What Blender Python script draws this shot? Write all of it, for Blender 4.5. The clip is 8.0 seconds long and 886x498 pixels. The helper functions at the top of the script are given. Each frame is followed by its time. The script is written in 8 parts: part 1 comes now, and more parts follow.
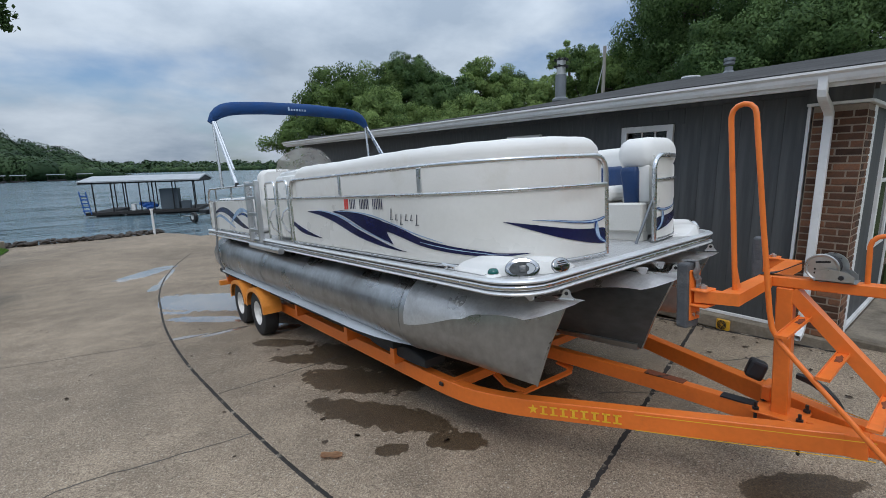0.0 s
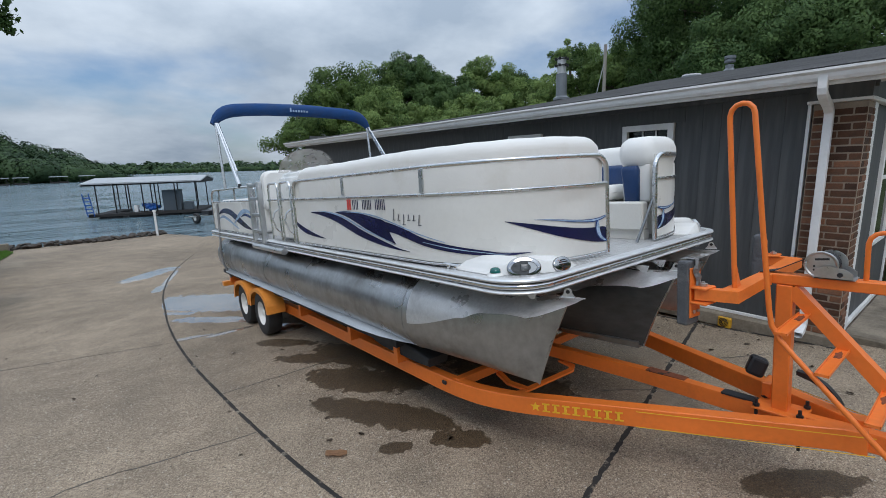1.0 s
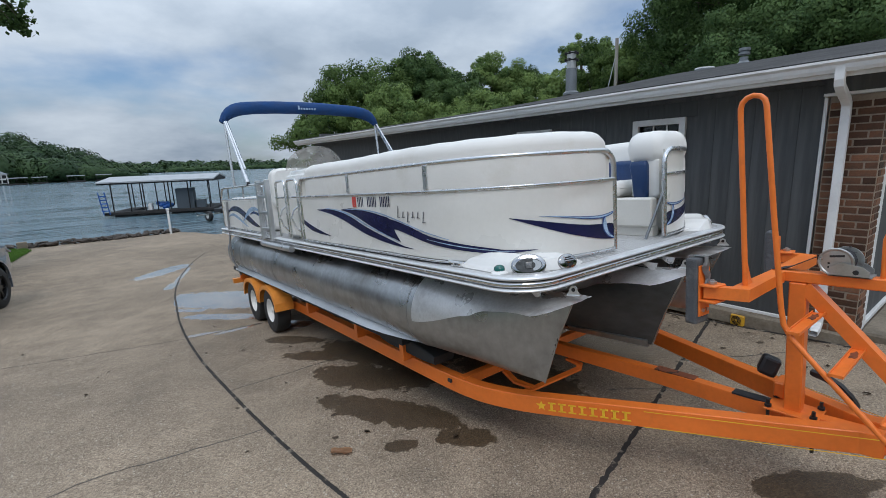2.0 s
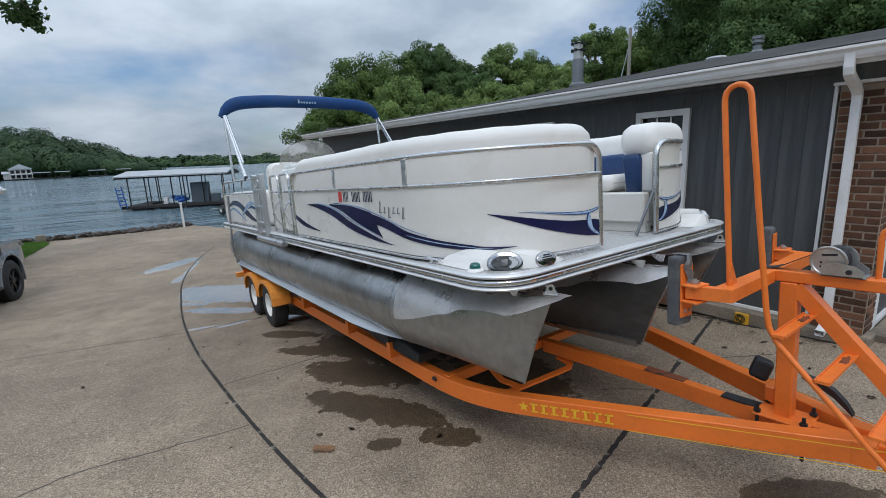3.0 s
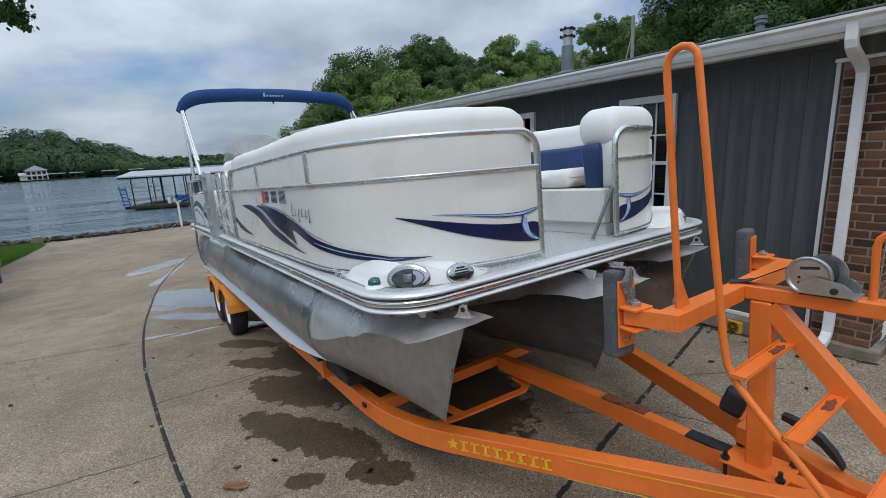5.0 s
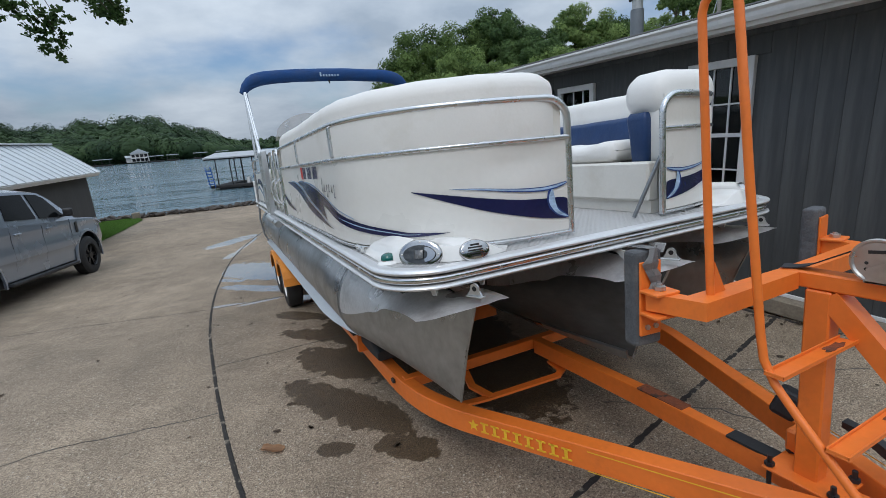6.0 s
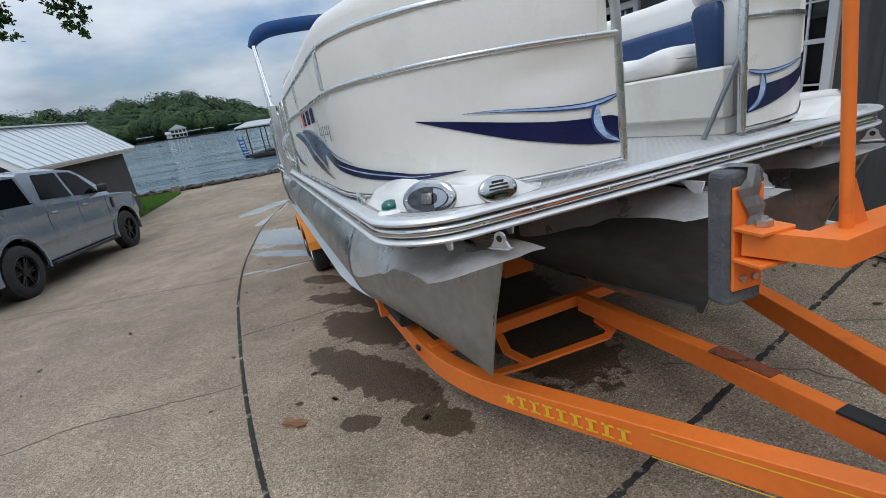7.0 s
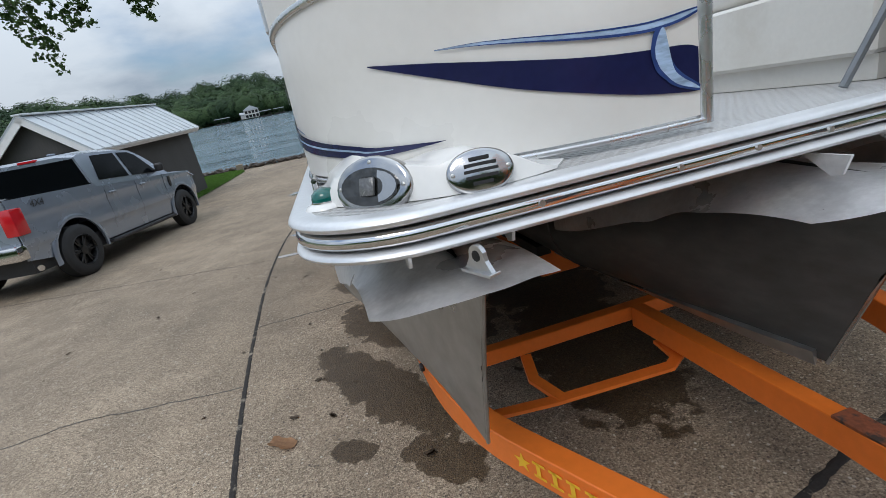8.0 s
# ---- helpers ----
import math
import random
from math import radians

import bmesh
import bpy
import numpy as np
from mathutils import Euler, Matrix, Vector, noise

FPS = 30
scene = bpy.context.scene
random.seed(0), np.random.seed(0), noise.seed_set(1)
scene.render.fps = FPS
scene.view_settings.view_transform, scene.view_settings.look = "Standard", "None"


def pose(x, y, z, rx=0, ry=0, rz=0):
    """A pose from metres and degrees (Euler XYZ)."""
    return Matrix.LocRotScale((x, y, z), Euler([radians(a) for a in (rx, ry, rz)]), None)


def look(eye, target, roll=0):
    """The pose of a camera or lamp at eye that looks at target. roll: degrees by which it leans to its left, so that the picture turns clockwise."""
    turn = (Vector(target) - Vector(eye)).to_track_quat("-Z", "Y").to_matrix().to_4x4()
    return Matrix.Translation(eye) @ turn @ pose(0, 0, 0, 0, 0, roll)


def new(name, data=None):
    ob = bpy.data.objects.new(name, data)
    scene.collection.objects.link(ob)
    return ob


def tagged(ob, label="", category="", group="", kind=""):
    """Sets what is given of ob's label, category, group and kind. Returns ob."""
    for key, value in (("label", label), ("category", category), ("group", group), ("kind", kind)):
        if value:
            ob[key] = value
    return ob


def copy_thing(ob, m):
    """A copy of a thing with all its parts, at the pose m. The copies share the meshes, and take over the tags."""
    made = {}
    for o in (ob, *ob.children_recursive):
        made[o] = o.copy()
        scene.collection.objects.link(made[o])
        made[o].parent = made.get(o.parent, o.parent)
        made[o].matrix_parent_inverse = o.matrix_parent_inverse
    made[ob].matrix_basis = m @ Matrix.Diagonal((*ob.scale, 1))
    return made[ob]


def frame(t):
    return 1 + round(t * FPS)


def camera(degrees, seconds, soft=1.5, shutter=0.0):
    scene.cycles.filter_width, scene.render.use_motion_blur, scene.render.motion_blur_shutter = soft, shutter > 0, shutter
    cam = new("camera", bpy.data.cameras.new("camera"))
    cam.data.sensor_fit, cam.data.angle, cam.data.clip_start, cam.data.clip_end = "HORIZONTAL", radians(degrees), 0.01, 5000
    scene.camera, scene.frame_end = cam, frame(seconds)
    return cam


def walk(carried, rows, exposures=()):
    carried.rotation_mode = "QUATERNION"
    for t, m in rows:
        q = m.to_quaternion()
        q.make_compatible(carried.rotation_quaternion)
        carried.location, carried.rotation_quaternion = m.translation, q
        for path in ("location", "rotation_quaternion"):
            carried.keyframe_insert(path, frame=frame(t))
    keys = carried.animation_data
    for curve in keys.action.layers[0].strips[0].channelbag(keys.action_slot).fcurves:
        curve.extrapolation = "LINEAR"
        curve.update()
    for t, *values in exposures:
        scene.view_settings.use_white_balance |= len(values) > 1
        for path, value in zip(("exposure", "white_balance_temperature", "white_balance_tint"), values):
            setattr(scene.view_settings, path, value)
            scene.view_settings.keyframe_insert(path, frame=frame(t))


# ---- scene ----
cam = camera(88.8, 8.0, soft=0.6)
PATH = [
    (0, (-3.03, -1.606, 1.956), (-1.791, -0.08, 1.582), -1.3),
    (0.5, (-3.044, -1.625, 1.959), (-1.803, -0.101, 1.589), -1.6),
    (1, (-3.051, -1.626, 1.963), (-1.819, -0.096, 1.587), -1.7),
    (1.5, (-3.045, -1.619, 1.962), (-1.823, -0.081, 1.586), -1.9),
    (3, (-2.779, -1.702, 1.954), (-1.639, -0.111, 1.541), -2.3),
    (3.5, (-2.62, -1.735, 1.948), (-1.452, -0.162, 1.549), -2.0),
    (4, (-2.45, -1.702, 1.929), (-1.189, -0.2, 1.535), -0.9),
    (4.5, (-2.266, -1.633, 1.924), (-1.033, -0.113, 1.512), -1.7),
    (4.7, (-2.19, -1.626, 1.919), (-0.998, -0.076, 1.498), -2.5),
    (5.8, (-1.861, -1.709, 1.864), (-1.004, 0.037, 1.398), -3.7),
    (6, (-1.844, -1.691, 1.857), (-1.008, 0.057, 1.361), -4.1),
    (6.5, (-1.76, -1.541, 1.782), (-0.96, 0.211, 1.241), -6.0),
    (7, (-1.619, -1.371, 1.696), (-0.97, 0.403, 1.04), -8.7),
    (7.5, (-1.363, -1.174, 1.635), (-0.968, 0.653, 0.922), -10.9),
    (8, (-1.198, -0.916, 1.553), (-0.823, 0.917, 0.846), -10.8),
]
walk(cam, [(t, look(eye, target, roll)) for t, eye, target, roll in PATH], [(0, -0.10, 6330, 10), (4.5, -0.09, 6340, 10), (6.5, -0.12, 6400, 10), (7.3, 0.03, 6480, 10), (8, 0.02, 6500, 10)])
# ---- world ----
W = bpy.data.worlds.new("overcast_sky")
scene.world = W
W.use_nodes = True
wn, wl = W.node_tree.nodes, W.node_tree.links
for n in list(wn):
    wn.remove(n)
w_out, w_bg = wn.new("ShaderNodeOutputWorld"), wn.new("ShaderNodeBackground")
w_sky = wn.new("ShaderNodeTexSky")
w_sky.sky_type, w_sky.sun_disc = "NISHITA", False
w_sky.sun_elevation, w_sky.sun_rotation = radians(52), radians(200)
w_geo, w_sep = wn.new("ShaderNodeTexCoord"), wn.new("ShaderNodeSeparateXYZ")
wl.new(w_geo.outputs["Generated"], w_sep.inputs[0])
# cloud deck: the view direction projected on a flat layer high above
w_add = wn.new("ShaderNodeMath"); w_add.operation = "ADD"; w_add.inputs[1].default_value = 0.30
w_max = wn.new("ShaderNodeMath"); w_max.operation = "MAXIMUM"; w_max.inputs[1].default_value = 0.05
wl.new(w_sep.outputs["Z"], w_add.inputs[0]); wl.new(w_add.outputs[0], w_max.inputs[0])
w_div = wn.new("ShaderNodeVectorMath"); w_div.operation = "DIVIDE"
w_com = wn.new("ShaderNodeCombineXYZ")
for k in range(3):
    wl.new(w_max.outputs[0], w_com.inputs[k])
wl.new(w_geo.outputs["Generated"], w_div.inputs[0]); wl.new(w_com.outputs[0], w_div.inputs[1])
w_n1 = wn.new("ShaderNodeTexNoise"); w_n1.inputs["Scale"].default_value = 0.95; w_n1.inputs["Detail"].default_value = 7; w_n1.inputs["Roughness"].default_value = 0.52
w_n2 = wn.new("ShaderNodeTexNoise"); w_n2.inputs["Scale"].default_value = 1.5; w_n2.inputs["Detail"].default_value = 8; w_n2.inputs["Roughness"].default_value = 0.56; w_n2.noise_dimensions = "4D"; w_n2.inputs["W"].default_value = 3.7
wl.new(w_div.outputs[0], w_n1.inputs["Vector"]); wl.new(w_div.outputs[0], w_n2.inputs["Vector"])
w_cov = wn.new("ShaderNodeMapRange"); w_cov.interpolation_type = "SMOOTHSTEP"
w_cov.inputs["From Min"].default_value, w_cov.inputs["From Max"].default_value = 0.295, 0.52
wl.new(w_n1.outputs["Fac"], w_cov.inputs["Value"])
w_ramp = wn.new("ShaderNodeValToRGB")
w_ramp.color_ramp.elements[0].position, w_ramp.color_ramp.elements[0].color = 0.34, (4.25, 5.2, 6.4, 1)
w_ramp.color_ramp.elements[1].position, w_ramp.color_ramp.elements[1].color = 0.62, (7.85, 8.8, 9.85, 1)
wl.new(w_n2.outputs["Fac"], w_ramp.inputs[0])
w_mix = wn.new("ShaderNodeMix"); w_mix.data_type = "RGBA"
wl.new(w_cov.outputs[0], w_mix.inputs["Factor"])
w_tint = wn.new("ShaderNodeMix"); w_tint.data_type, w_tint.blend_type = "RGBA", "MULTIPLY"; w_tint.inputs["Factor"].default_value = 1
w_tint.inputs[7].default_value = (0.86, 1.0, 1.17, 1)
wl.new(w_sky.outputs[0], w_tint.inputs[6])
wl.new(w_tint.outputs[2], w_mix.inputs[6]); wl.new(w_ramp.outputs[0], w_mix.inputs[7])
w_cie = wn.new("ShaderNodeMapRange")  # an overcast sky grows brighter towards the zenith
w_cie.inputs["From Min"].default_value, w_cie.inputs["From Max"].default_value = 0.0, 1.0
w_cie.inputs["To Min"].default_value, w_cie.inputs["To Max"].default_value = 0.88, 2.5
wl.new(w_sep.outputs["Z"], w_cie.inputs["Value"])
w_mul = wn.new("ShaderNodeMix"); w_mul.data_type, w_mul.blend_type = "RGBA", "MULTIPLY"; w_mul.inputs["Factor"].default_value = 1
wl.new(w_mix.outputs[2], w_mul.inputs[6]); wl.new(w_cie.outputs[0], w_mul.inputs[7])
wl.new(w_mul.outputs[2], w_bg.inputs["Color"])
w_bg.inputs["Strength"].default_value = 0.075
wl.new(w_bg.outputs[0], w_out.inputs["Surface"])

sun = new("sun", bpy.data.lights.new("sun", "SUN"))
sun.data.energy, sun.data.angle, sun.data.color = 1.0, radians(25), (1.0, 0.95, 0.87)
sun.matrix_world = look((-14, -18, 30), (0, 0, 0))


# ---- materials ----
def mat(name, color=(0.5, 0.5, 0.5), rough=0.5, metal=0.0, var=0.12, scale=3.0, grain=40.0, bump=0.0, bump_scale=60.0, rough_var=0.12, coat=0.0, stretch=(1, 1, 1), dirt=None, dirt_at=(0.55, 0.75), dirt_scale=2.0, spec=0.5):
    """A surface with colour that varies at two scales, uneven gloss, optional relief and stains."""
    m = bpy.data.materials.new(name)
    m.use_nodes = True
    n, l = m.node_tree.nodes, m.node_tree.links
    b = n["Principled BSDF"]
    b.inputs["Metallic"].default_value, b.inputs["Coat Weight"].default_value, b.inputs["Specular IOR Level"].default_value = metal, coat, spec
    tc, mp = n.new("ShaderNodeTexCoord"), n.new("ShaderNodeMapping")
    mp.inputs["Scale"].default_value = stretch
    l.new(tc.outputs["Object"], mp.inputs[0])
    big, small = n.new("ShaderNodeTexNoise"), n.new("ShaderNodeTexNoise")
    big.inputs["Scale"].default_value, big.inputs["Detail"].default_value = scale, 5
    small.inputs["Scale"].default_value, small.inputs["Detail"].default_value = grain, 3
    l.new(mp.outputs[0], big.inputs["Vector"]); l.new(mp.outputs[0], small.inputs["Vector"])
    avg = n.new("ShaderNodeMath"); avg.operation = "MULTIPLY_ADD"
    avg.inputs[1].default_value, avg.inputs[2].default_value = 0.4, 0.0
    l.new(small.outputs["Fac"], avg.inputs[0])
    add = n.new("ShaderNodeMath"); add.operation = "MULTIPLY_ADD"; add.inputs[1].default_value = 0.6
    l.new(big.outputs["Fac"], add.inputs[0]); l.new(avg.outputs[0], add.inputs[2])
    rng = n.new("ShaderNodeMapRange")
    rng.inputs["From Min"].default_value, rng.inputs["From Max"].default_value = 0.3, 0.7
    rng.inputs["To Min"].default_value, rng.inputs["To Max"].default_value = 1 - var, 1 + var
    l.new(add.outputs[0], rng.inputs["Value"])
    mul = n.new("ShaderNodeMix"); mul.data_type, mul.blend_type = "RGBA", "MULTIPLY"; mul.inputs["Factor"].default_value = 1
    mul.inputs[6].default_value = (*color, 1)
    l.new(rng.outputs[0], mul.inputs[7])
    col = mul.outputs[2]
    if dirt:
        dn = n.new("ShaderNodeTexNoise"); dn.inputs["Scale"].default_value, dn.inputs["Detail"].default_value, dn.inputs["Roughness"].default_value = dirt_scale, 6, 0.65
        l.new(mp.outputs[0], dn.inputs["Vector"])
        dr = n.new("ShaderNodeMapRange"); dr.inputs["From Min"].default_value, dr.inputs["From Max"].default_value = dirt_at
        l.new(dn.outputs["Fac"], dr.inputs["Value"])
        dm = n.new("ShaderNodeMix"); dm.data_type = "RGBA"
        l.new(dr.outputs[0], dm.inputs["Factor"]); l.new(col, dm.inputs[6]); dm.inputs[7].default_value = (*dirt, 1)
        col = dm.outputs[2]
    l.new(col, b.inputs["Base Color"])
    rr = n.new("ShaderNodeMapRange")
    rr.inputs["From Min"].default_value, rr.inputs["From Max"].default_value = 0.3, 0.7
    rr.inputs["To Min"].default_value, rr.inputs["To Max"].default_value = max(0.02, rough - rough_var), min(1, rough + rough_var)
    l.new(big.outputs["Fac"], rr.inputs["Value"]); l.new(rr.outputs[0], b.inputs["Roughness"])
    if bump:
        bn, bp = n.new("ShaderNodeTexNoise"), n.new("ShaderNodeBump")
        bn.inputs["Scale"].default_value, bn.inputs["Detail"].default_value = bump_scale, 4
        l.new(mp.outputs[0], bn.inputs["Vector"])
        bp.inputs["Strength"].default_value, bp.inputs["Distance"].default_value = 1.0, bump
        l.new(bn.outputs["Fac"], bp.inputs["Height"]); l.new(bp.outputs[0], b.inputs["Normal"])
    return m


M_ALU = mat("brushed_aluminium", (0.60, 0.61, 0.62), 0.36, 0.9, 0.10, 4, 60, 0.0008, 14, 0.10)
M_LAMPRIM = mat("dulled_chrome_bezel", (0.44, 0.44, 0.44), 0.13, 1.0, 0.06, 12, 60, 0.0, 60, 0.04)
M_RAIL = mat("anodised_rail", (0.66, 0.67, 0.68), 0.26, 0.9, 0.06, 6, 60, 0.0, 60, 0.08)
M_PONT = mat("weathered_aluminium", (0.395, 0.408, 0.422), 0.33, 0.9, 0.26, 2.4, 26, 0.010, 3.6, 0.14, stretch=(1, 0.7, 0.6), dirt=(0.22, 0.215, 0.205), dirt_at=(0.48, 0.72), dirt_scale=3.0)
M_CAP = mat("hammered_bright_aluminium", (0.84, 0.85, 0.86), 0.34, 0.45, 0.14, 5, 60, 0.006, 9, 0.14, dirt=(0.55, 0.55, 0.55), dirt_at=(0.5, 0.8), dirt_scale=6)
# middle tube's aluminium: stains, and under-boat shade put into its base colour
M_SHADED_ALU = mat("stained_shade_dark_aluminium", (0.100, 0.108, 0.113), 0.45, 0.6, 0.3, 2.5, 26, 0.003, 6, 0.12, stretch=(1, 0.4, 1), dirt=(0.055, 0.056, 0.053), dirt_at=(0.45, 0.7), dirt_scale=2.5)
M_RUB = mat("satin_aluminium_moulding", (0.74, 0.75, 0.76), 0.42, 0.55, 0.08, 8, 60, 0.0015, 30, 0.12)
M_CHROME = mat("polished_chrome", (0.66, 0.66, 0.66), 0.11, 1.0, 0.02, 6, 50, 0.0, 60, 0.03)
M_PANEL = mat("white_enamel_panel", (0.73, 0.715, 0.68), 0.30, 0.0, 0.04, 2.2, 30, 0.006, 2.6, 0.06, dirt=(0.66, 0.64, 0.59), dirt_at=(0.5, 0.85), dirt_scale=1.4)
M_VINYL = mat("white_marine_vinyl", (0.78, 0.765, 0.735), 0.5, 0.0, 0.04, 5, 200, 0.0009, 55, 0.06, dirt=(0.66, 0.63, 0.57), dirt_at=(0.56, 0.9), dirt_scale=3.5)
M_BASE = mat("white_plastic_base", (0.70, 0.68, 0.63), 0.45, 0.0, 0.05, 3, 60, 0.0004, 40, dirt=(0.55, 0.51, 0.44), dirt_at=(0.55, 0.85))
M_GEL = mat("white_gelcoat", (0.80, 0.79, 0.765), 0.25, 0.0, 0.03, 3, 60, 0.0, 60, 0.06, coat=0.3)
M_NAVY = mat("navy_vinyl_graphic", (0.012, 0.014, 0.062), 0.22, 0.0, 0.25, 3, 40, 0.0, 60, 0.05)
M_SILV = mat("pale_blue_graphic", (0.34, 0.46, 0.63), 0.22, 0.0, 0.45, 9, 40, 0.0, 60, 0.05, stretch=(1, 1, 4))
M_BLUEV = mat("navy_marine_vinyl", (0.010, 0.038, 0.120), 0.4, 0.0, 0.2, 6, 120, 0.006, 14)
M_CANVAS = mat("blue_canvas", (0.009, 0.052, 0.175), 0.85, 0.0, 0.22, 6, 160, 0.006, 16)
def tread_material():
    """Grey deck covering with a pressed diamond tread."""
    m = mat("grey_deck_tread", (0.44, 0.435, 0.43), 0.5, 0.0, 0.10, 3, 70)
    n, l = m.node_tree.nodes, m.node_tree.links
    tc = n.new("ShaderNodeTexCoord")
    waves = []
    for turn in (45, -45):
        mp, wv = n.new("ShaderNodeMapping"), n.new("ShaderNodeTexWave")
        mp.inputs["Rotation"].default_value = (0, 0, radians(turn))
        wv.inputs["Scale"].default_value = 13
        l.new(tc.outputs["Object"], mp.inputs[0]); l.new(mp.outputs[0], wv.inputs["Vector"])
        waves.append(wv)
    mx = n.new("ShaderNodeMath"); mx.operation = "MULTIPLY"
    l.new(waves[0].outputs["Fac"], mx.inputs[0]); l.new(waves[1].outputs["Fac"], mx.inputs[1])
    bp = n.new("ShaderNodeBump"); bp.inputs["Distance"].default_value, bp.inputs["Strength"].default_value = 0.006, 1.0
    l.new(mx.outputs[0], bp.inputs["Height"]); l.new(bp.outputs[0], n["Principled BSDF"].inputs["Normal"])
    return m


M_CARPET = tread_material()
M_ORANGE = mat("orange_trailer_paint", (0.80, 0.185, 0.026), 0.38, 0.0, 0.10, 2.5, 30, 0.0007, 22, 0.1, dirt=(0.50, 0.115, 0.03), dirt_at=(0.58, 0.85), dirt_scale=4)
M_FENDER = mat("faded_orange_fender", (0.74, 0.27, 0.04), 0.5, 0.0, 0.12, 3, 30, 0.0006, 20)
M_RUST = mat("rusty_flaked_paint", (0.22, 0.06, 0.022), 0.85, 0.0, 0.4, 18, 90, 0.003, 60, dirt=(0.05, 0.03, 0.022), dirt_at=(0.5, 0.62), dirt_scale=18)
M_YELLOW = mat("yellow_lettering", (0.86, 0.50, 0.03), 0.45, 0.0, 0.08, 5, 40)
M_RUBBER = mat("black_rubber", (0.022, 0.022, 0.023), 0.72, 0.0, 0.2, 5, 60, 0.0012, 60)
M_PAD = mat("worn_grey_carpet_pad", (0.085, 0.088, 0.095), 0.95, 0.0, 0.3, 9, 160, 0.008, 40, dirt=(0.19, 0.19, 0.185), dirt_at=(0.5, 0.8), dirt_scale=7)
M_DUCT = mat("torn_grey_tape", (0.30, 0.30, 0.30), 0.5, 0.1, 0.2, 9, 60, 0.004, 40)
M_BLACK = mat("black_plastic", (0.018, 0.018, 0.02), 0.5, 0.0, 0.15, 5, 60)
# plywood colour lowered to carry the shade beneath the deck
M_PLYUNDER = mat("shade_dark_plywood_underside", (0.026, 0.023, 0.021), 0.9, 0.0, 0.2, 3, 30)
M_DARK = mat("dark_hollow", (0.008, 0.008, 0.009), 0.7, 0.0, 0.1)
M_STEEL = mat("zinc_plated_steel", (0.50, 0.50, 0.49), 0.36, 0.9, 0.15, 12, 60, 0.0005, 50)
M_WHEEL = mat("white_wheel_paint", (0.72, 0.71, 0.68), 0.4, 0.0, 0.08, 9, 60, dirt=(0.34, 0.25, 0.17), dirt_at=(0.6, 0.85), dirt_scale=9)
M_STRAP = mat("grey_strap", (0.23, 0.235, 0.24), 0.9, 0.0, 0.2, 20, 120, 0.001, 120)
M_WEB = mat("black_webbing", (0.02, 0.02, 0.024), 0.85, 0.0, 0.2, 20, 120)
M_WHITE = mat("white_trim_paint", (0.80, 0.80, 0.80), 0.45, 0.0, 0.05, 2, 30, 0.0008, 25, dirt=(0.56, 0.56, 0.55), dirt_at=(0.52, 0.85), dirt_scale=2.5)
M_SIDING = mat("charcoal_wood_siding", (0.070, 0.074, 0.078), 0.62, 0.0, 0.26, 2.6, 30, 0.0022, 22, stretch=(1, 1, 0.08), dirt=(0.125, 0.130, 0.132), dirt_at=(0.5, 0.76), dirt_scale=5.0)
M_ROOF = mat("dark_shingle", (0.17, 0.17, 0.17), 0.9, 0.0, 0.25, 2, 50, 0.006, 50)
M_METALROOF = mat("white_ribbed_metal", (0.66, 0.70, 0.73), 0.42, 0.15, 0.05, 1.2, 14, 0.0006, 14, dirt=(0.58, 0.60, 0.60), dirt_at=(0.5, 0.8), dirt_scale=1.2)
M_DOCKROOF = mat("weathered_dock_roof", (0.42, 0.44, 0.46), 0.5, 0.2, 0.1, 1.2, 14, dirt=(0.32, 0.33, 0.33), dirt_at=(0.5, 0.8), dirt_scale=1.2)
M_RIB = mat("grey_metal_rib", (0.46, 0.49, 0.52), 0.5, 0.2, 0.1, 2, 20)
M_SHED = mat("brown_grey_shed_boards", (0.058, 0.056, 0.055), 0.75, 0.0, 0.2, 2, 30, 0.002, 25, stretch=(1, 1, 0.2))
M_MORTAR = mat("tan_mortar", (0.27, 0.215, 0.165), 0.95, 0.0, 0.18, 8, 60, 0.003, 60)
M_PLINTH = mat("bare_concrete", (0.255, 0.215, 0.165), 0.9, 0.0, 0.3, 2.4, 40, 0.005, 40, dirt=(0.115, 0.095, 0.07), dirt_at=(0.45, 0.68), dirt_scale=2.6)
M_PIPE = mat("grey_galvanised_pipe", (0.22, 0.235, 0.25), 0.45, 0.7, 0.14, 5, 40)
M_WOODPOLE = mat("weathered_pole_wood", (0.33, 0.31, 0.28), 0.9, 0.0, 0.2, 4, 40, 0.003, 30)
M_BARK = mat("bark", (0.10, 0.082, 0.064), 0.95, 0.0, 0.3, 5, 30, 0.02, 14, stretch=(1, 1, 0.3))
M_SILVER = mat("silver_car_paint", (0.27, 0.31, 0.375), 0.26, 0.45, 0.03, 2, 200, 0.0, 60, 0.04, coat=0.8)
M_RIM = mat("gloss_black_wheel", (0.010, 0.010, 0.011), 0.35, 0.0, 0.1, 5, 60)
M_TAIL = mat("red_lamp_lens", (0.50, 0.012, 0.02), 0.12, 0.0, 0.1, 12, 60, coat=0.5)
M_BULB = mat("ribbed_lamp_lens", (0.16, 0.16, 0.16), 0.18, 0.4, 0.5, 60, 200, 0.003, 90)
M_CAVITY = mat("smoky_lamp_reflector", (0.09, 0.09, 0.088), 0.12, 0.9, 0.5, 40, 120, 0.002, 60)
M_BLUEGR = mat("mid_blue_graphic", (0.030, 0.060, 0.20), 0.22, 0.0, 0.3, 6, 40, 0.0, 60, 0.05)
M_GREENLENS = mat("green_lamp_lens", (0.004, 0.10, 0.085), 0.1, 0.0, 0.1, 12, 60, coat=0.5)
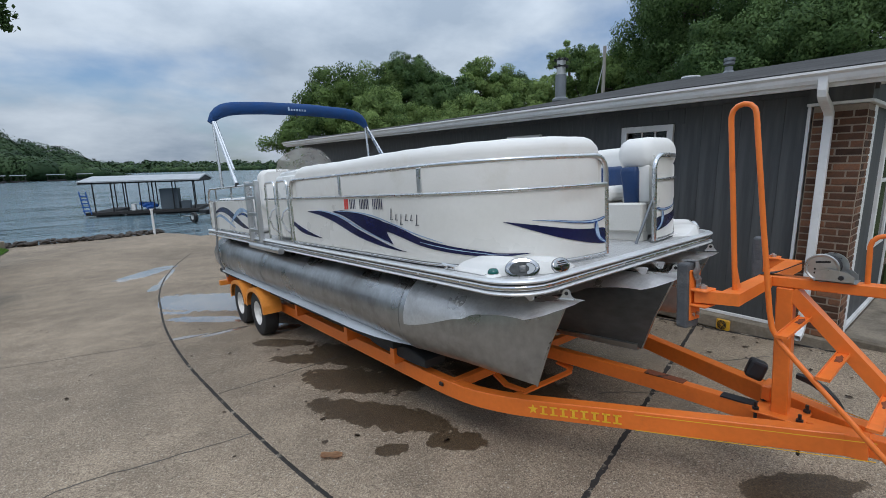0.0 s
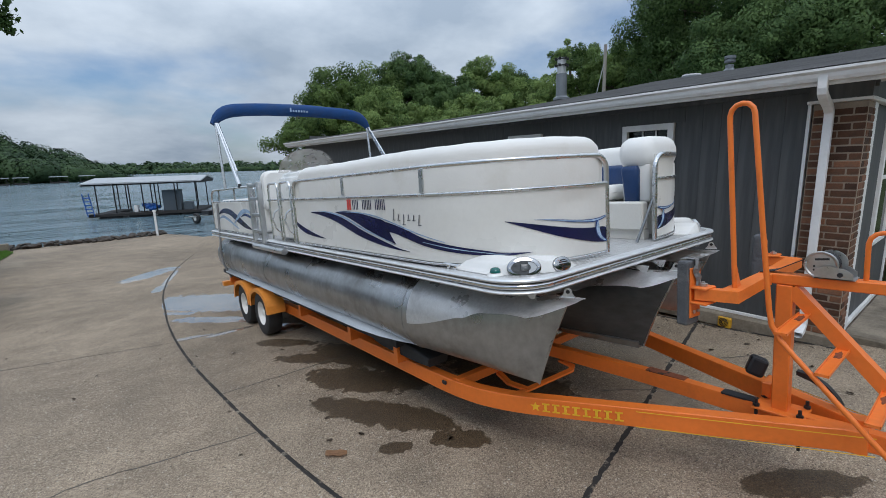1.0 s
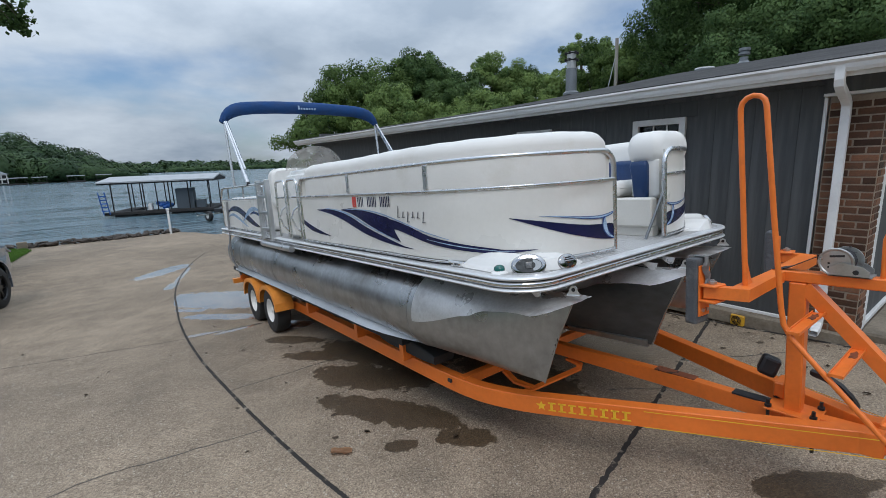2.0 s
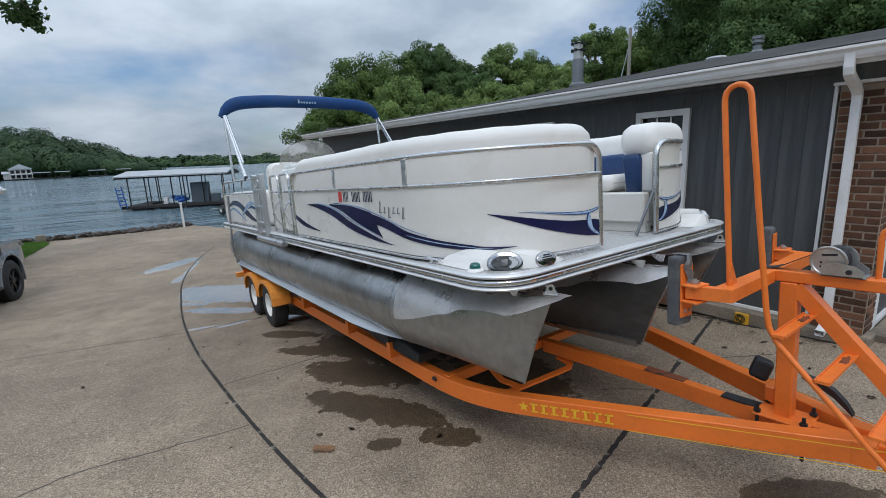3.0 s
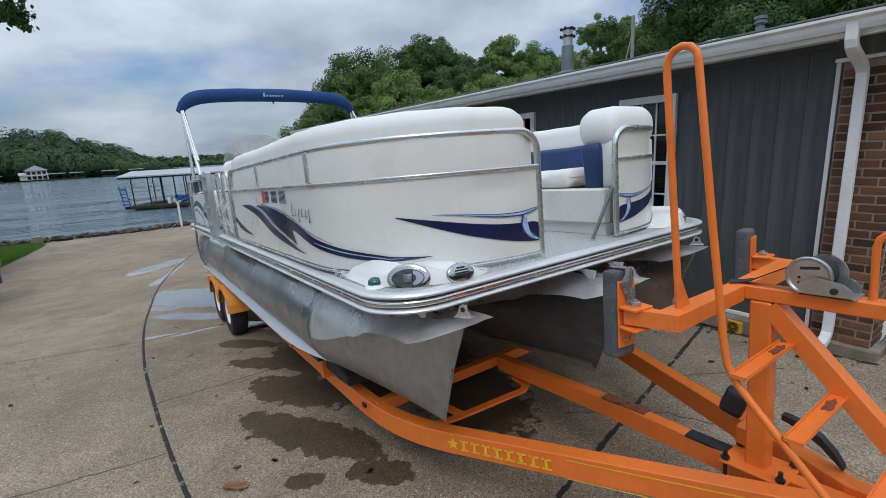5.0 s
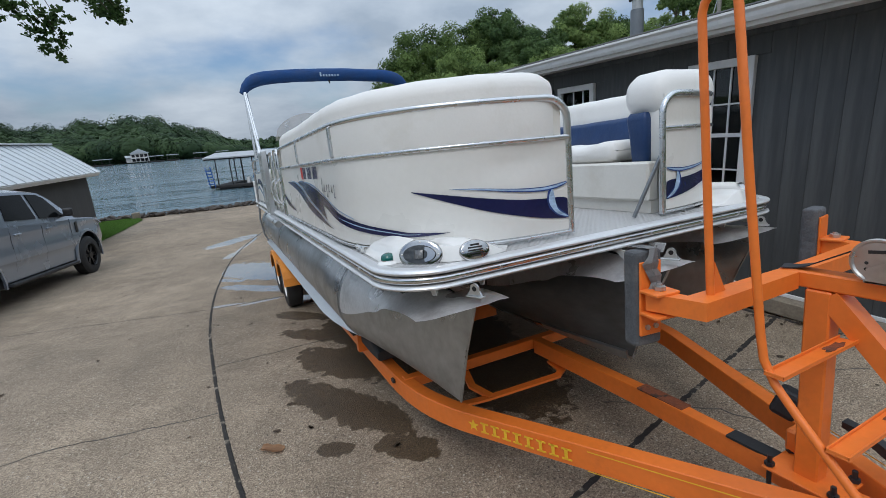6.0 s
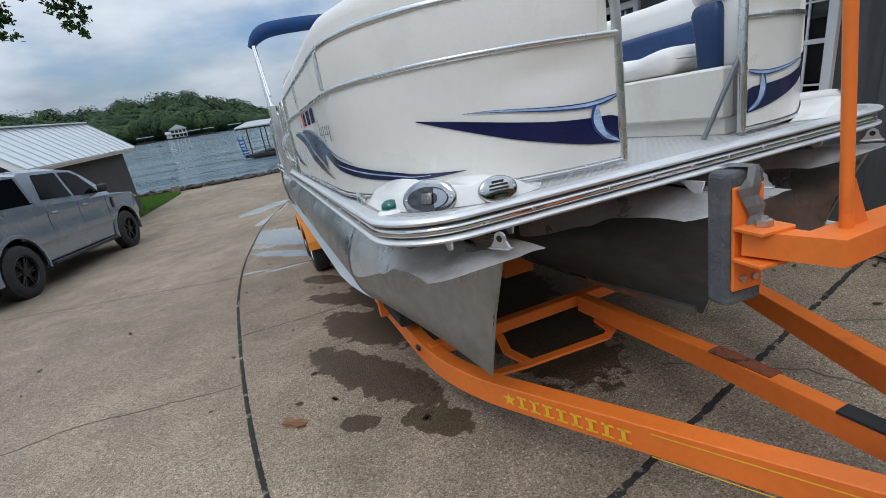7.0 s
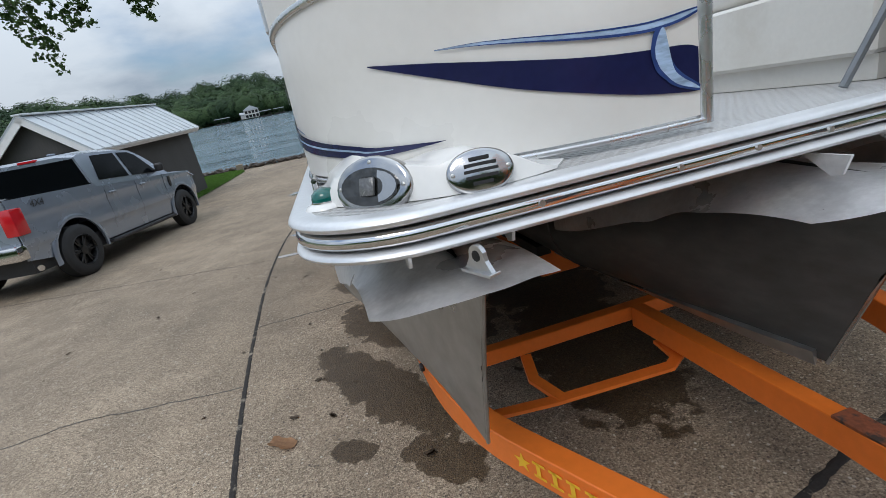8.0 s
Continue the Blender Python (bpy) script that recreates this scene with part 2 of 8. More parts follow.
M_REDLENS = mat("red_bow_lens", (0.30, 0.01, 0.01), 0.1, 0.0, 0.1, 12, 60, coat=0.5)
M_YBOX = mat("yellow_plastic", (0.62, 0.34, 0.02), 0.5, 0.0, 0.15, 9, 60, dirt=(0.25, 0.16, 0.05), dirt_at=(0.5, 0.8), dirt_scale=8)
M_LEAFDRY = mat("dry_leaf_brown", (0.42, 0.24, 0.13), 0.8, 0.0, 0.25, 20, 90)
M_TWIG = mat("dark_dry_leaf", (0.105, 0.075, 0.052), 0.9, 0.0, 0.3, 20, 90)
M_JOINT = mat("tar_and_dirt_joint", (0.028, 0.024, 0.021), 0.92, 0.0, 0.45, 6, 60, 0.006, 50, dirt=(0.27, 0.23, 0.18), dirt_at=(0.56, 0.64), dirt_scale=9)
M_CRACK = mat("dirty_saw_cut", (0.11, 0.095, 0.08), 0.95, 0.0, 0.35, 5, 60, 0.004, 60)
M_STONE = mat("shore_rock", (0.075, 0.062, 0.052), 0.9, 0.0, 0.7, 1.5, 12, 0.02, 12)
M_DOCKWOOD = mat("dark_dock_timber", (0.028, 0.027, 0.027), 0.85, 0.0, 0.2, 3, 30)
M_DOCKBLUE = mat("bright_blue_plastic", (0.012, 0.085, 0.32), 0.45, 0.0, 0.1)
M_LOCKER = mat("slate_locker", (0.075, 0.095, 0.115), 0.6, 0.0, 0.1)
M_HOUSE = mat("pale_house_wall", (0.50, 0.49, 0.47), 0.7, 0.0, 0.06, 1, 10)


def leafy(name, dark, light, translucent=0.35, patch=0.35, each=1.0):
    """Foliage: a colour for each leaf between two greens, let through by light."""
    m = bpy.data.materials.new(name)
    m.use_nodes = True
    n, l = m.node_tree.nodes, m.node_tree.links
    b = n["Principled BSDF"]
    b.inputs["Roughness"].default_value, b.inputs["Specular IOR Level"].default_value = 0.6, 0.15
    geo, tc, nz = n.new("ShaderNodeNewGeometry"), n.new("ShaderNodeTexCoord"), n.new("ShaderNodeTexNoise")
    nz.inputs["Scale"].default_value = patch
    l.new(tc.outputs["Object"], nz.inputs["Vector"])
    av = n.new("ShaderNodeMath"); av.operation = "ADD"
    av.operation, av.inputs[1].default_value = "MULTIPLY_ADD", each
    l.new(geo.outputs["Random Per Island"], av.inputs[0]); l.new(nz.outputs["Fac"], av.inputs[2])
    at = n.new("ShaderNodeAttribute"); at.attribute_name = "tone"
    ad = n.new("ShaderNodeMath"); ad.operation = "MULTIPLY_ADD"; ad.inputs[1].default_value = 1.0
    l.new(at.outputs["Fac"], ad.inputs[0]); l.new(av.outputs[0], ad.inputs[2])
    rg = n.new("ShaderNodeMapRange"); rg.inputs["From Min"].default_value, rg.inputs["From Max"].default_value = 0.6, 2.1
    l.new(ad.outputs[0], rg.inputs["Value"])
    mx = n.new("ShaderNodeMix"); mx.data_type = "RGBA"
    mx.inputs[6].default_value, mx.inputs[7].default_value = (*dark, 1), (*light, 1)
    l.new(rg.outputs[0], mx.inputs["Factor"]); l.new(mx.outputs[2], b.inputs["Base Color"])
    tr, ms = n.new("ShaderNodeBsdfTranslucent"), n.new("ShaderNodeMixShader")
    l.new(mx.outputs[2], tr.inputs["Color"]); ms.inputs[0].default_value = translucent
    l.new(b.outputs[0], ms.inputs[1]); l.new(tr.outputs[0], ms.inputs[2])
    l.new(ms.outputs[0], n["Material Output"].inputs["Surface"])
    return m


M_LEAF_A = leafy("oak_leaves", (0.022, 0.056, 0.015), (0.160, 0.240, 0.070))
M_LEAF_B = leafy("light_leaves", (0.050, 0.105, 0.028), (0.25, 0.345, 0.11))
M_LEAF_C = leafy("dark_leaves", (0.024, 0.060, 0.020), (0.128, 0.205, 0.070))
M_LEAF_D = leafy("far_wood_leaves", (0.022, 0.048, 0.022), (0.088, 0.142, 0.054), 0.15, 0.03, 0.10)
# darker copy of the oak green, the hanging branch's shade in its colour
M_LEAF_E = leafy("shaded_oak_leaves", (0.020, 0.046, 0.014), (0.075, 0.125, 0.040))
M_GRASS = leafy("lawn_blades", (0.06, 0.14, 0.022), (0.155, 0.28, 0.058), 0.3)


def glass(name, color, rough=0.02, mix=0.5):
    """Tinted glass: clear through, with a mirror sheen by Fresnel."""
    m = bpy.data.materials.new(name)
    m.use_nodes = True
    n, l = m.node_tree.nodes, m.node_tree.links
    n.remove(n["Principled BSDF"])
    tr, gl, fr, ms = n.new("ShaderNodeBsdfTransparent"), n.new("ShaderNodeBsdfGlossy"), n.new("ShaderNodeFresnel"), n.new("ShaderNodeMixShader")
    tr.inputs["Color"].default_value, gl.inputs["Roughness"].default_value, fr.inputs["IOR"].default_value = (*color, 1), rough, 1.5
    l.new(fr.outputs[0], ms.inputs[0]); l.new(tr.outputs[0], ms.inputs[1]); l.new(gl.outputs[0], ms.inputs[2])
    l.new(ms.outputs[0], n["Material Output"].inputs["Surface"])
    return m


M_GLASS = glass("window_glass", (0.55, 0.6, 0.62))
M_TINT = glass("dark_tinted_glass", (0.05, 0.055, 0.06))


def milky(name, color, cover):
    """Scuffed clear plastic: partly see-through, partly a pale haze."""
    m = bpy.data.materials.new(name)
    m.use_nodes = True
    n, l = m.node_tree.nodes, m.node_tree.links
    b = n["Principled BSDF"]
    b.inputs["Base Color"].default_value, b.inputs["Roughness"].default_value = (*color, 1), 0.18
    tr, ms, nz, rg = n.new("ShaderNodeBsdfTransparent"), n.new("ShaderNodeMixShader"), n.new("ShaderNodeTexNoise"), n.new("ShaderNodeMapRange")
    nz.inputs["Scale"].default_value = 5
    rg.inputs["To Min"].default_value, rg.inputs["To Max"].default_value = cover - 0.15, cover + 0.15
    l.new(nz.outputs["Fac"], rg.inputs["Value"]); l.new(rg.outputs[0], ms.inputs[0])
    l.new(tr.outputs[0], ms.inputs[1]); l.new(b.outputs[0], ms.inputs[2])
    l.new(ms.outputs[0], n["Material Output"].inputs["Surface"])
    return m


M_SCUFFED = milky("scuffed_acrylic", (0.42, 0.40, 0.37), 0.5)
M_LENS = glass("clear_lamp_lens", (0.9, 0.9, 0.9))


def brick_material():
    m = mat("old_red_brick", (0.128, 0.057, 0.030), 0.9, 0.0, 0.34, 14, 90, 0.004, 70, dirt=(0.062, 0.042, 0.032), dirt_at=(0.48, 0.72), dirt_scale=11)
    n, l = m.node_tree.nodes, m.node_tree.links
    oi, rp = n.new("ShaderNodeObjectInfo"), n.new("ShaderNodeMapRange")
    rp.inputs["To Min"].default_value, rp.inputs["To Max"].default_value = 0.36, 1.9
    l.new(oi.outputs["Random"], rp.inputs["Value"])
    b = n["Principled BSDF"]
    src = b.inputs["Base Color"].links[0].from_socket
    mu = n.new("ShaderNodeMix"); mu.data_type, mu.blend_type = "RGBA", "MULTIPLY"; mu.inputs["Factor"].default_value = 1
    l.new(src, mu.inputs[6]); l.new(rp.outputs[0], mu.inputs[7]); l.new(mu.outputs[2], b.inputs["Base Color"])
    return m


M_BRICK = brick_material()


def concrete_material():
    """Exposed-aggregate concrete; the mesh carries two masks: dark soaked patches plus painted shade under the boat,
    and pool (a film of standing water).
    """
    m = bpy.data.materials.new("exposed_aggregate_concrete")
    m.use_nodes = True
    n, l = m.node_tree.nodes, m.node_tree.links
    b = n["Principled BSDF"]
    tc = n.new("ShaderNodeTexCoord")

    def tex(kind, scale, detail=4):
        t = n.new(kind)
        t.inputs["Scale"].default_value = scale
        if "Noise" in kind:
            t.inputs["Detail"].default_value = detail
        l.new(tc.outputs["Object"], t.inputs["Vector"])
        return t

    def mixed(kind, fac, a, c):
        x = n.new("ShaderNodeMix"); x.data_type, x.blend_type = "RGBA", kind
        for sock, v in ((x.inputs["Factor"], fac), (x.inputs[6], a), (x.inputs[7], c)):
            if hasattr(v, "links"):
                l.new(v, sock)
            else:
                sock.default_value = v
        return x.outputs[2]

    def ranged(v, a, c, lo=0.0, hi=1.0):
        r = n.new("ShaderNodeMapRange")
        r.inputs["From Min"].default_value, r.inputs["From Max"].default_value, r.inputs["To Min"].default_value, r.inputs["To Max"].default_value = a, c, lo, hi
        l.new(v, r.inputs["Value"])
        return r.outputs[0]

    peb = tex("ShaderNodeTexVoronoi", 125)
    peb2 = tex("ShaderNodeTexVoronoi", 130)
    big, mid, fine = tex("ShaderNodeTexNoise", 0.35, 5), tex("ShaderNodeTexNoise", 2.6, 6), tex("ShaderNodeTexNoise", 220, 2)
    tone = n.new("ShaderNodeSeparateColor"); l.new(peb.outputs["Color"], tone.inputs[0])
    ramp = n.new("ShaderNodeValToRGB")
    ramp.color_ramp.elements[0].color, ramp.color_ramp.elements[1].color = (0.115, 0.086, 0.060, 1), (0.480, 0.388, 0.282, 1)
    e = ramp.color_ramp.elements.new(0.5); e.color = (0.285, 0.217, 0.152, 1)
    l.new(tone.outputs[0], ramp.inputs[0])
    col = mixed("MIX", ranged(peb.outputs["Distance"], 0.45, 0.75), ramp.outputs[0], (0.265, 0.206, 0.147, 1))
    col = mixed("MULTIPLY", 1.0, col, ranged(big.outputs["Fac"], 0.3, 0.7, 0.76, 1.2))
    col = mixed("MULTIPLY", 1.0, col, ranged(mid.outputs["Fac"], 0.25, 0.75, 0.76, 1.2))
    col = mixed("MULTIPLY", 1.0, col, ranged(fine.outputs["Fac"], 0.3, 0.7, 0.74, 1.26))
    stone = tex("ShaderNodeTexVoronoi", 42)
    sel = n.new("ShaderNodeSeparateColor"); l.new(stone.outputs["Color"], sel.inputs[0])
    spot = n.new("ShaderNodeMath"); spot.operation = "MULTIPLY"
    l.new(ranged(sel.outputs[0], 0.86, 0.88), spot.inputs[0]); l.new(ranged(stone.outputs["Distance"], 0.30, 0.24), spot.inputs[1])
    col = mixed("MIX", spot.outputs[0], col, (0.50, 0.44, 0.36, 1))
    dark = n.new("ShaderNodeMath"); dark.operation = "MULTIPLY"
    l.new(ranged(sel.outputs[1], 0.90, 0.92), dark.inputs[0]); l.new(ranged(stone.outputs["Distance"], 0.30, 0.24), dark.inputs[1])
    col = mixed("MIX", dark.outputs[0], col, (0.11, 0.085, 0.065, 1))
    wet_shade_a, pool_a = n.new("ShaderNodeAttribute"), n.new("ShaderNodeAttribute")
    wet_shade_a.attribute_name, pool_a.attribute_name = "wet_shade", "pool"
    edge = tex("ShaderNodeTexNoise", 9, 6)
    jag = n.new("ShaderNodeMath"); jag.operation = "MULTIPLY_ADD"; jag.inputs[1].default_value = 0.55
    l.new(edge.outputs["Fac"], jag.inputs[0]); l.new(wet_shade_a.outputs["Fac"], jag.inputs[2])
    wet_shade = ranged(jag.outputs[0], 0.735, 0.765)
    jag2 = n.new("ShaderNodeMath"); jag2.operation = "MULTIPLY_ADD"; jag2.inputs[1].default_value = 0.42
    l.new(edge.outputs["Fac"], jag2.inputs[0]); l.new(pool_a.outputs["Fac"], jag2.inputs[2])
    pool = ranged(jag2.outputs[0], 0.69, 0.75)
    col = mixed("MULTIPLY", wet_shade, col, (0.31, 0.26, 0.19, 1))
    col = mixed("MULTIPLY", pool, col, (0.86, 0.90, 0.98, 1))
    l.new(ranged(pool, 0, 1, 0, 0.55), b.inputs["Coat Weight"]); b.inputs["Coat Roughness"].default_value = 0.03
    l.new(col, b.inputs["Base Color"])
    r1 = n.new("ShaderNodeMath"); r1.operation = "MULTIPLY_ADD"; r1.inputs[1].default_value, r1.inputs[2].default_value = -0.30, 0.88
    l.new(wet_shade, r1.inputs[0])
    r2 = n.new("ShaderNodeMath"); r2.operation = "MULTIPLY_ADD"; r2.inputs[1].default_value = -0.84
    l.new(pool, r2.inputs[0]); l.new(r1.outputs[0], r2.inputs[2])
    l.new(r2.outputs[0], b.inputs["Roughness"])
    hh = n.new("ShaderNodeMath"); hh.operation = "MULTIPLY"
    inv = ranged(pool, 0, 1, 1, 0.03)
    l.new(peb2.outputs["Distance"], hh.inputs[0]); l.new(inv, hh.inputs[1])
    bp = n.new("ShaderNodeBump"); bp.invert = True
    bp.inputs["Distance"].default_value, bp.inputs["Strength"].default_value = 0.004, 0.9
    l.new(hh.outputs[0], bp.inputs["Height"]); l.new(bp.outputs[0], b.inputs["Normal"])
    return m


M_CONCRETE = concrete_material()


def water_material():
    m = bpy.data.materials.new("lake_water")
    m.use_nodes = True
    n, l = m.node_tree.nodes, m.node_tree.links
    b = n["Principled BSDF"]
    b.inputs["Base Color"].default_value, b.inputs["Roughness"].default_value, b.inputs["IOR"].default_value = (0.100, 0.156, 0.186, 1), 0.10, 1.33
    tc, mp = n.new("ShaderNodeTexCoord"), n.new("ShaderNodeMapping")
    mp.inputs["Scale"].default_value = (0.22, 0.8, 1)
    mp.inputs["Rotation"].default_value = (0, 0, 0.22)
    l.new(tc.outputs["Object"], mp.inputs[0])
    a, c = n.new("ShaderNodeTexNoise"), n.new("ShaderNodeTexNoise")
    a.inputs["Scale"].default_value, a.inputs["Detail"].default_value = 0.45, 6
    c.inputs["Scale"].default_value, c.inputs["Detail"].default_value = 2.2, 4
    l.new(mp.outputs[0], a.inputs["Vector"]); l.new(mp.outputs[0], c.inputs["Vector"])
    s = n.new("ShaderNodeMath"); s.operation = "MULTIPLY_ADD"; s.inputs[1].default_value = 0.35
    l.new(c.outputs["Fac"], s.inputs[0]); l.new(a.outputs["Fac"], s.inputs[2])
    lane = n.new("ShaderNodeTexNoise")  # wind lanes: smooth and ruffled water
    lane.inputs["Scale"].default_value, lane.inputs["Detail"].default_value = 0.3, 7
    l.new(mp.outputs[0], lane.inputs["Vector"])
    lr = n.new("ShaderNodeMapRange")
    lr.inputs["From Min"].default_value, lr.inputs["From Max"].default_value, lr.inputs["To Min"].default_value, lr.inputs["To Max"].default_value = 0.40, 0.60, 0.06, 0.18
    l.new(lane.outputs["Fac"], lr.inputs["Value"]); l.new(lr.outputs[0], b.inputs["Roughness"])
    bp = n.new("ShaderNodeBump"); bp.inputs["Distance"].default_value, bp.inputs["Strength"].default_value = 0.8, 1.0
    l.new(s.outputs[0], bp.inputs["Height"]); l.new(bp.outputs[0], b.inputs["Normal"])
    return m


M_WATER = water_material()


# ---- mesh helpers ----
def part(name, bm, material, parent=None, label="", smooth=False):
    """One mesh object from a bmesh, under a thing, a part or nothing."""
    me = bpy.data.meshes.new(name)
    bmesh.ops.recalc_face_normals(bm, faces=bm.faces)
    bm.to_mesh(me)
    bm.free()
    me.materials.append(material)
    if smooth:
        me.shade_smooth()
        me.set_sharp_from_angle(angle=radians(38))
    ob = new(name, me)
    if parent:
        ob.parent = parent
    return tagged(ob, label)


def thing(name, m, label, category, group="", kind=""):
    ob = new(name)
    ob.matrix_world = m
    ob.empty_display_size = 0.2
    return tagged(ob, label, category, group, kind)


def bx(bm, x0, x1, y0, y1, z0, z1, bev=0.0, m=None, seg=1):
    r = bmesh.ops.create_cube(bm, size=1.0, matrix=(m or Matrix()) @ Matrix.Translation(((x0 + x1) / 2, (y0 + y1) / 2, (z0 + z1) / 2)) @ Matrix.Diagonal((abs(x1 - x0), abs(y1 - y0), abs(z1 - z0), 1)))
    if bev:
        es = list({e for v in r["verts"] for e in v.link_edges})
        bmesh.ops.bevel(bm, geom=es, offset=bev, segments=seg, affect="EDGES", profile=0.5)
    return bm


def box(*a, **k):
    return bx(bmesh.new(), *a, **k)


def frames_along(pts, closed=False):
    pts = [Vector(p) for p in pts]
    n = len(pts)
    tang = []
    for i in range(n):
        a = pts[i - 1] if (i > 0 or closed) else pts[i]
        c = pts[(i + 1) % n] if (i < n - 1 or closed) else pts[i]
        tang.append((c - a).normalized())
    u = tang[0].orthogonal().normalized()
    out = []
    for p, t in zip(pts, tang):
        u = (u - t * u.dot(t)).normalized()
        out.append((p, u, t.cross(u), t))
    return out


def tube(bm, pts, r, n=8, closed=False, r_end=None):
    """A round bar along points; r_end tapers it."""
    fr = frames_along(pts, closed)
    rings = []
    for i, (p, u, v, t) in enumerate(fr):
        rr = r if r_end is None else r + (r_end - r) * i / max(1, len(fr) - 1)
        rings.append([bm.verts.new(p + (u * math.cos(2 * math.pi * k / n) + v * math.sin(2 * math.pi * k / n)) * rr) for k in range(n)])
    skin(bm, rings, True, not closed, closed)
    return bm


def skin(bm, rings, ring_closed=True, caps=True, loop=False):
    m = len(rings[0])
    for a in range(len(rings) if loop else len(rings) - 1):
        A, B = rings[a], rings[(a + 1) % len(rings)]
        for k in range(m if ring_closed else m - 1):
            q = (A[k], A[(k + 1) % m], B[(k + 1) % m], B[k])
            if len(set(q)) == 4:
                bm.faces.new(q)
    if caps and ring_closed:
        bm.faces.new(rings[0]); bm.faces.new(rings[-1][::-1])
    return bm


def loft(bm, rings, ring_closed=True, caps=True):
    return skin(bm, [[bm.verts.new(p) for p in r] for r in rings], ring_closed, caps)


def sweep(bm, pts, profile, side=None, caps=True):
    """A profile of (across, up) pairs along points; z stays up; side(i) may give the across direction."""
    pts = [Vector(p) for p in pts]
    rings = []
    for i, p in enumerate(pts):
        a, c = pts[max(0, i - 1)], pts[min(len(pts) - 1, i + 1)]
        t = (c - a).normalized()
        s = Vector(side[i]) if side else t.cross(Vector((0, 0, 1))).normalized()
        up = Vector((0, 0, 1)) if side else s.cross(t).normalized()
        k = 1.0
        if 0 < i < len(pts) - 1:
            d = (pts[i] - a).normalized().dot((c - pts[i]).normalized())
            k = 1 / math.sqrt(max(0.3, (1 + d) / 2))
        rings.append([p + s * (x * k) + up * z for x, z in profile])
    return loft(bm, rings, True, caps)


def lathe(bm, profile, m=None, n=20, caps=True):
    """A profile of (radius, height) pairs turned round z of m."""
    m = m or Matrix()
    rings = [[bm.verts.new(m @ Vector((max(r, 1e-4) * math.cos(2 * math.pi * k / n), max(r, 1e-4) * math.sin(2 * math.pi * k / n), h))) for k in range(n)] for r, h in profile]
    return skin(bm, rings, True, caps)


def slab(bm, outline, m, d0, d1):
    """A flat outline (x, y) given thickness from d0 to d1 along z of m."""
    lo = [bm.verts.new(m @ Vector((x, y, d0))) for x, y in outline]
    hi = [bm.verts.new(m @ Vector((x, y, d1))) for x, y in outline]
    bm.faces.new(lo[::-1]); bm.faces.new(hi)
    for i in range(len(lo)):
        j = (i + 1) % len(lo)
        bm.faces.new((lo[i], lo[j], hi[j], hi[i]))
    return bm


def arc(cx, cy, r, a0, a1, n, ry=None):
    return [(cx + r * math.cos(radians(a0 + (a1 - a0) * i / n)), cy + (ry or r) * math.sin(radians(a0 + (a1 - a0) * i / n))) for i in range(n + 1)]


def lettering(name, text, size, material, m, parent, label="", extrude=0.0012, spacing=1.0, shear=0.0, thin=0.0):
    """Raised lettering in the built-in font, as a mesh; m puts its x along the line and its y up."""
    cu = bpy.data.curves.new(name, "FONT")
    cu.body, cu.size, cu.extrude, cu.space_character, cu.shear = text, size, extrude, spacing, shear
    cu.resolution_u = 3
    cu.offset = thin
    tmp = bpy.data.objects.new(name, cu)
    scene.collection.objects.link(tmp)
    me = bpy.data.meshes.new_from_object(tmp.evaluated_get(bpy.context.evaluated_depsgraph_get()))
    bpy.data.objects.remove(tmp)
    me.transform(m)
    me.materials.clear(); me.materials.append(material)
    ob = new(name, me)
    ob.parent = parent
    return tagged(ob, label)


def cards(name, quads, material, parent=None, tone=None, normals=None):
    """A mesh of loose four-cornered leaves from an array (n, 4, 3); tone: a shade from 0 to 1 for each leaf's spray;
    normals: the way each leaf's spray faces, by which it is shaded."""
    if normals is not None:
        quads = np.asarray(quads)[:, ::-1]
    quads = np.asarray(quads, dtype=np.float32)
    n = len(quads)
    me = bpy.data.meshes.new(name)
    me.vertices.add(4 * n); me.loops.add(4 * n); me.polygons.add(n)
    me.vertices.foreach_set("co", quads.reshape(-1))
    me.loops.foreach_set("vertex_index", np.arange(4 * n, dtype=np.int32))
    me.polygons.foreach_set("loop_start", np.arange(0, 4 * n, 4, dtype=np.int32))
    me.update(calc_edges=True)
    at = me.attributes.new("tone", "FLOAT", "FACE")
    at.data.foreach_set("value", np.asarray(tone if tone is not None else np.full(n, 0.5), dtype=np.float32))
    me.materials.append(material)
    if normals is not None:
        nn = normals / np.maximum(np.linalg.norm(normals, axis=1)[:, None], 1e-6)
        me.normals_split_custom_set_from_vertices(np.repeat(nn, 4, axis=0).tolist())
    ob = new(name, me)
    if parent:
        ob.parent = parent
    return ob


def leaf_quads(rng, centres, size, spread=0.0, flat=0.35, wide=0.55, normals=None, jitter=0.55):
    """Pointed leaf cards, one for each centre, turned at random or, with normals, facing about that way."""
    n = len(centres)
    c = centres + rng.normal(0, spread, (n, 3)) if spread else centres
    a = rng.normal(size=(n, 3)); a /= np.linalg.norm(a, axis=1)[:, None]
    if normals is None:
        b = rng.normal(size=(n, 3)); b[:, 2] *= flat
        b -= a * (a * b).sum(1)[:, None]; b /= np.linalg.norm(b, axis=1)[:, None]
    else:
        nn = normals / np.maximum(np.linalg.norm(normals, axis=1)[:, None], 1e-6) + rng.normal(0, jitter, (n, 3))
        nn /= np.linalg.norm(nn, axis=1)[:, None]
        a -= nn * (a * nn).sum(1)[:, None]; a /= np.linalg.norm(a, axis=1)[:, None]
        b = np.cross(nn, a)
    s = size * rng.uniform(0.6, 1.4, (n, 1))
    return np.stack([c - a * s, c + b * s * wide, c + a * s, c - b * s * wide], 1)


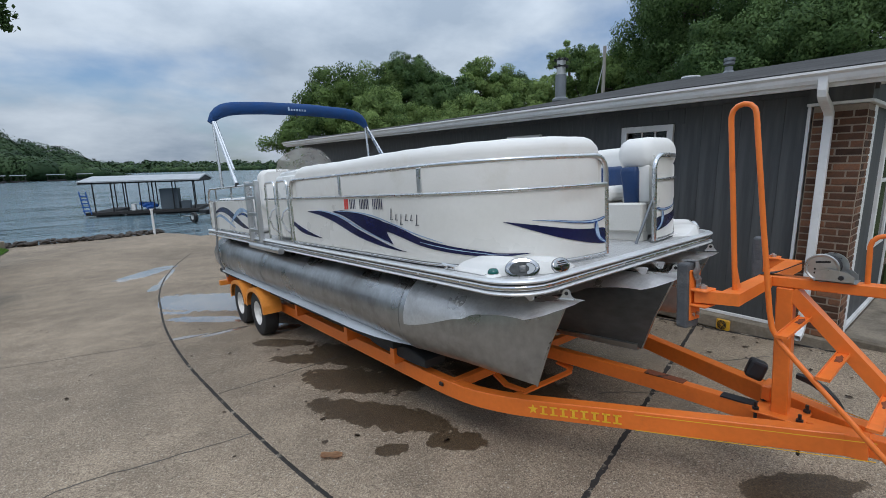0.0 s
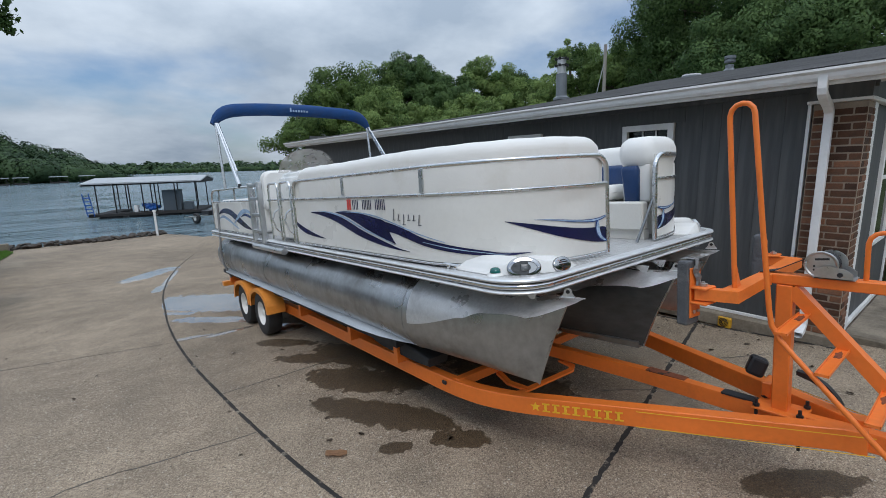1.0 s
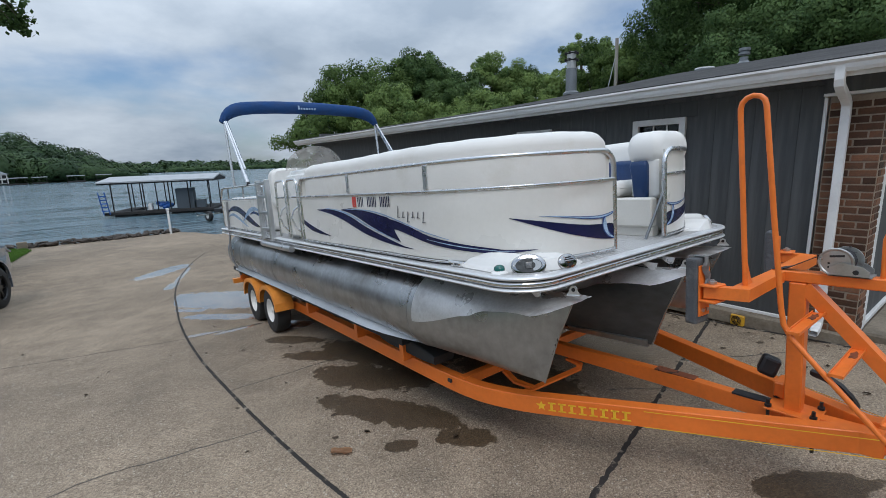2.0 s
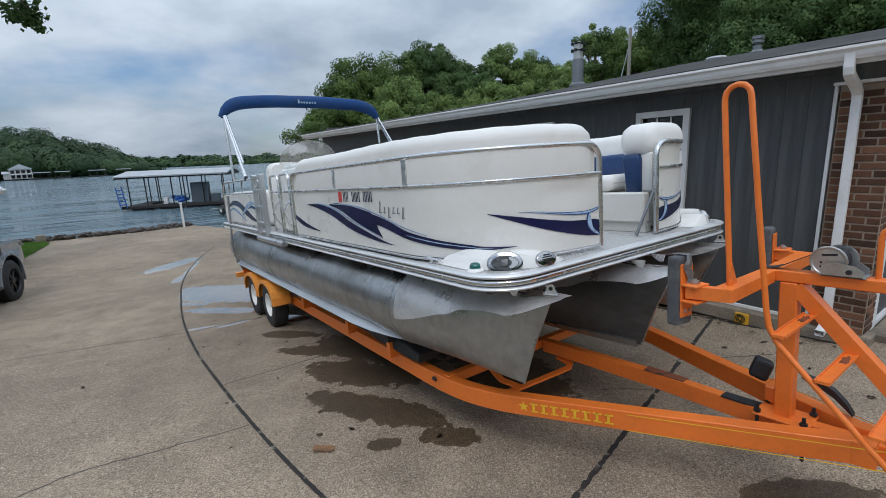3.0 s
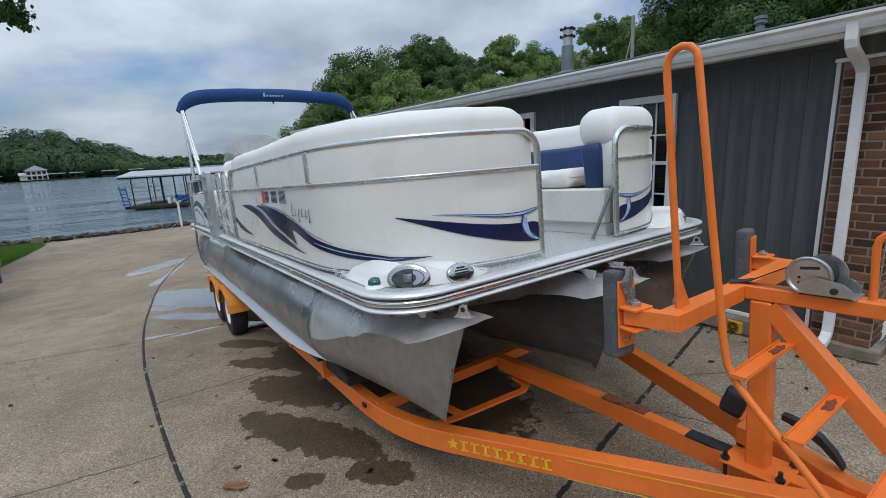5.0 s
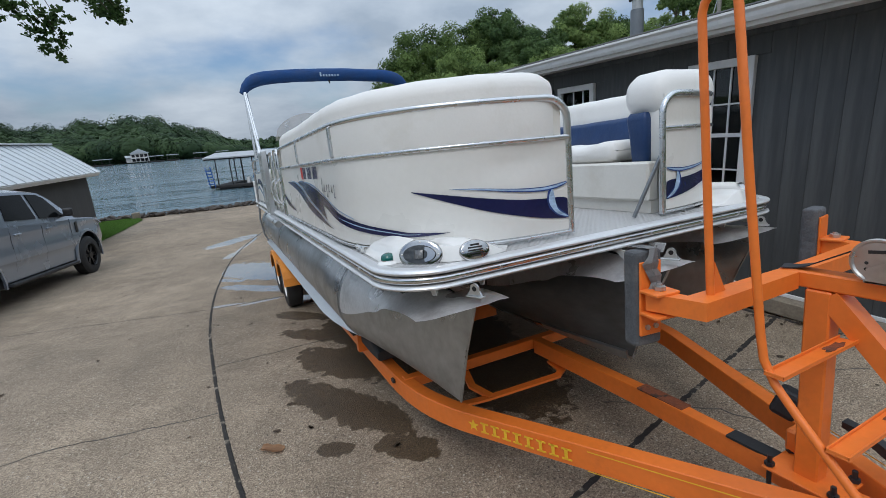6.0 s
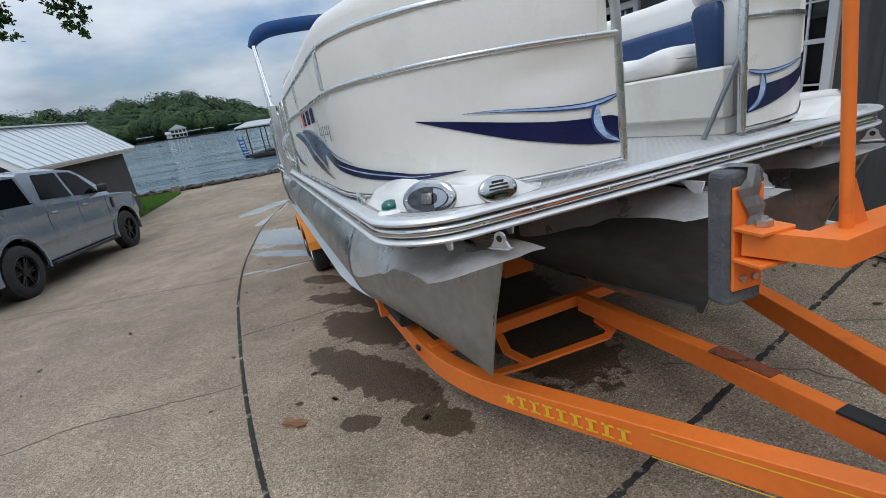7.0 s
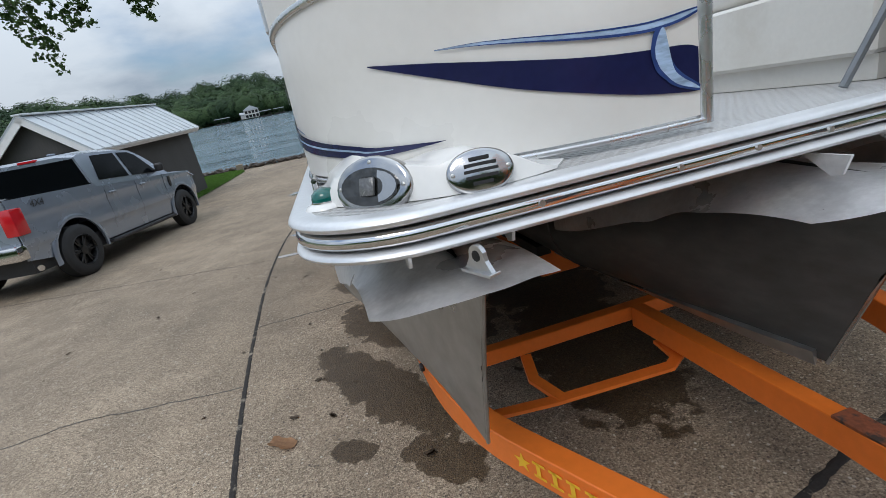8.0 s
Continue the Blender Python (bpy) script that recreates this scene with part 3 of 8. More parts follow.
# ---- ground, lake, shore ----
SLOPE = 0.0565
WATER_Z = -1.35


def ground_z(x, y):
    """Driveway height: falls gently to the lake, then dips under the water."""
    if y < -9:
        z = -0.06 + SLOPE * 9
    elif y < 12:
        z = -0.06 - SLOPE * y
    else:
        z = -0.738 - 0.03 * (min(y, 40) - 12)
    shore = 24.2 if x < 0.2 else min(24.2 + (x - 0.2) * 0.9 + 0.0, 44)
    if x > 0.2 and y > 18 and x < 8:
        z -= 0.05 * (y - 18) * min(1, (x - 0.2) / 1.5)
    if y > shore:
        z -= 0.6 * min(3, y - shore)
    if x > 9:
        z += min(5.0, (x - 9) * 0.12) * (1 if y < 30 else 0.4)
    return z


# soaked patches; the last four also paint the boat's shade on the ground
WET_SHADE = [(-1.26, 1.52, 0.88, 0.24, -63), (-1.08, 2.30, 0.75, 0.30, -62), (-1.15, 3.2, 0.62, 0.16, -50), (-1.46, 0.99, 0.17, 0.10, -40), (-1.03, 0.72, 0.30, 0.15, -45), (0.10, -1.08, 0.48, 0.16, -40), (-0.75, 2.9, 0.9, 0.3, -75), (-1.2, 4.05, 0.5, 0.17, -52), (0.05, 1.25, 1.0, 0.5, 80), (0.2, 2.4, 1.0, 0.6, 90), (0.5, 4.2, 1.6, 0.7, 90), (-0.6, 2.0, 0.5, 0.35, 90)]
POOL = [(-1.29, 7.41, 1.95, 0.80, -52), (-1.59, 6.09, 1.02, 0.20, -50), (-2.00, 7.10, 0.55, 0.10, -50), (-1.75, 12.5, 1.30, 0.42, 47), (-1.86, 10.0, 0.60, 0.16, 72), (-1.42, 11.5, 1.5, 0.09, 74), (-2.05, 5.34, 0.36, 0.085, -14), (-1.58, 5.18, 0.46, 0.085, 2), (-0.95, 4.75, 0.42, 0.22, -50)]


CURVE = [(-1.05, -5.0), (-1.35, -2.9), (-1.62, -1.5), (-1.85, -0.35), (-1.98, 0.5), (-2.07, 1.2), (-2.14, 2.0), (-2.20, 3.0), (-2.245, 4.1), (-2.24, 5.2), (-2.19, 6.3), (-2.10, 7.3), (-1.93, 8.9), (-1.68, 10.4), (-1.35, 11.9), (-0.9, 13.4), (-0.2, 15.3)]


def joint_x(y):
    """Where the curved joint lies at y: it dams the shallow pools."""
    return float(np.interp(y, [q for _, q in CURVE], [p for p, _ in CURVE]))


def blot(x, y, spots, square=2.0):
    v = 0.0
    for cx, cy, a, b, turn in spots:
        c, s = math.cos(radians(turn)), math.sin(radians(turn))
        u, w = ((x - cx) * c + (y - cy) * s) / a, (-(x - cx) * s + (y - cy) * c) / b
        v = max(v, 1 - 0.64 * (abs(u) ** square + abs(w) ** square) ** (1 / square))
    return v


xs = [-900, -400, -200, -110, -60, -35, -22, -15, -11, -9, -7.5, -6.4, -5.6, -5, -4.6] + [-4.3 + 0.075 * i for i in range(105)] + [3.6, 3.9, 4.5, 5.2, 6, 7, 8, 9, 11, 14, 18, 25, 40, 70, 150, 400, 900]
ys = [-900, -400, -200, -90, -40, -22, -14, -9, -7, -5, -4, -3.2, -2.6] + [-2.2 + 0.075 * i for i in range(225)] + [14.9, 15.5, 16.3, 17.2, 18.2, 19.2, 20.2, 21.2, 22, 22.8, 23.5, 24.2, 24.8, 25.5, 27, 30, 35, 42, 50, 70]
g_verts = [(x, y, ground_z(x, y)) for y in ys for x in xs]
nx = len(xs)
g_faces = [(j * nx + i, j * nx + i + 1, (j + 1) * nx + i + 1, (j + 1) * nx + i) for j in range(len(ys) - 1) for i in range(nx - 1)]
me = bpy.data.meshes.new("ground")
me.from_pydata(g_verts, [], g_faces)
for key, spots in (("wet_shade", WET_SHADE), ("pool", POOL)):
    at = me.attributes.new(key, "FLOAT", "POINT")
    at.data.foreach_set("value", [max(0.0, blot(x, y, spots, 2.0 if key == "wet_shade" else 3.2) - (4.0 * max(0.0, joint_x(y) - x) if key == "pool" and y < 9.2 else 0.0)) if -4.5 < x < 3.5 and -3 < y < 15 else 0.0 for x, y, z in g_verts])
M_TURF = mat("turf_and_soil", (0.075, 0.10, 0.035), 0.95, 0.0, 0.3, 0.6, 8, 0.02, 20)
me.materials.append(M_CONCRETE); me.materials.append(M_TURF)
for p in me.polygons:
    c = p.center
    if c.x < -9.5 or c.x > 9 or c.y < -14 or (c.y > 25 and c.x > 5):
        p.material_index = 1
me.shade_smooth()
ground = tagged(new("ground", me), "tan exposed-aggregate concrete driveway with wet patches and painted boat shade", "driveway", kind="structure")

# joints in the concrete, lying on it

def smooth_line(pts, n):
    """A soft curve through plan points."""
    out = []
    P = [Vector((*p, 0)) for p in pts]
    P = [P[0] * 2 - P[1]] + P + [P[-1] * 2 - P[-2]]
    for i in range(1, len(P) - 2):
        for k in range(n):
            t = k / n
            a, b, c, d = P[i - 1], P[i], P[i + 1], P[i + 2]
            out.append(0.5 * (2 * b + (c - a) * t + (2 * a - 5 * b + 4 * c - d) * t * t + (3 * b - a - 3 * c + d) * t ** 3))
    out.append(P[-2])
    return out


def strip(name, line, width, material, label, ragged=0.3, seed=1, lift=0.004):
    rng = random.Random(seed)
    bm = bmesh.new()
    rows = []
    for i, p in enumerate(line):
        a, c = line[max(0, i - 1)], line[min(len(line) - 1, i + 1)]
        t = (c - a).normalized()
        s = Vector((-t.y, t.x, 0))
        w = width / 2
        row = []
        for e, up in ((-1, 0.0), (-0.5, 1.0), (0.5, 1.0), (1, 0.0)):
            q = p + s * e * w * (1 + rng.uniform(-ragged, ragged))
            row.append(bm.verts.new((q.x, q.y, ground_z(q.x, q.y) + 0.0015 + up * (lift - 0.0015))))
        rows.append(row)
    skin(bm, rows, False)
    ob = part(name, bm, material)
    return tagged(ob, label, "joint", kind="structure")


def dense(a, b, step=0.05, wobble=0.0, seed=0):
    rng = random.Random(seed)
    a, b = Vector((*a, 0)), Vector((*b, 0))
    n = max(2, int((b - a).length / step))
    s = Vector((-(b - a).y, (b - a).x, 0)).normalized()
    return [a.lerp(b, i / n) + s * rng.uniform(-wobble, wobble) for i in range(n + 1)]


strip("expansion_joint", smooth_line(CURVE, 70), 0.031, M_JOINT, "dark tarred curved joint in the concrete driveway", 0.22, 2)
strip("expansion_joint", dense((-1.3, -0.36), (3.0, 0.63), 0.03, 0.003, 5), 0.036, M_JOINT, "dark tarred straight joint in the concrete driveway", 0.35, 3)
for k, (a, b) in enumerate([((-8.5, 7.25), (-2.23, 5.28)), ((-2.23, 5.28), (0.9, 5.05)), ((-4.6, 1.98), (-3.3, 2.2)), ((-3.3, 2.2), (-2.16, 1.99)), ((0.35, 0.42), (0.88, -0.08)), ((0.88, -0.08), (1.02, -0.5)), ((1.3, 0.3), (2.2, -0.35)), ((-2.2, 3.0), (-0.4, 3.0)), ((-0.4, 3.0), (2.6, 3.2)), ((0.9, 5.05), (2.8, 5.2)), ((-8.0, 13.4), (2.6, 12.6))]):
    strip("saw_cut", dense(a, b, 0.08, 0.012, 10 + k), 0.012, M_CRACK, "thin dirty cut line in the concrete driveway", 0.5, 20 + k)

strip("soil_line", dense((2.745, -0.82), (2.745, 4.0), 0.04, 0.006, 41), 0.05, M_JOINT, "dark soil and leaf mould along the foundation", 0.5, 42)
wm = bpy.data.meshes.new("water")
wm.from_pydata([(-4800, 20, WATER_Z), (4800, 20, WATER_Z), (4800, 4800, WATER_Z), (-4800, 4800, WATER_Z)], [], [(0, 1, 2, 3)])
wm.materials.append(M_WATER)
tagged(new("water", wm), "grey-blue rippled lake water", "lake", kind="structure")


def rock(rng, r):
    bm = bmesh.new()
    bmesh.ops.create_icosphere(bm, subdivisions=2, radius=r)
    off = Vector((rng.uniform(0, 50), rng.uniform(0, 50), 0))
    for v in bm.verts:
        v.co *= 0.75 + 0.55 * noise.noise(v.co / r * 0.9 + off)
        v.co.z *= 0.62
        v.co.x *= 1.25
    return bm


rng = random.Random(4)
rock_shapes = []
edge_wall = thing("stone_edging", pose(0, 0, 0), "row of rough brown rocks along the lake edge", "stone edging")
for k in range(6):
    rock_shapes.append(part("rock", rock(rng, 0.15), M_STONE, edge_wall).data)
    edge_wall.children[-1].matrix_basis = pose(-8.0 - 0.45 * k, 24.6, -1.08, 0, 0, 40 * k)
x = -7.7
while x < 0.15:
    for row in range(3):
        ob = new("rock", rng.choice(rock_shapes))
        ob.parent = edge_wall
        yy = 24.0 + 0.32 * math.sin(x * 0.6) + row * 0.22 + rng.uniform(-0.08, 0.08)
        sc = rng.uniform(0.65, 1.35) * (1.0 if row == 0 else 0.9)
        ob.matrix_basis = pose(x + rng.uniform(-0.1, 0.1), yy, (-1.01, -0.97, -1.10)[row] + rng.uniform(-0.03, 0.05), rng.uniform(-20, 20), rng.uniform(-20, 20), rng.uniform(0, 360)) @ Matrix.Scale(sc, 4)
    x += rng.uniform(0.13, 0.20)

# lawn beside the driveway
lawn_edge = [(-12, 14.2), (-6.6, 14.4), (-5.75, 15.6), (-5.55, 18), (-5.35, 20.5), (-5.2, 22.6), (-5.6, 23.9), (-12, 24.1)]
bm = bmesh.new()
bm.faces.new([bm.verts.new((x, y, ground_z(x, y) + 0.02)) for x, y in lawn_edge])
bmesh.ops.triangulate(bm, faces=bm.faces)
lawn = tagged(part("lawn", bm, M_TURF), "small patch of green mown lawn beside the driveway", "lawn", kind="structure")


def inside(x, y, poly):
    hit = False
    for (x0, y0), (x1, y1) in zip(poly, poly[1:] + poly[:1]):
        if (y0 > y) != (y1 > y) and x < (x1 - x0) * (y - y0) / (y1 - y0) + x0:
            hit = not hit
    return hit


nr = np.random.default_rng(8)
pts = [(x, y) for x, y in zip(nr.uniform(-9, -5.1, 26000), nr.uniform(14.2, 24.1, 26000)) if inside(x, y, lawn_edge)]
c = np.array([(x, y, ground_z(x, y) + 0.05) for x, y in pts])
a = np.stack([nr.normal(0, 0.25, len(c)), nr.normal(0, 0.25, len(c)), np.ones(len(c))], 1) * 0.045
th = nr.uniform(0, math.pi, len(c))
b = np.stack([np.cos(th), np.sin(th), 0 * th], 1) * 0.014
tagged(cards("grass", np.stack([c - a, c + b, c + a, c - b], 1), M_GRASS), "short green grass blades", "grass", kind="stuff")


# ---- building beside the boat ----
WX, Y0, Y1, Z0, Z1 = 2.90, -0.27, 12.6, 0.08, 2.60
WINDOWS = [(1.09, 1.735), (3.16, 3.84)]
WZ0, WZ1 = 0.95, 2.31


def wall_pieces(bm, lo, hi, x0, x1):
    """A wall slab along y with the window openings left free."""
    edges = sorted([lo, hi] + [v for w in WINDOWS for v in w if lo < v < hi])
    for a, c in zip(edges, edges[1:]):
        if any(w[0] - 1e-6 <= a and c <= w[1] + 1e-6 for w in WINDOWS):
            bx(bm, x0, x1, a, c, Z0, WZ0); bx(bm, x0, x1, a, c, WZ1, Z1)
        else:
            bx(bm, x0, x1, a, c, Z0, Z1)
    return bm


wall_w = tagged(part("wall_west", wall_pieces(bmesh.new(), Y0, Y1, WX + 0.02, WX + 0.16), M_SIDING), "charcoal vertical wooden siding on the long wall", "wall", kind="structure")
wall_s = tagged(part("wall_south", box(3.15, 5.5, -0.70, -0.55, Z0, Z1 + 0.06), M_SIDING), "charcoal siding on the end wall", "wall", kind="structure")
tagged(part("wall_return", box(5.35, 5.5, -0.55, 1.85, Z0, Z1 + 0.06), M_SIDING), "charcoal siding on the return wall", "wall", kind="structure")
tagged(part("wall_setback", box(5.5, 9.6, 1.85, 2.0, Z0, Z1 + 0.3), M_SIDING), "charcoal siding on the set-back end wall", "wall", kind="structure")
tagged(part("trim", box(5.44, 5.515, -0.72, -0.70, Z0, 2.46, 0.003), M_WHITE), "thin white corner strip at the end wall", "trim", kind="structure")
tagged(part("trim", box(3.30, 5.44, -0.735, -0.70, Z0 - 0.02, Z0 + 0.03, 0.003), M_WHITE), "white sill strip at the foot of the end wall", "trim", kind="structure")
tagged(part("wall_north", box(WX + 0.16, 9.6, Y1 - 0.15, Y1, Z0, Z1 + 0.3), M_SIDING), "charcoal siding on the far end wall", "wall", kind="structure")
tagged(part("wall_east", box(9.6, 9.75, -0.70, Y1, Z0, Z1 + 0.3), M_SIDING), "charcoal siding on the back wall", "wall", kind="structure")
tagged(part("wall_corner", box(WX + 0.10, 3.15, -0.70, Y0, Z0, Z1), M_SIDING), "charcoal corner wall behind the brick pier", "wall", kind="structure")
tagged(part("floor", box(WX + 0.16, 5.35, -0.55, Y1 - 0.15, Z0 - 0.05, Z0 + 0.02), M_PLINTH), "bare concrete floor inside the building", "floor", kind="structure")
tagged(part("ceiling", box(WX + 0.16, 5.35, -0.55, Y1 - 0.15, Z1 - 0.03, Z1), M_WHITE), "white ceiling inside the building", "ceiling", kind="structure")
tagged(part("footing", box(WX - 0.02, WX + 0.14, -0.76, Y1, -0.95, -0.079), M_JOINT), "dark soil gap under the foundation ledge", "footing", kind="structure")
tagged(part("foundation", box(WX - 0.13, WX + 0.14, -0.80, Y1, -0.08, Z0, 0.014), M_PLINTH), "rough concrete foundation ledge under the siding", "foundation", kind="structure")
tagged(part("trim", box(WX - 0.015, WX + 0.02, Y0, Y1, Z0 - 0.0, Z0 + 0.035, 0.004), M_WHITE), "white sill board at the foot of the siding", "trim", kind="structure")

# eave: soffit, fascia, gutter and roof
eave = thing("eave", pose(0, 0, 0), "white gutter and fascia along the low eave", "gutter", kind="structure")
part("soffit", box(2.46, WX + 0.2, -1.02, Y1 + 0.3, 2.60, 2.625), M_WHITE, eave)
part("fascia", box(2.435, 2.46, -1.05, Y1 + 0.33, 2.555, 2.705, 0.004), M_WHITE, eave)
part("frieze_board", box(WX - 0.012, WX + 0.02, -0.78, Y1, 2.545, 2.60, 0.004), M_SIDING, eave, "charcoal frieze board")
bm = bmesh.new()
gut = [(0.0, 0.0), (-0.055, 0.0), (-0.075, 0.035), (-0.085, 0.075), (-0.115, 0.10), (-0.115, 0.125), (-0.10, 0.125), (-0.10, 0.11), (-0.012, 0.11), (-0.012, 0.125), (0.0, 0.125)]
loft(bm, [[Vector((2.43 + x, y, 2.590 + 0.84 * z)) for x, z in gut] for y in (-1.05, 3.0, 3.003, 7.6, 7.603, Y1 + 0.33)])
part("gutter", bm, M_WHITE, eave)
roof = thing("roof", pose(0, 0, 0), "low-pitched roof of dark grey shingles", "roof", kind="structure")
ROOF_Y = ((-1.1, 0.175), (3.6, 0.175), (6.4, 0.128), (Y1 + 0.35, 0.128))
bm = bmesh.new()
for k in range(34):
    x0, x1 = 2.38 + k * 0.15, 2.38 + (k + 1) * 0.15 + 0.02
    lo = [bm.verts.new((x0, y, 2.727 + (x0 - 2.38) * p)) for y, p in ROOF_Y]
    up = [bm.verts.new((x1, y, 2.715 + (x1 - 2.38) * p)) for y, p in ROOF_Y]
    edge = [bm.verts.new((x0, y, 2.715 + (x0 - 2.38) * p)) for y, p in ROOF_Y]
    skin(bm, [lo, up], False); skin(bm, [edge, lo], False)
part("shingles", bm, M_ROOF, roof)
bm = bmesh.new()
loft(bm, [[Vector(q) for q in ((2.38, y, 2.708), (7.5, y, 2.690 + 5.12 * p), (9.9, y, 3.15), (9.9, y, 3.05), (7.5, y, 2.56 + 5.12 * p), (2.46, y, 2.63))] for y, p in ((-1.08, 0.175), (3.6, 0.175), (6.4, 0.128), (Y1 + 0.34, 0.128))])
part("roof_deck", bm, M_ROOF, roof)
part("rake_board", box(2.46, 7.5, -1.10, -1.075, -0.16, 0.02, 0.004, m=pose(0, 0, 2.33) @ Matrix.Shear("XY", 4, (0, 0)) @ Matrix(((1, 0, 0, 0), (0, 1, 0, 0), (0.17, 0, 1, 0), (0, 0, 0, 1)))), M_WHITE, roof)


def window(name, y0, y1, label):
    w = thing(name, pose(WX, (y0 + y1) / 2, WZ0), label, "window", kind="structure")
    h, d = WZ1 - WZ0, (y1 - y0) / 2
    bm = bmesh.new()
    t = 0.075
    bx(bm, -0.03, 0.022, -d - 0.02, -d + t - 0.02, -0.02, h + 0.055, 0.004); bx(bm, -0.03, 0.022, d - t + 0.02, d + 0.02, -0.02, h + 0.055, 0.004)
    bx(bm, -0.031, 0.022, -d - 0.021, d + 0.021, h - 0.02, h + 0.056, 0.004)
    part("window_frame", bm, M_WHITE, w)
    part("window_sill", box(-0.05, 0.022, -d - 0.03, d + 0.03, -0.06, -0.02, 0.004), M_WHITE, w)
    bm = bmesh.new()
    i = d - t + 0.02
    for y in (-i / 3, i / 3):
        bx(bm, 0.035, 0.05, y - 0.008, y + 0.008, 0, h - 0.02)
    for z in (0.33, 0.99):
        bx(bm, 0.034, 0.049, -i, i, z - 0.008, z + 0.008)
    part("muntins", bm, M_WHITE, w)
    part("meeting_rail", box(0.028, 0.058, -i, i, h / 2 - 0.02, h / 2 + 0.02, 0.003), M_WHITE, w)
    for z0, z1 in ((0.0, h / 2 - 0.02), (h / 2 + 0.02, h - 0.02)):
        part("pane", box(0.052, 0.056, -i, i, z0, z1), M_GLASS, w)
    return w


window("window_1", *WINDOWS[0], "white-framed sash window with small panes")
window("window_2", *WINDOWS[1], "white-framed sash window with small panes")

# white corner trims, downpipe and the narrow light in the end wall
tagged(part("trim", box(WX - 0.05, WX + 0.02, -0.300, -0.268, Z0, 2.425, 0.004), M_WHITE), "white vertical trim beside the brick pier", "trim", kind="structure")
tagged(part("trim", box(3.13, 3.30, -0.735, -0.70, Z0 - 0.04, 2.425, 0.004), M_WHITE), "white vertical corner board on the end wall", "trim", kind="structure")
tagged(part("trim", box(WX - 0.095, WX + 0.02, -0.765, -0.268, 2.425, 2.455, 0.004), M_WHITE), "white head strip over the brick pier", "trim", kind="structure")
tagged(part("trim", box(WX + 0.02, 7.5, -0.765, -0.70, 2.425, 2.46, 0.004), M_WHITE), "white head board along the end wall", "trim", kind="structure")
tagged(part("wall_head", box(WX - 0.07, WX + 0.10, -0.75, -0.272, 2.455, 2.60), M_SIDING), "charcoal boards over the brick pier", "wall", kind="structure")
light = thing("window_3", pose(4.55, -0.70, 0.84), "tall narrow white-framed window in the end wall", "window", kind="structure")
bm = bmesh.new()
for a, c in ((-0.44, -0.36), (0.36, 0.44)):
    bx(bm, a, c, -0.035, 0.004, 0.0, 1.54, 0.004)
for a, c in ((0.0, 0.05), (0.78, 0.82), (1.49, 1.54)):
    bx(bm, -0.36, 0.36, -0.033, 0.004, a, c, 0.003)
part("window_frame", bm, M_WHITE, light)
for a, c in ((0.05, 0.78), (0.82, 1.49)):
    part("pane", box(-0.36, 0.36, -0.012, -0.004, a, c), M_TINT, light)

pipe = thing("downpipe", pose(2.74, -0.468, 0.0), "white rectangular downpipe on the brick pier", "downpipe")
bm = bmesh.new()
prof = [(-0.026, -0.036), (0.026, -0.036), (0.031, -0.031), (0.031, 0.031), (0.026, 0.036), (-0.026, 0.036), (-0.031, 0.031), (-0.031, -0.031)]
path = [(-0.36, 2.64), (-0.36, 2.53), (-0.345, 2.49), (-0.30, 2.462), (-0.07, 2.375), (-0.015, 2.335), (0.0, 2.28), (0.0, 1.2), (0.0, 0.24), (-0.01, 0.17), (-0.06, 0.12), (-0.16, 0.09)]
rings = []
for i, (px, pz) in enumerate(path):
    ax, az = path[max(0, i - 1)]; cx, cz = path[min(len(path) - 1, i + 1)]
    t = Vector((cx - ax, 0, cz - az)).normalized()
    s = Vector((t.z, 0, -t.x))
    rings.append([Vector((px, 0, pz)) + s * a + Vector((0, b, 0)) for a, b in prof])
loft(bm, rings, True, False)
part("pipe", bm, M_WHITE, pipe)


def flue(name, x, y, top, r, label, cat, cap):
    f = thing(name, pose(x, y, 2.70 + (x - 2.38) * 0.17), label, cat)
    h = top - (2.70 + (x - 2.38) * 0.17)
    bm = bmesh.new()
    lathe(bm, [(r * 1.5, 0.0), (r * 1.5, 0.04), (r, 0.08), (r, h - (0.34 if cap == "crown" else 0.18))], n=18)
    part("pipe", bm, M_PIPE, f, smooth=True)
    bm = bmesh.new()
    if cap == "crown":
        lathe(bm, [(r * 0.8, h - 0.35), (r * 0.8, h - 0.02)], n=14)
        part("upper_pipe", bm, M_STEEL, f)
        bm = bmesh.new()
        for z in (h - 0.045, h - 0.175):
            bm = bmesh.new()
            lathe(bm, [(r * 0.86, z - 0.012), (r * 0.86, z + 0.012)], n=14)
            for k in range(6):
                a = k * math.pi / 3 + 0.3
                lathe(bm, [(0.006, -0.03), (0.024, -0.022), (0.024, 0.022), (0.006, 0.03)], Matrix.Translation((r * 1.08 * math.cos(a), r * 1.08 * math.sin(a), z)), 8)
            part("clamp", bm, M_DARK, f)
    else:
        lathe(bm, [(r * 1.0, h - 0.14), (r * 1.35, h - 0.135), (r * 1.35, h - 0.10), (r * 1.0, h - 0.095), (r * 1.0, h - 0.075), (r * 1.35, h - 0.07), (r * 1.35, h - 0.02), (0.01, h - 0.012)], n=18)
        part("cap", bm, M_WHITE if cap == "white" else M_PIPE, f, smooth=True)
    return f


flue("chimney_flue", 5.2, 4.50, 4.04, 0.112, "grey metal chimney flue with a dark crown cap", "chimney", "crown")
flue("roof_vent", 7.05, 1.99, 3.82, 0.072, "pale metal vent pipe with a flat round cap", "roof vent", "grey")
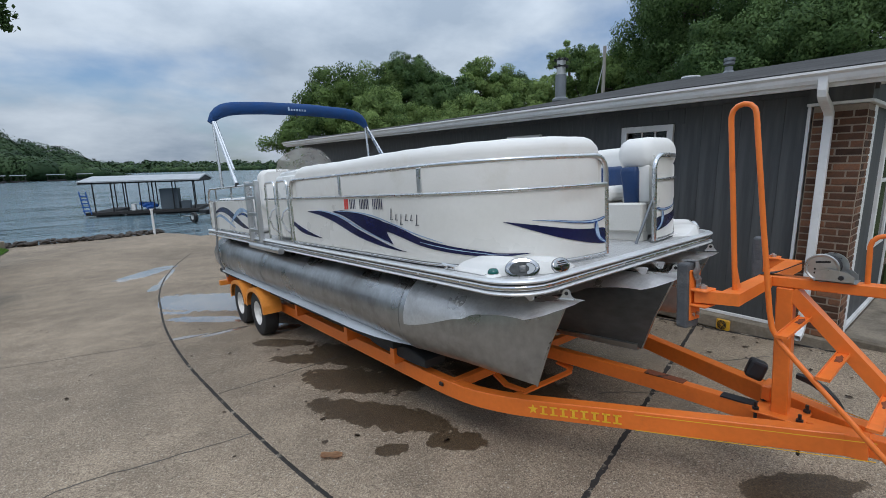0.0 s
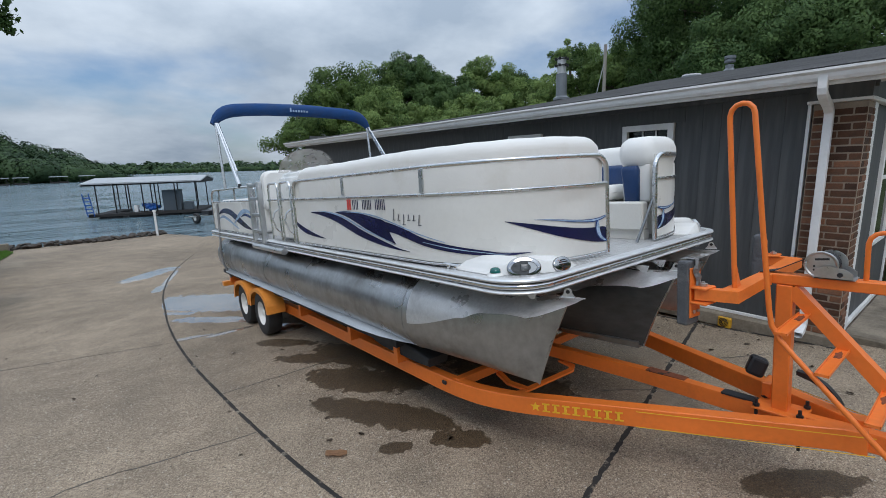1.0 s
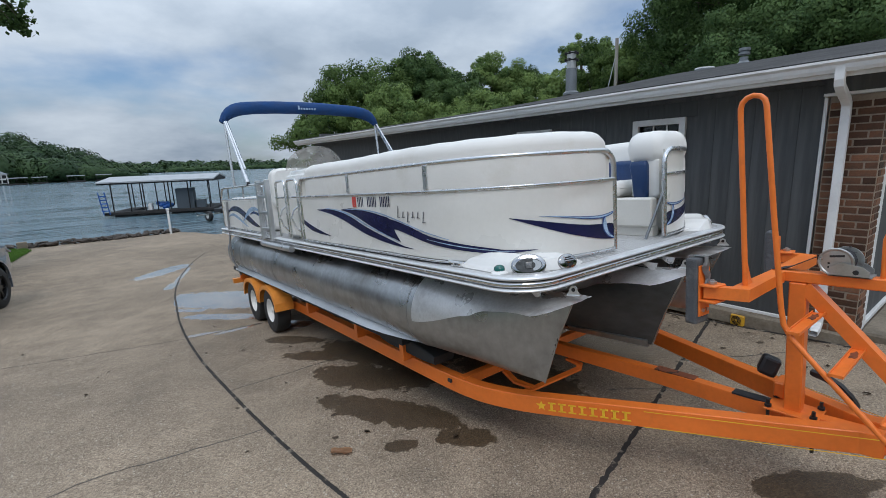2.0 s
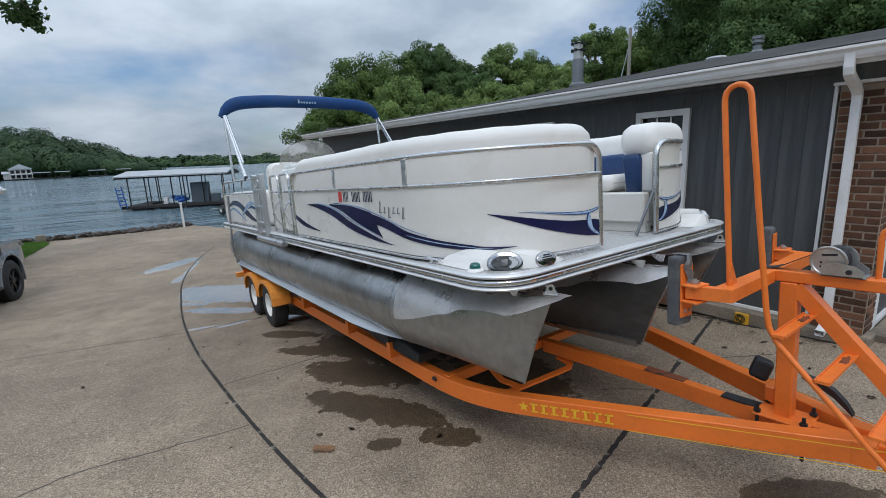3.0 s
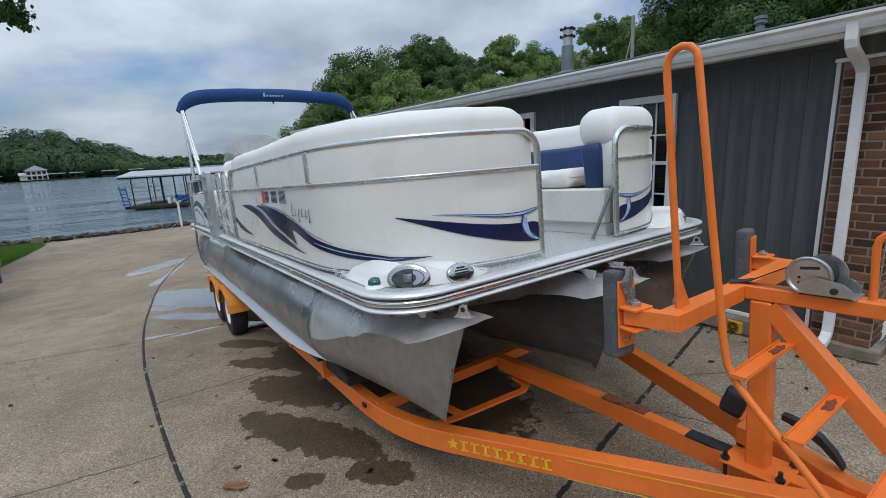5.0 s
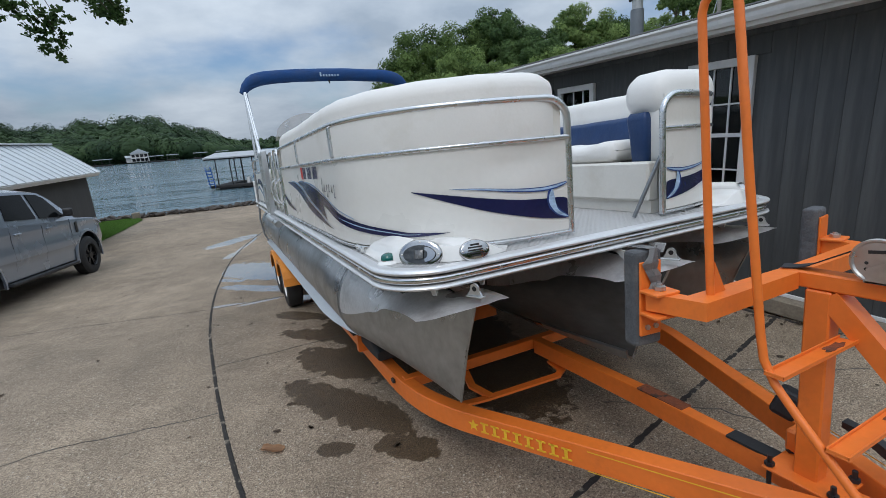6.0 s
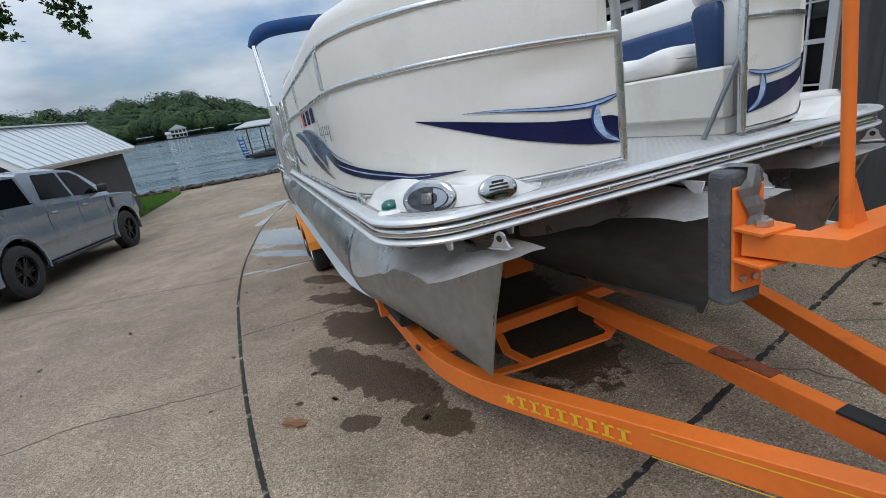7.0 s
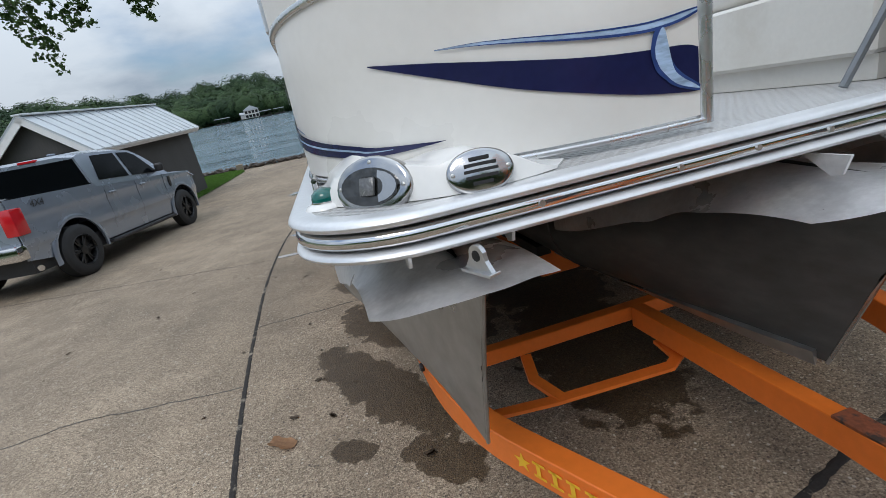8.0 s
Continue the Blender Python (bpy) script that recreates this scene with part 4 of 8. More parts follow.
flue("roof_vent", 7.0, 2.66, 3.58, 0.13, "white domed turbine vent on the shingle roof", "roof vent", "white")

# concrete step beside the end wall
bm = box(3.02, 5.55, -7.0, -0.74, -0.25, 0.075, 0.02)
tagged(part("doorstep", bm, M_PLINTH), "worn concrete slab step along the end wall", "step", kind="structure")
# stone wall with a green bank behind it
rg2 = random.Random(14)
stones = thing("stone_wall", pose(5.62, -0.86, 0.07), "low dry wall of rough tan field stones", "stone wall")
M_FIELD = mat("tan_field_stone", (0.21, 0.175, 0.135), 0.9, 0.0, 0.35, 6, 30, 0.01, 20)
kinds = []
for k in range(5):
    bm = box(-0.11, 0.11, -0.15, 0.15, -0.058, 0.058, 0.03, seg=2)
    for v in bm.verts:
        v.co += Vector((rg2.uniform(-0.012, 0.012), rg2.uniform(-0.02, 0.02), rg2.uniform(-0.012, 0.012)))
    kinds.append(part("stone", bm, M_FIELD, stones).data)
    stones.children[-1].matrix_basis = pose(0.02, -0.15 - 0.31 * k, 0.06)
for course in range(1, 4):
    yy = -0.02 - 0.11 * (course % 2)
    while yy > -2.6:
        ob = new("stone", rg2.choice(kinds))
        ob.parent = stones
        sc = rg2.uniform(0.75, 1.05)
        ob.matrix_basis = pose(0.02 + 0.01 * course + rg2.uniform(-0.02, 0.02), yy - 0.15 * sc, 0.06 + 0.105 * course, rg2.uniform(-4, 4), rg2.uniform(-4, 4), rg2.uniform(-6, 6)) @ Matrix.Diagonal((1, sc, 1, 1))
        yy -= 0.305 * sc
bm = box(5.60, 9.6, -7.0, -0.72, -0.2, 0.44, 0.02)
tagged(part("bank", bm, M_TURF), "grassy bank behind the low stone wall", "bank", kind="structure")
nb = np.random.default_rng(41)
q = np.stack([nb.uniform(5.85, 7.8, 2600), nb.uniform(-3.6, -0.74, 2600), nb.uniform(0, 1, 2600)], 1)
q[:, 2] = 0.44 + 0.16 * q[:, 2] ** 2 * (0.4 + 0.6 * np.sin(q[:, 0] * 5) ** 2)
tagged(cards("bank_weeds", leaf_quads(nb, q, 0.030), M_LEAF_C), "low green weeds on the bank", "weeds", kind="stuff")
yb = thing("yellow_box", pose(2.80, 0.27, ground_z(2.8, 0.27), 0, 0, -12), "small dirty yellow plastic box on the concrete", "box")
part("case", box(-0.055, 0.055, -0.075, 0.075, 0, 0.13, 0.012), M_YBOX, yb)
bm = bmesh.new()
for r in (0.022, 0.036, 0.05):
    tube(bm, [(-0.057, r * math.cos(a * math.pi / 8), 0.068 + r * math.sin(a * math.pi / 8)) for a in range(16)], 0.004, 5, True)
part("grille", bm, M_DARK, yb)


# ---- pontoon boat on its trailer; both stand on the slope of the driveway ----
ON_SLOPE = pose(0, 0, -0.06, -math.degrees(math.atan(SLOPE)), 0, 0)
DECK = 1.383
boat = thing("pontoon_boat", ON_SLOPE, "white and navy aluminium pontoon boat on an orange trailer", "pontoon boat")

# plan of the fence: across the bow from the gate post, round the corner, then straight aft
AX, AY, CX, CY = 0.945, 0.88, 0.3275, 0.80


def fence_plan(n=40):
    pts = []
    for i in range(n + 1):
        a = i / n * math.pi / 2
        k = 2 / 2.4
        pts.append((CX + AX * math.sin(a) ** k, CY - AY * max(0.0, math.cos(a)) ** k))
    return pts


PLAN = fence_plan()
LEN = [0.0]
for (xa, ya), (xb, yb_) in zip(PLAN, PLAN[1:]):
    LEN.append(LEN[-1] + math.hypot(xb - xa, yb_ - ya))
BEND = LEN[-1]


def fence_at(s, side, off=0.0):
    """Plan point at arc length s from the gate post on the side (-1 starboard, 1 port), moved outwards by off."""
    if s >= BEND:
        x, y, nxx, nyy = CX + AX, CY + s - BEND, 1.0, 0.0
    else:
        i = max(k for k in range(len(LEN) - 1) if LEN[k] <= max(s, 0))
        t = (s - LEN[i]) / (LEN[i + 1] - LEN[i])
        (xa, ya), (xb, yb_) = PLAN[i], PLAN[i + 1]
        x, y = xa + (xb - xa) * t, ya + (yb_ - ya) * t
        d = Vector((xb - xa, yb_ - ya)).normalized()
        if i + 2 < len(PLAN):
            e = Vector((PLAN[i + 2][0] - xb, PLAN[i + 2][1] - yb_)).normalized()
            d = (d.lerp(e, t)).normalized()
        nxx, nyy = d.y, -d.x
    return Vector((side * (x + nxx * off), y + nyy * off, 0)), Vector((side * nxx, nyy, 0))


def s_of(y):
    return BEND + y - CY


def fence_line(s0, s1, side, z, off=0.0, step=0.05):
    n = max(2, int(abs(s1 - s0) / step))
    return [fence_at(s0 + (s1 - s0) * i / n, side, off)[0] + Vector((0, 0, z)) for i in range(n + 1)]


def dent_at(s, z, side, share):
    """Shallow dents of the panel, none at its lower and upper rail."""
    crease = 1.5 * math.exp(-((s - 0.26 + 1.2 * (z - DECK - 0.40)) / 0.17) ** 2 - ((z - DECK - 0.39) / 0.075) ** 2) if side < 0 else 0.0
    return noise.noise(Vector((s * 2.4, z * 3.2, side * 3.0))) * math.sin(math.pi * share) - crease * min(1.0, 6 * (1 - share))


def fence_sheet(s0, s1, side, z0, z1, off, thick=0.012, dent=0.011):
    """A panel that follows the fence."""
    n = max(2, int((s1 - s0) / 0.04))
    bm = bmesh.new()
    rings = []
    for i in range(n + 1):
        s = s0 + (s1 - s0) * i / n
        zz = [z0 + (z1 - z0) * k / 12 for k in range(13)]
        rings.append([fence_at(s, side, off + dent * dent_at(s, z, side, k / 12))[0] + Vector((0, 0, z)) for k, z in enumerate(zz)] + [fence_at(s, side, off - thick + dent * dent_at(s, zz[k], side, k / 12))[0] + Vector((0, 0, zz[k])) for k in range(12, -1, -1)])
    return loft(bm, rings)


def decal(name, side, pts, material, parent, off=0.0085):
    """A flat graphic on the fence: pts are rows of (s, lower height, upper height) above the deck."""
    bm = bmesh.new()
    rows = []
    dense_rows = []
    for (s0, l0, u0), (s1, l1, u1) in zip(pts, pts[1:]):
        k = max(1, int(abs(s1 - s0) / 0.03))
        dense_rows += [(s0 + (s1 - s0) * i / k, l0 + (l1 - l0) * i / k, u0 + (u1 - u0) * i / k) for i in range(k)]
    dense_rows.append(pts[-1])
    for s, lo, up in dense_rows:
        up = max(up, lo + 0.0005)
        rows.append([(s, lo + (up - lo) * j / 4) for j in range(5)])
    rows = [[bm.verts.new(fence_at(s, side, off + (0.011 * dent_at(s, DECK + h, side, min(1.0, max(0.0, (h - 0.035) / (H_MID - 0.035)))) if s < s_of(2.95) else 0.0))[0] + Vector((0, 0, DECK + h))) for s, h in row] for row in rows]
    skin(bm, rows, False)
    return part(name, bm, material, parent)


def curve_rows(rows, n=5):
    """Rows eased through a soft curve."""
    out = []
    P = [rows[0]] + list(rows) + [rows[-1]]
    for i in range(1, len(P) - 2):
        for k in range(n):
            t = k / n
            out.append(tuple(0.5 * (2 * b + (c - a) * t + (2 * a - 5 * b + 4 * c - d) * t * t + (3 * b - a - 3 * c + d) * t ** 3) for a, b, c, d in zip(P[i - 1], P[i], P[i + 1], P[i + 2])))
    return out + [rows[-1]]


RAILP = [(0.0165 * math.copysign(abs(math.cos(radians(a))) ** 0.65, math.cos(radians(a))), 0.0112 * math.copysign(abs(math.sin(radians(a))) ** 0.65, math.sin(radians(a)))) for a in range(8, 368, 18)]
H_MID, H_TOP = 0.475, 0.655
Y_END = 2.93


def sides(line):
    out = []
    for i in range(len(line)):
        t = (line[min(len(line) - 1, i + 1)] - line[max(0, i - 1)]).normalized()
        out.append(Vector((t.y, -t.x, 0)).normalized())
    return out


def fence_section(side):
    f = "starboard" if side < 0 else "port"
    fence = part("fence_panel", fence_sheet(0.0, s_of(Y_END if side < 0 else 4.6), side, DECK + 0.035, DECK + H_MID, 0.004), M_PANEL, boat, "cream-white enamelled fence panel", True)
    end = s_of(Y_END if side < 0 else 4.6)
    part("upper_panel", fence_sheet(0.03, end, side, DECK + H_MID, DECK + H_TOP, -0.012), M_BASE, fence, "cream vinyl upper panel", True)
    # top rail curves down into the gate post
    bm = bmesh.new()
    line = [fence_at(0.0, side)[0] + Vector((0, 0, DECK + 0.015)), fence_at(0.0, side)[0] + Vector((0, 0, DECK + H_TOP - 0.10))]
    for i in range(1, 7):
        a = i / 6 * math.pi / 2
        line.append(fence_at(0.12 * (1 - math.cos(a)), side)[0] + Vector((0, 0, DECK + H_TOP - 0.10 + 0.10 * math.sin(a))))
    line += fence_line(0.14, end - 0.08, side, DECK + H_TOP)
    for i in range(1, 5):
        a = i / 4 * math.pi / 2
        line.append(fence_at(end - 0.08 + 0.08 * math.sin(a), side)[0] + Vector((0, 0, DECK + H_TOP - 0.08 * (1 - math.cos(a)))))
    line.append(fence_at(end, side)[0] + Vector((0, 0, DECK + 0.01)))
    tube(bm, line, 0.0175, 12)
    part("top_rail", bm, M_RAIL, fence, "bright aluminium top rail", True)
    bm = bmesh.new()
    line = fence_line(0.0, end, side, DECK + H_MID)
    sweep(bm, line, RAILP, sides(line))
    part("mid_rail", bm, M_RAIL, fence, "bright aluminium middle rail", True)
    bm = bmesh.new()
    line = fence_line(0.0, end, side, DECK + 0.022)
    sweep(bm, line, [(x * 0.8, z * 0.75) for x, z in RAILP], sides(line))
    part("bottom_rail", bm, M_RAIL, fence)
    for y in (0.67, 1.79):
        if side < 0 or y > 1:
            p = fence_at(s_of(y), side)[0]
            part("upright", box(p.x - 0.02, p.x + 0.02, p.y - 0.022, p.y + 0.022, DECK + H_MID + 0.014, DECK + H_TOP - 0.01, 0.004), M_RAIL, fence)
    return fence


fence_s = fence_section(-1)
fence_p = fence_section(1)

# wave graphics on the bow panels
for side, fence in ((-1, fence_s), (1, fence_p)):
    decal("graphic", side, curve_rows([(0.785, 0.288, 0.291), (0.62, 0.232, 0.264), (0.45, 0.176, 0.234), (0.30, 0.137, 0.211), (0.17, 0.109, 0.200), (0.06, 0.094, 0.196), (0.022, 0.092, 0.186)]), M_NAVY, fence)
    ribbon = [(0.61, 0.287, 0.2885), (0.5, 0.277, 0.283), (0.3, 0.250, 0.260), (0.17, 0.240, 0.253), (0.10, 0.244, 0.257), (0.055, 0.252, 0.263), (0.022, 0.262, 0.267)]
    decal("graphic", side, curve_rows(ribbon), M_SILV, fence, 0.010)
    decal("graphic", side, curve_rows([(q, lo - 0.0050 * k, lo + 0.001 * k) for (q, lo, up), k in zip(ribbon, (0.02, 0.3, 0.8, 1, 1, 1, 0.8))]), M_BLUEGR, fence, 0.0104)
    decal("graphic", side, curve_rows([(q, up - 0.0015 * k, up + 0.0025 * k) for (q, lo, up), k in zip(ribbon, (0.02, 0.3, 0.8, 1, 1, 1, 0.8))]), M_BLUEGR, fence, 0.0106)
    decal("graphic", side, curve_rows([(0.142, 0.186, 0.20), (0.132, 0.152, 0.232), (0.110, 0.130, 0.240), (0.093, 0.116, 0.172), (0.07, 0.105, 0.140), (0.04, 0.096, 0.118), (0.022, 0.092, 0.106)]), M_BLUEGR, fence, 0.0108)
    decal("graphic", side, curve_rows([(0.132, 0.180, 0.20), (0.122, 0.156, 0.226), (0.106, 0.137, 0.236), (0.090, 0.122, 0.156), (0.07, 0.111, 0.130), (0.04, 0.101, 0.111), (0.024, 0.097, 0.100)]), M_SILV, fence, 0.0114)

# long waves on the starboard side
S = s_of
decal("graphic", -1, curve_rows([(S(2.52), 0.342, 0.346), (S(2.25), 0.315, 0.352), (S(2.0), 0.268, 0.328), (S(1.75), 0.205, 0.275), (S(1.5), 0.145, 0.205), (S(1.25), 0.105, 0.145), (S(1.0), 0.085, 0.098), (S(0.86), 0.082, 0.084)]), M_NAVY, fence_s)
decal("graphic", -1, curve_rows([(S(2.33), 0.360, 0.362), (S(2.05), 0.335, 0.348), (S(1.75), 0.282, 0.297), (S(1.45), 0.205, 0.216), (S(1.05), 0.118, 0.121)]), M_SILV, fence_s)
decal("graphic", -1, curve_rows([(S(1.98), 0.345, 0.350), (S(1.80), 0.318, 0.362), (S(1.62), 0.275, 0.352), (S(1.45), 0.222, 0.335), (S(1.30), 0.180, 0.312), (S(1.17), 0.150, 0.285), (S(1.11), 0.140, 0.20), (S(1.06), 0.128, 0.15), (S(1.03), 0.122, 0.124)]), M_NAVY, fence_s)
decal("graphic", -1, curve_rows([(S(1.20), 0.215, 0.290), (S(1.05), 0.205, 0.268), (S(0.88), 0.175, 0.235), (S(0.68), 0.135, 0.185), (S(0.45), 0.105, 0.148), (S(0.22), 0.084, 0.116), (0.83, 0.080, 0.104), (0.76, 0.081, 0.099), (0.69, 0.086, 0.096), (0.62, 0.0925, 0.0935)]), M_NAVY, fence_s, 0.0093)
decal("graphic", -1, curve_rows([(S(0.7), 0.160, 0.163), (S(0.45), 0.126, 0.132), (S(0.22), 0.100, 0.105), (0.84, 0.091, 0.095), (0.76, 0.091, 0.0925)]), M_SILV, fence_s, 0.0105)
decal("graphic", -1, curve_rows([(S(1.9), 0.352, 0.356), (S(1.6), 0.348, 0.356), (S(1.35), 0.328, 0.338), (S(1.1), 0.283, 0.292), (S(0.8), 0.222, 0.230), (S(0.5), 0.164, 0.168)]), M_SILV, fence_s, 0.0095)
decal("graphic", -1, curve_rows([(S(2.9), 0.195, 0.24), (S(2.7), 0.135, 0.185), (S(2.45), 0.108, 0.135), (S(2.24), 0.100, 0.103)]), M_NAVY, fence_s)

# registration and model mark as plain bars
zr = DECK + 0.375
for a in (1.625, 1.570, 1.462, 1.412, 1.362, 1.262, 1.212, 1.162):
    for c in (a - 0.013, a + 0.013):
        part("registration_bar", box(-1.2836, -1.2816, c - 0.0040, c + 0.0040, zr, zr + 0.078), M_NAVY, fence_s)
M_REDST = mat("red_sticker", (0.62, 0.07, 0.06), 0.4)
for a in (1.675, 1.712):
    part("registration_sticker", box(-1.2836, -1.2816, a, a + 0.028, zr - 0.003, zr + 0.083), M_REDST, fence_s, "small red sticker")
M_MARK = mat("grey_lettering", (0.10, 0.10, 0.12), 0.4)
for k, (lo, up) in enumerate(((0.0, 0.082), (0.0, 0.044), (-0.03, 0.044), (0.0, 0.044), (0.0, 0.042), (-0.03, 0.044))):
    bm = bmesh.new()
    y = 1.045 - 0.062 * k
    slab(bm, [(y, lo), (y - 0.009, lo), (y - 0.022, up), (y - 0.013, up)], Matrix(((0, 0, -1, -1.2822), (1, 0, 0, 0), (0, 1, 0, DECK + 0.30), (0, 0, 0, 1))), 0.0, 0.001)
    slab(bm, [(y + 0.004, lo), (y - 0.034, lo), (y - 0.034, lo + 0.005), (y + 0.004, lo + 0.005)], Matrix(((0, 0, -1, -1.2823), (1, 0, 0, 0), (0, 1, 0, DECK + 0.30), (0, 0, 0, 1))), 0.0, 0.001)
    part("model_mark", bm, M_MARK, fence_s)

# deck with its rub rail
D0, D1, DX, DR = -0.185, 6.72, 1.305, 0.26


def deck_outline(inset=0.0, n=10):
    x, r = DX - inset, DR - inset
    a = [(-x, D1 - inset), (-x, D0 + inset + r)]
    a += arc(-x + r, D0 + inset + r, r, 180, 270, n)[1:]
    a += [(-0.6 + 0.2 * i, D0 + inset) for i in range(7)]
    a += arc(x - r, D0 + inset + r, r, 270, 360, n)[:-1]
    return a + [(x, D0 + inset + r), (x, D1 - inset)]


deck = part("deck", slab(bmesh.new(), deck_outline(0.03), Matrix(), DECK - 0.05, DECK), M_CARPET, boat, "grey textured deck floor")
rub = part("rub_rail", bmesh.new(), M_RAIL, boat, "ribbed aluminium rub rail round the deck")
for zc, hh, bulge in ((DECK - 0.012, 0.026, 0.020), (DECK - 0.046, 0.032, 0.013), (DECK - 0.079, 0.022, 0.019)):
    bm = bmesh.new()
    line = [Vector((x, y, zc)) for x, y in deck_outline(0.0)]
    prof = [(-0.035, -hh / 2)] + [(bulge * math.cos(radians(a)), hh / 2 * math.sin(radians(a))) for a in range(-90, 91, 30)] + [(-0.035, hh / 2)]
    nn = []
    for i in range(len(line)):
        t = (line[min(len(line) - 1, i + 1)] - line[max(0, i - 1)]).normalized()
        nn.append(Vector((t.y, -t.x, 0)).normalized() * -1)
    sweep(bm, line, [(-x, z) for x, z in prof], [v * 1.0 for v in nn])
    part("rail_strip", bm, M_RUB if hh != 0.032 else M_CHROME, rub, smooth=True)
bm = bmesh.new()
for (xa, ya), (xb, yb_) in zip(deck_outline(-0.014), deck_outline(-0.014)[1:]):
    L = math.hypot(xb - xa, yb_ - ya)
    for k in range(max(1, int(L / 0.4))):
        t = (k + 0.5) / max(1, int(L / 0.4))
        if L > 0.15 or k == 0 and L > 0.1:
            p = Vector((xa + (xb - xa) * t, ya + (yb_ - ya) * t, DECK - 0.046))
            d = Vector((yb_ - ya, xa - xb, 0)).normalized()
            lathe(bm, [(0.007, -0.002), (0.007, 0.002), (0.003, 0.004)], Matrix.Translation(p) @ (-d).to_track_quat("Z", "Y").to_matrix().to_4x4(), 8)
tagged(part("screws", bm, M_STEEL, rub), kind="stuff")
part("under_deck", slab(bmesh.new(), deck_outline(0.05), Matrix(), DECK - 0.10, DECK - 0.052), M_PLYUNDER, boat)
# channels share the middle tube's shade-darkened aluminium
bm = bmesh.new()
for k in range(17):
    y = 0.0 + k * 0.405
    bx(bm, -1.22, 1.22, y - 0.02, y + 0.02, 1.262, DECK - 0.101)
part("cross_channels", bm, M_SHADED_ALU, boat, "aluminium cross channels under the deck, shade in their colour")


def pontoon(x, y_off=0.0):
    """A round tube with a folded wedge bow and a flaring cap sheet."""
    r, zc, n = 0.315, 0.962, 28
    bm = bmesh.new()
    rings = []
    stations = [6.75, 6.6, 5.2, 3.6, 2.6, 2.595, 1.7, 1.02 + y_off]
    for y in stations:
        rr = r * (0.9 if y == 6.75 else 1.0) + (0.0025 if abs(y - 2.5975) < 0.004 else 0)
        rings.append([Vector((x + rr * math.sin(2 * math.pi * k / n), y, zc - rr * math.cos(2 * math.pi * k / n))) for k in range(n)])
    # bow: the round closes to an upright blade at the stem, which rakes aft towards the keel
    for f in (0.12, 0.28, 0.45, 0.62, 0.78, 0.90, 1.0):
        ring = []
        for k in range(n):
            a = 2 * math.pi * k / n
            sx, sz = math.sin(a), -math.cos(a)
            h = (sz + 1) / 2
            y_stem = y_off - 0.22 * h
            y = 1.02 + y_off + (y_stem - 1.02 - y_off) * f
            wedge = r * sx * (1 - f) ** 0.85 * (1.0 - 0.25 * f * h) + math.copysign(0.006, sx) * f
            z = zc + r * sz * (1 - (0.04 * f if sz < 0 else 0.24 * f ** 1.5))
            ring.append(Vector((x + wedge, y, z)))
        rings.append(ring)
    loft(bm, rings)
    p = part("pontoon", bm, M_PONT if abs(x) > 0.5 else M_SHADED_ALU, boat, "dull weathered aluminium pontoon tube" if abs(x) > 0.5 else "stained aluminium pontoon tube with under-boat shade in its colour", True)
    # weld seams
    for y in (1.02 + y_off, 2.6, 4.2, 5.8):
        bm = bmesh.new()
        tube(bm, [(x + (r + 0.001) * math.sin(2 * math.pi * k / 36), y, zc - (r + 0.001) * math.cos(2 * math.pi * k / 36)) for k in range(36)], 0.003, 5, True)
        part("weld_seam", bm, M_PONT if abs(x) > 0.5 else M_SHADED_ALU, p)
    bm = bmesh.new()
    tube(bm, [(x, y_off - 0.22 * i / 8 - 0.003, zc + r * (i / 4 - 1) * (0.96 if i < 4 else 0.76)) for i in range(9)], 0.006, 6)
    part("stem_weld", bm, M_PONT, p)
    # bow cap: the upper shell runs on past the stem, flattens, droops at its sides and ends in a wavy lip
    bm = bmesh.new()
    rows = []
    rng = random.Random(int(x * 10) + 7)
    nj, ni = 24, 36
    for i in range(ni + 1):
        f = i / ni
        row = []
        for j in range(nj + 1):
            u = -1 + 2 * j / nj
            v = u
            half = 0.16 if v > 0 else 0.226
            y = y_off + 0.95 - 1.205 * f + (0.148 * abs(u) ** 2.2 if v < 0 else 0.014 * u * u) * f ** 1.4
            a0 = u * math.pi / 2 * 1.06
            zr = zc + r * 1.006 * math.cos(a0) + 0.001
            xr = r * 1.006 * math.sin(a0)
            zf = zc + 0.267 + (0.002 * v if v > 0 else -0.053 * abs(u) ** 1.7) - 0.020 * f
            xf = half * u
            k = math.sin(math.pi / 2 * f) ** 1.5
            z = zr * (1 - k) + zf * k
            z += 0.004 * f * math.sin(7 * u + 4 * f) * abs(u) - 0.010 * math.exp(-((f - 0.42 + 0.1 * u) / 0.05) ** 2) * abs(u) + 0.007 * math.exp(-((f - 0.54 + 0.1 * u) / 0.05) ** 2) * abs(u)
            row.append(bm.verts.new((x + xr * (1 - k) + xf * k, y, min(z, 1.276 if y > y_off - 0.14 else 1.30))))
        rows.append(row)
    skin(bm, rows, False)
    bmesh.ops.solidify(bm, geom=bm.faces[:], thickness=0.005)
    part("bow_cap", bm, M_CAP, p, "dented bright aluminium bow cap", True)
    # tow eye
    bm = bmesh.new()
    eye = Matrix.Translation((x, y_off - 0.232, 1.248)) @ Matrix.Rotation(radians(22), 4, "Z") @ Matrix.Scale(0.8, 4) @ Matrix(((0, 0, 1, 0), (1, 0, 0, 0), (0, 1, 0, 0), (0, 0, 0, 1)))
    bx(bm, -0.052, 0.052, -0.004, 0.004, -0.018, 0.018, 0.001, m=eye)
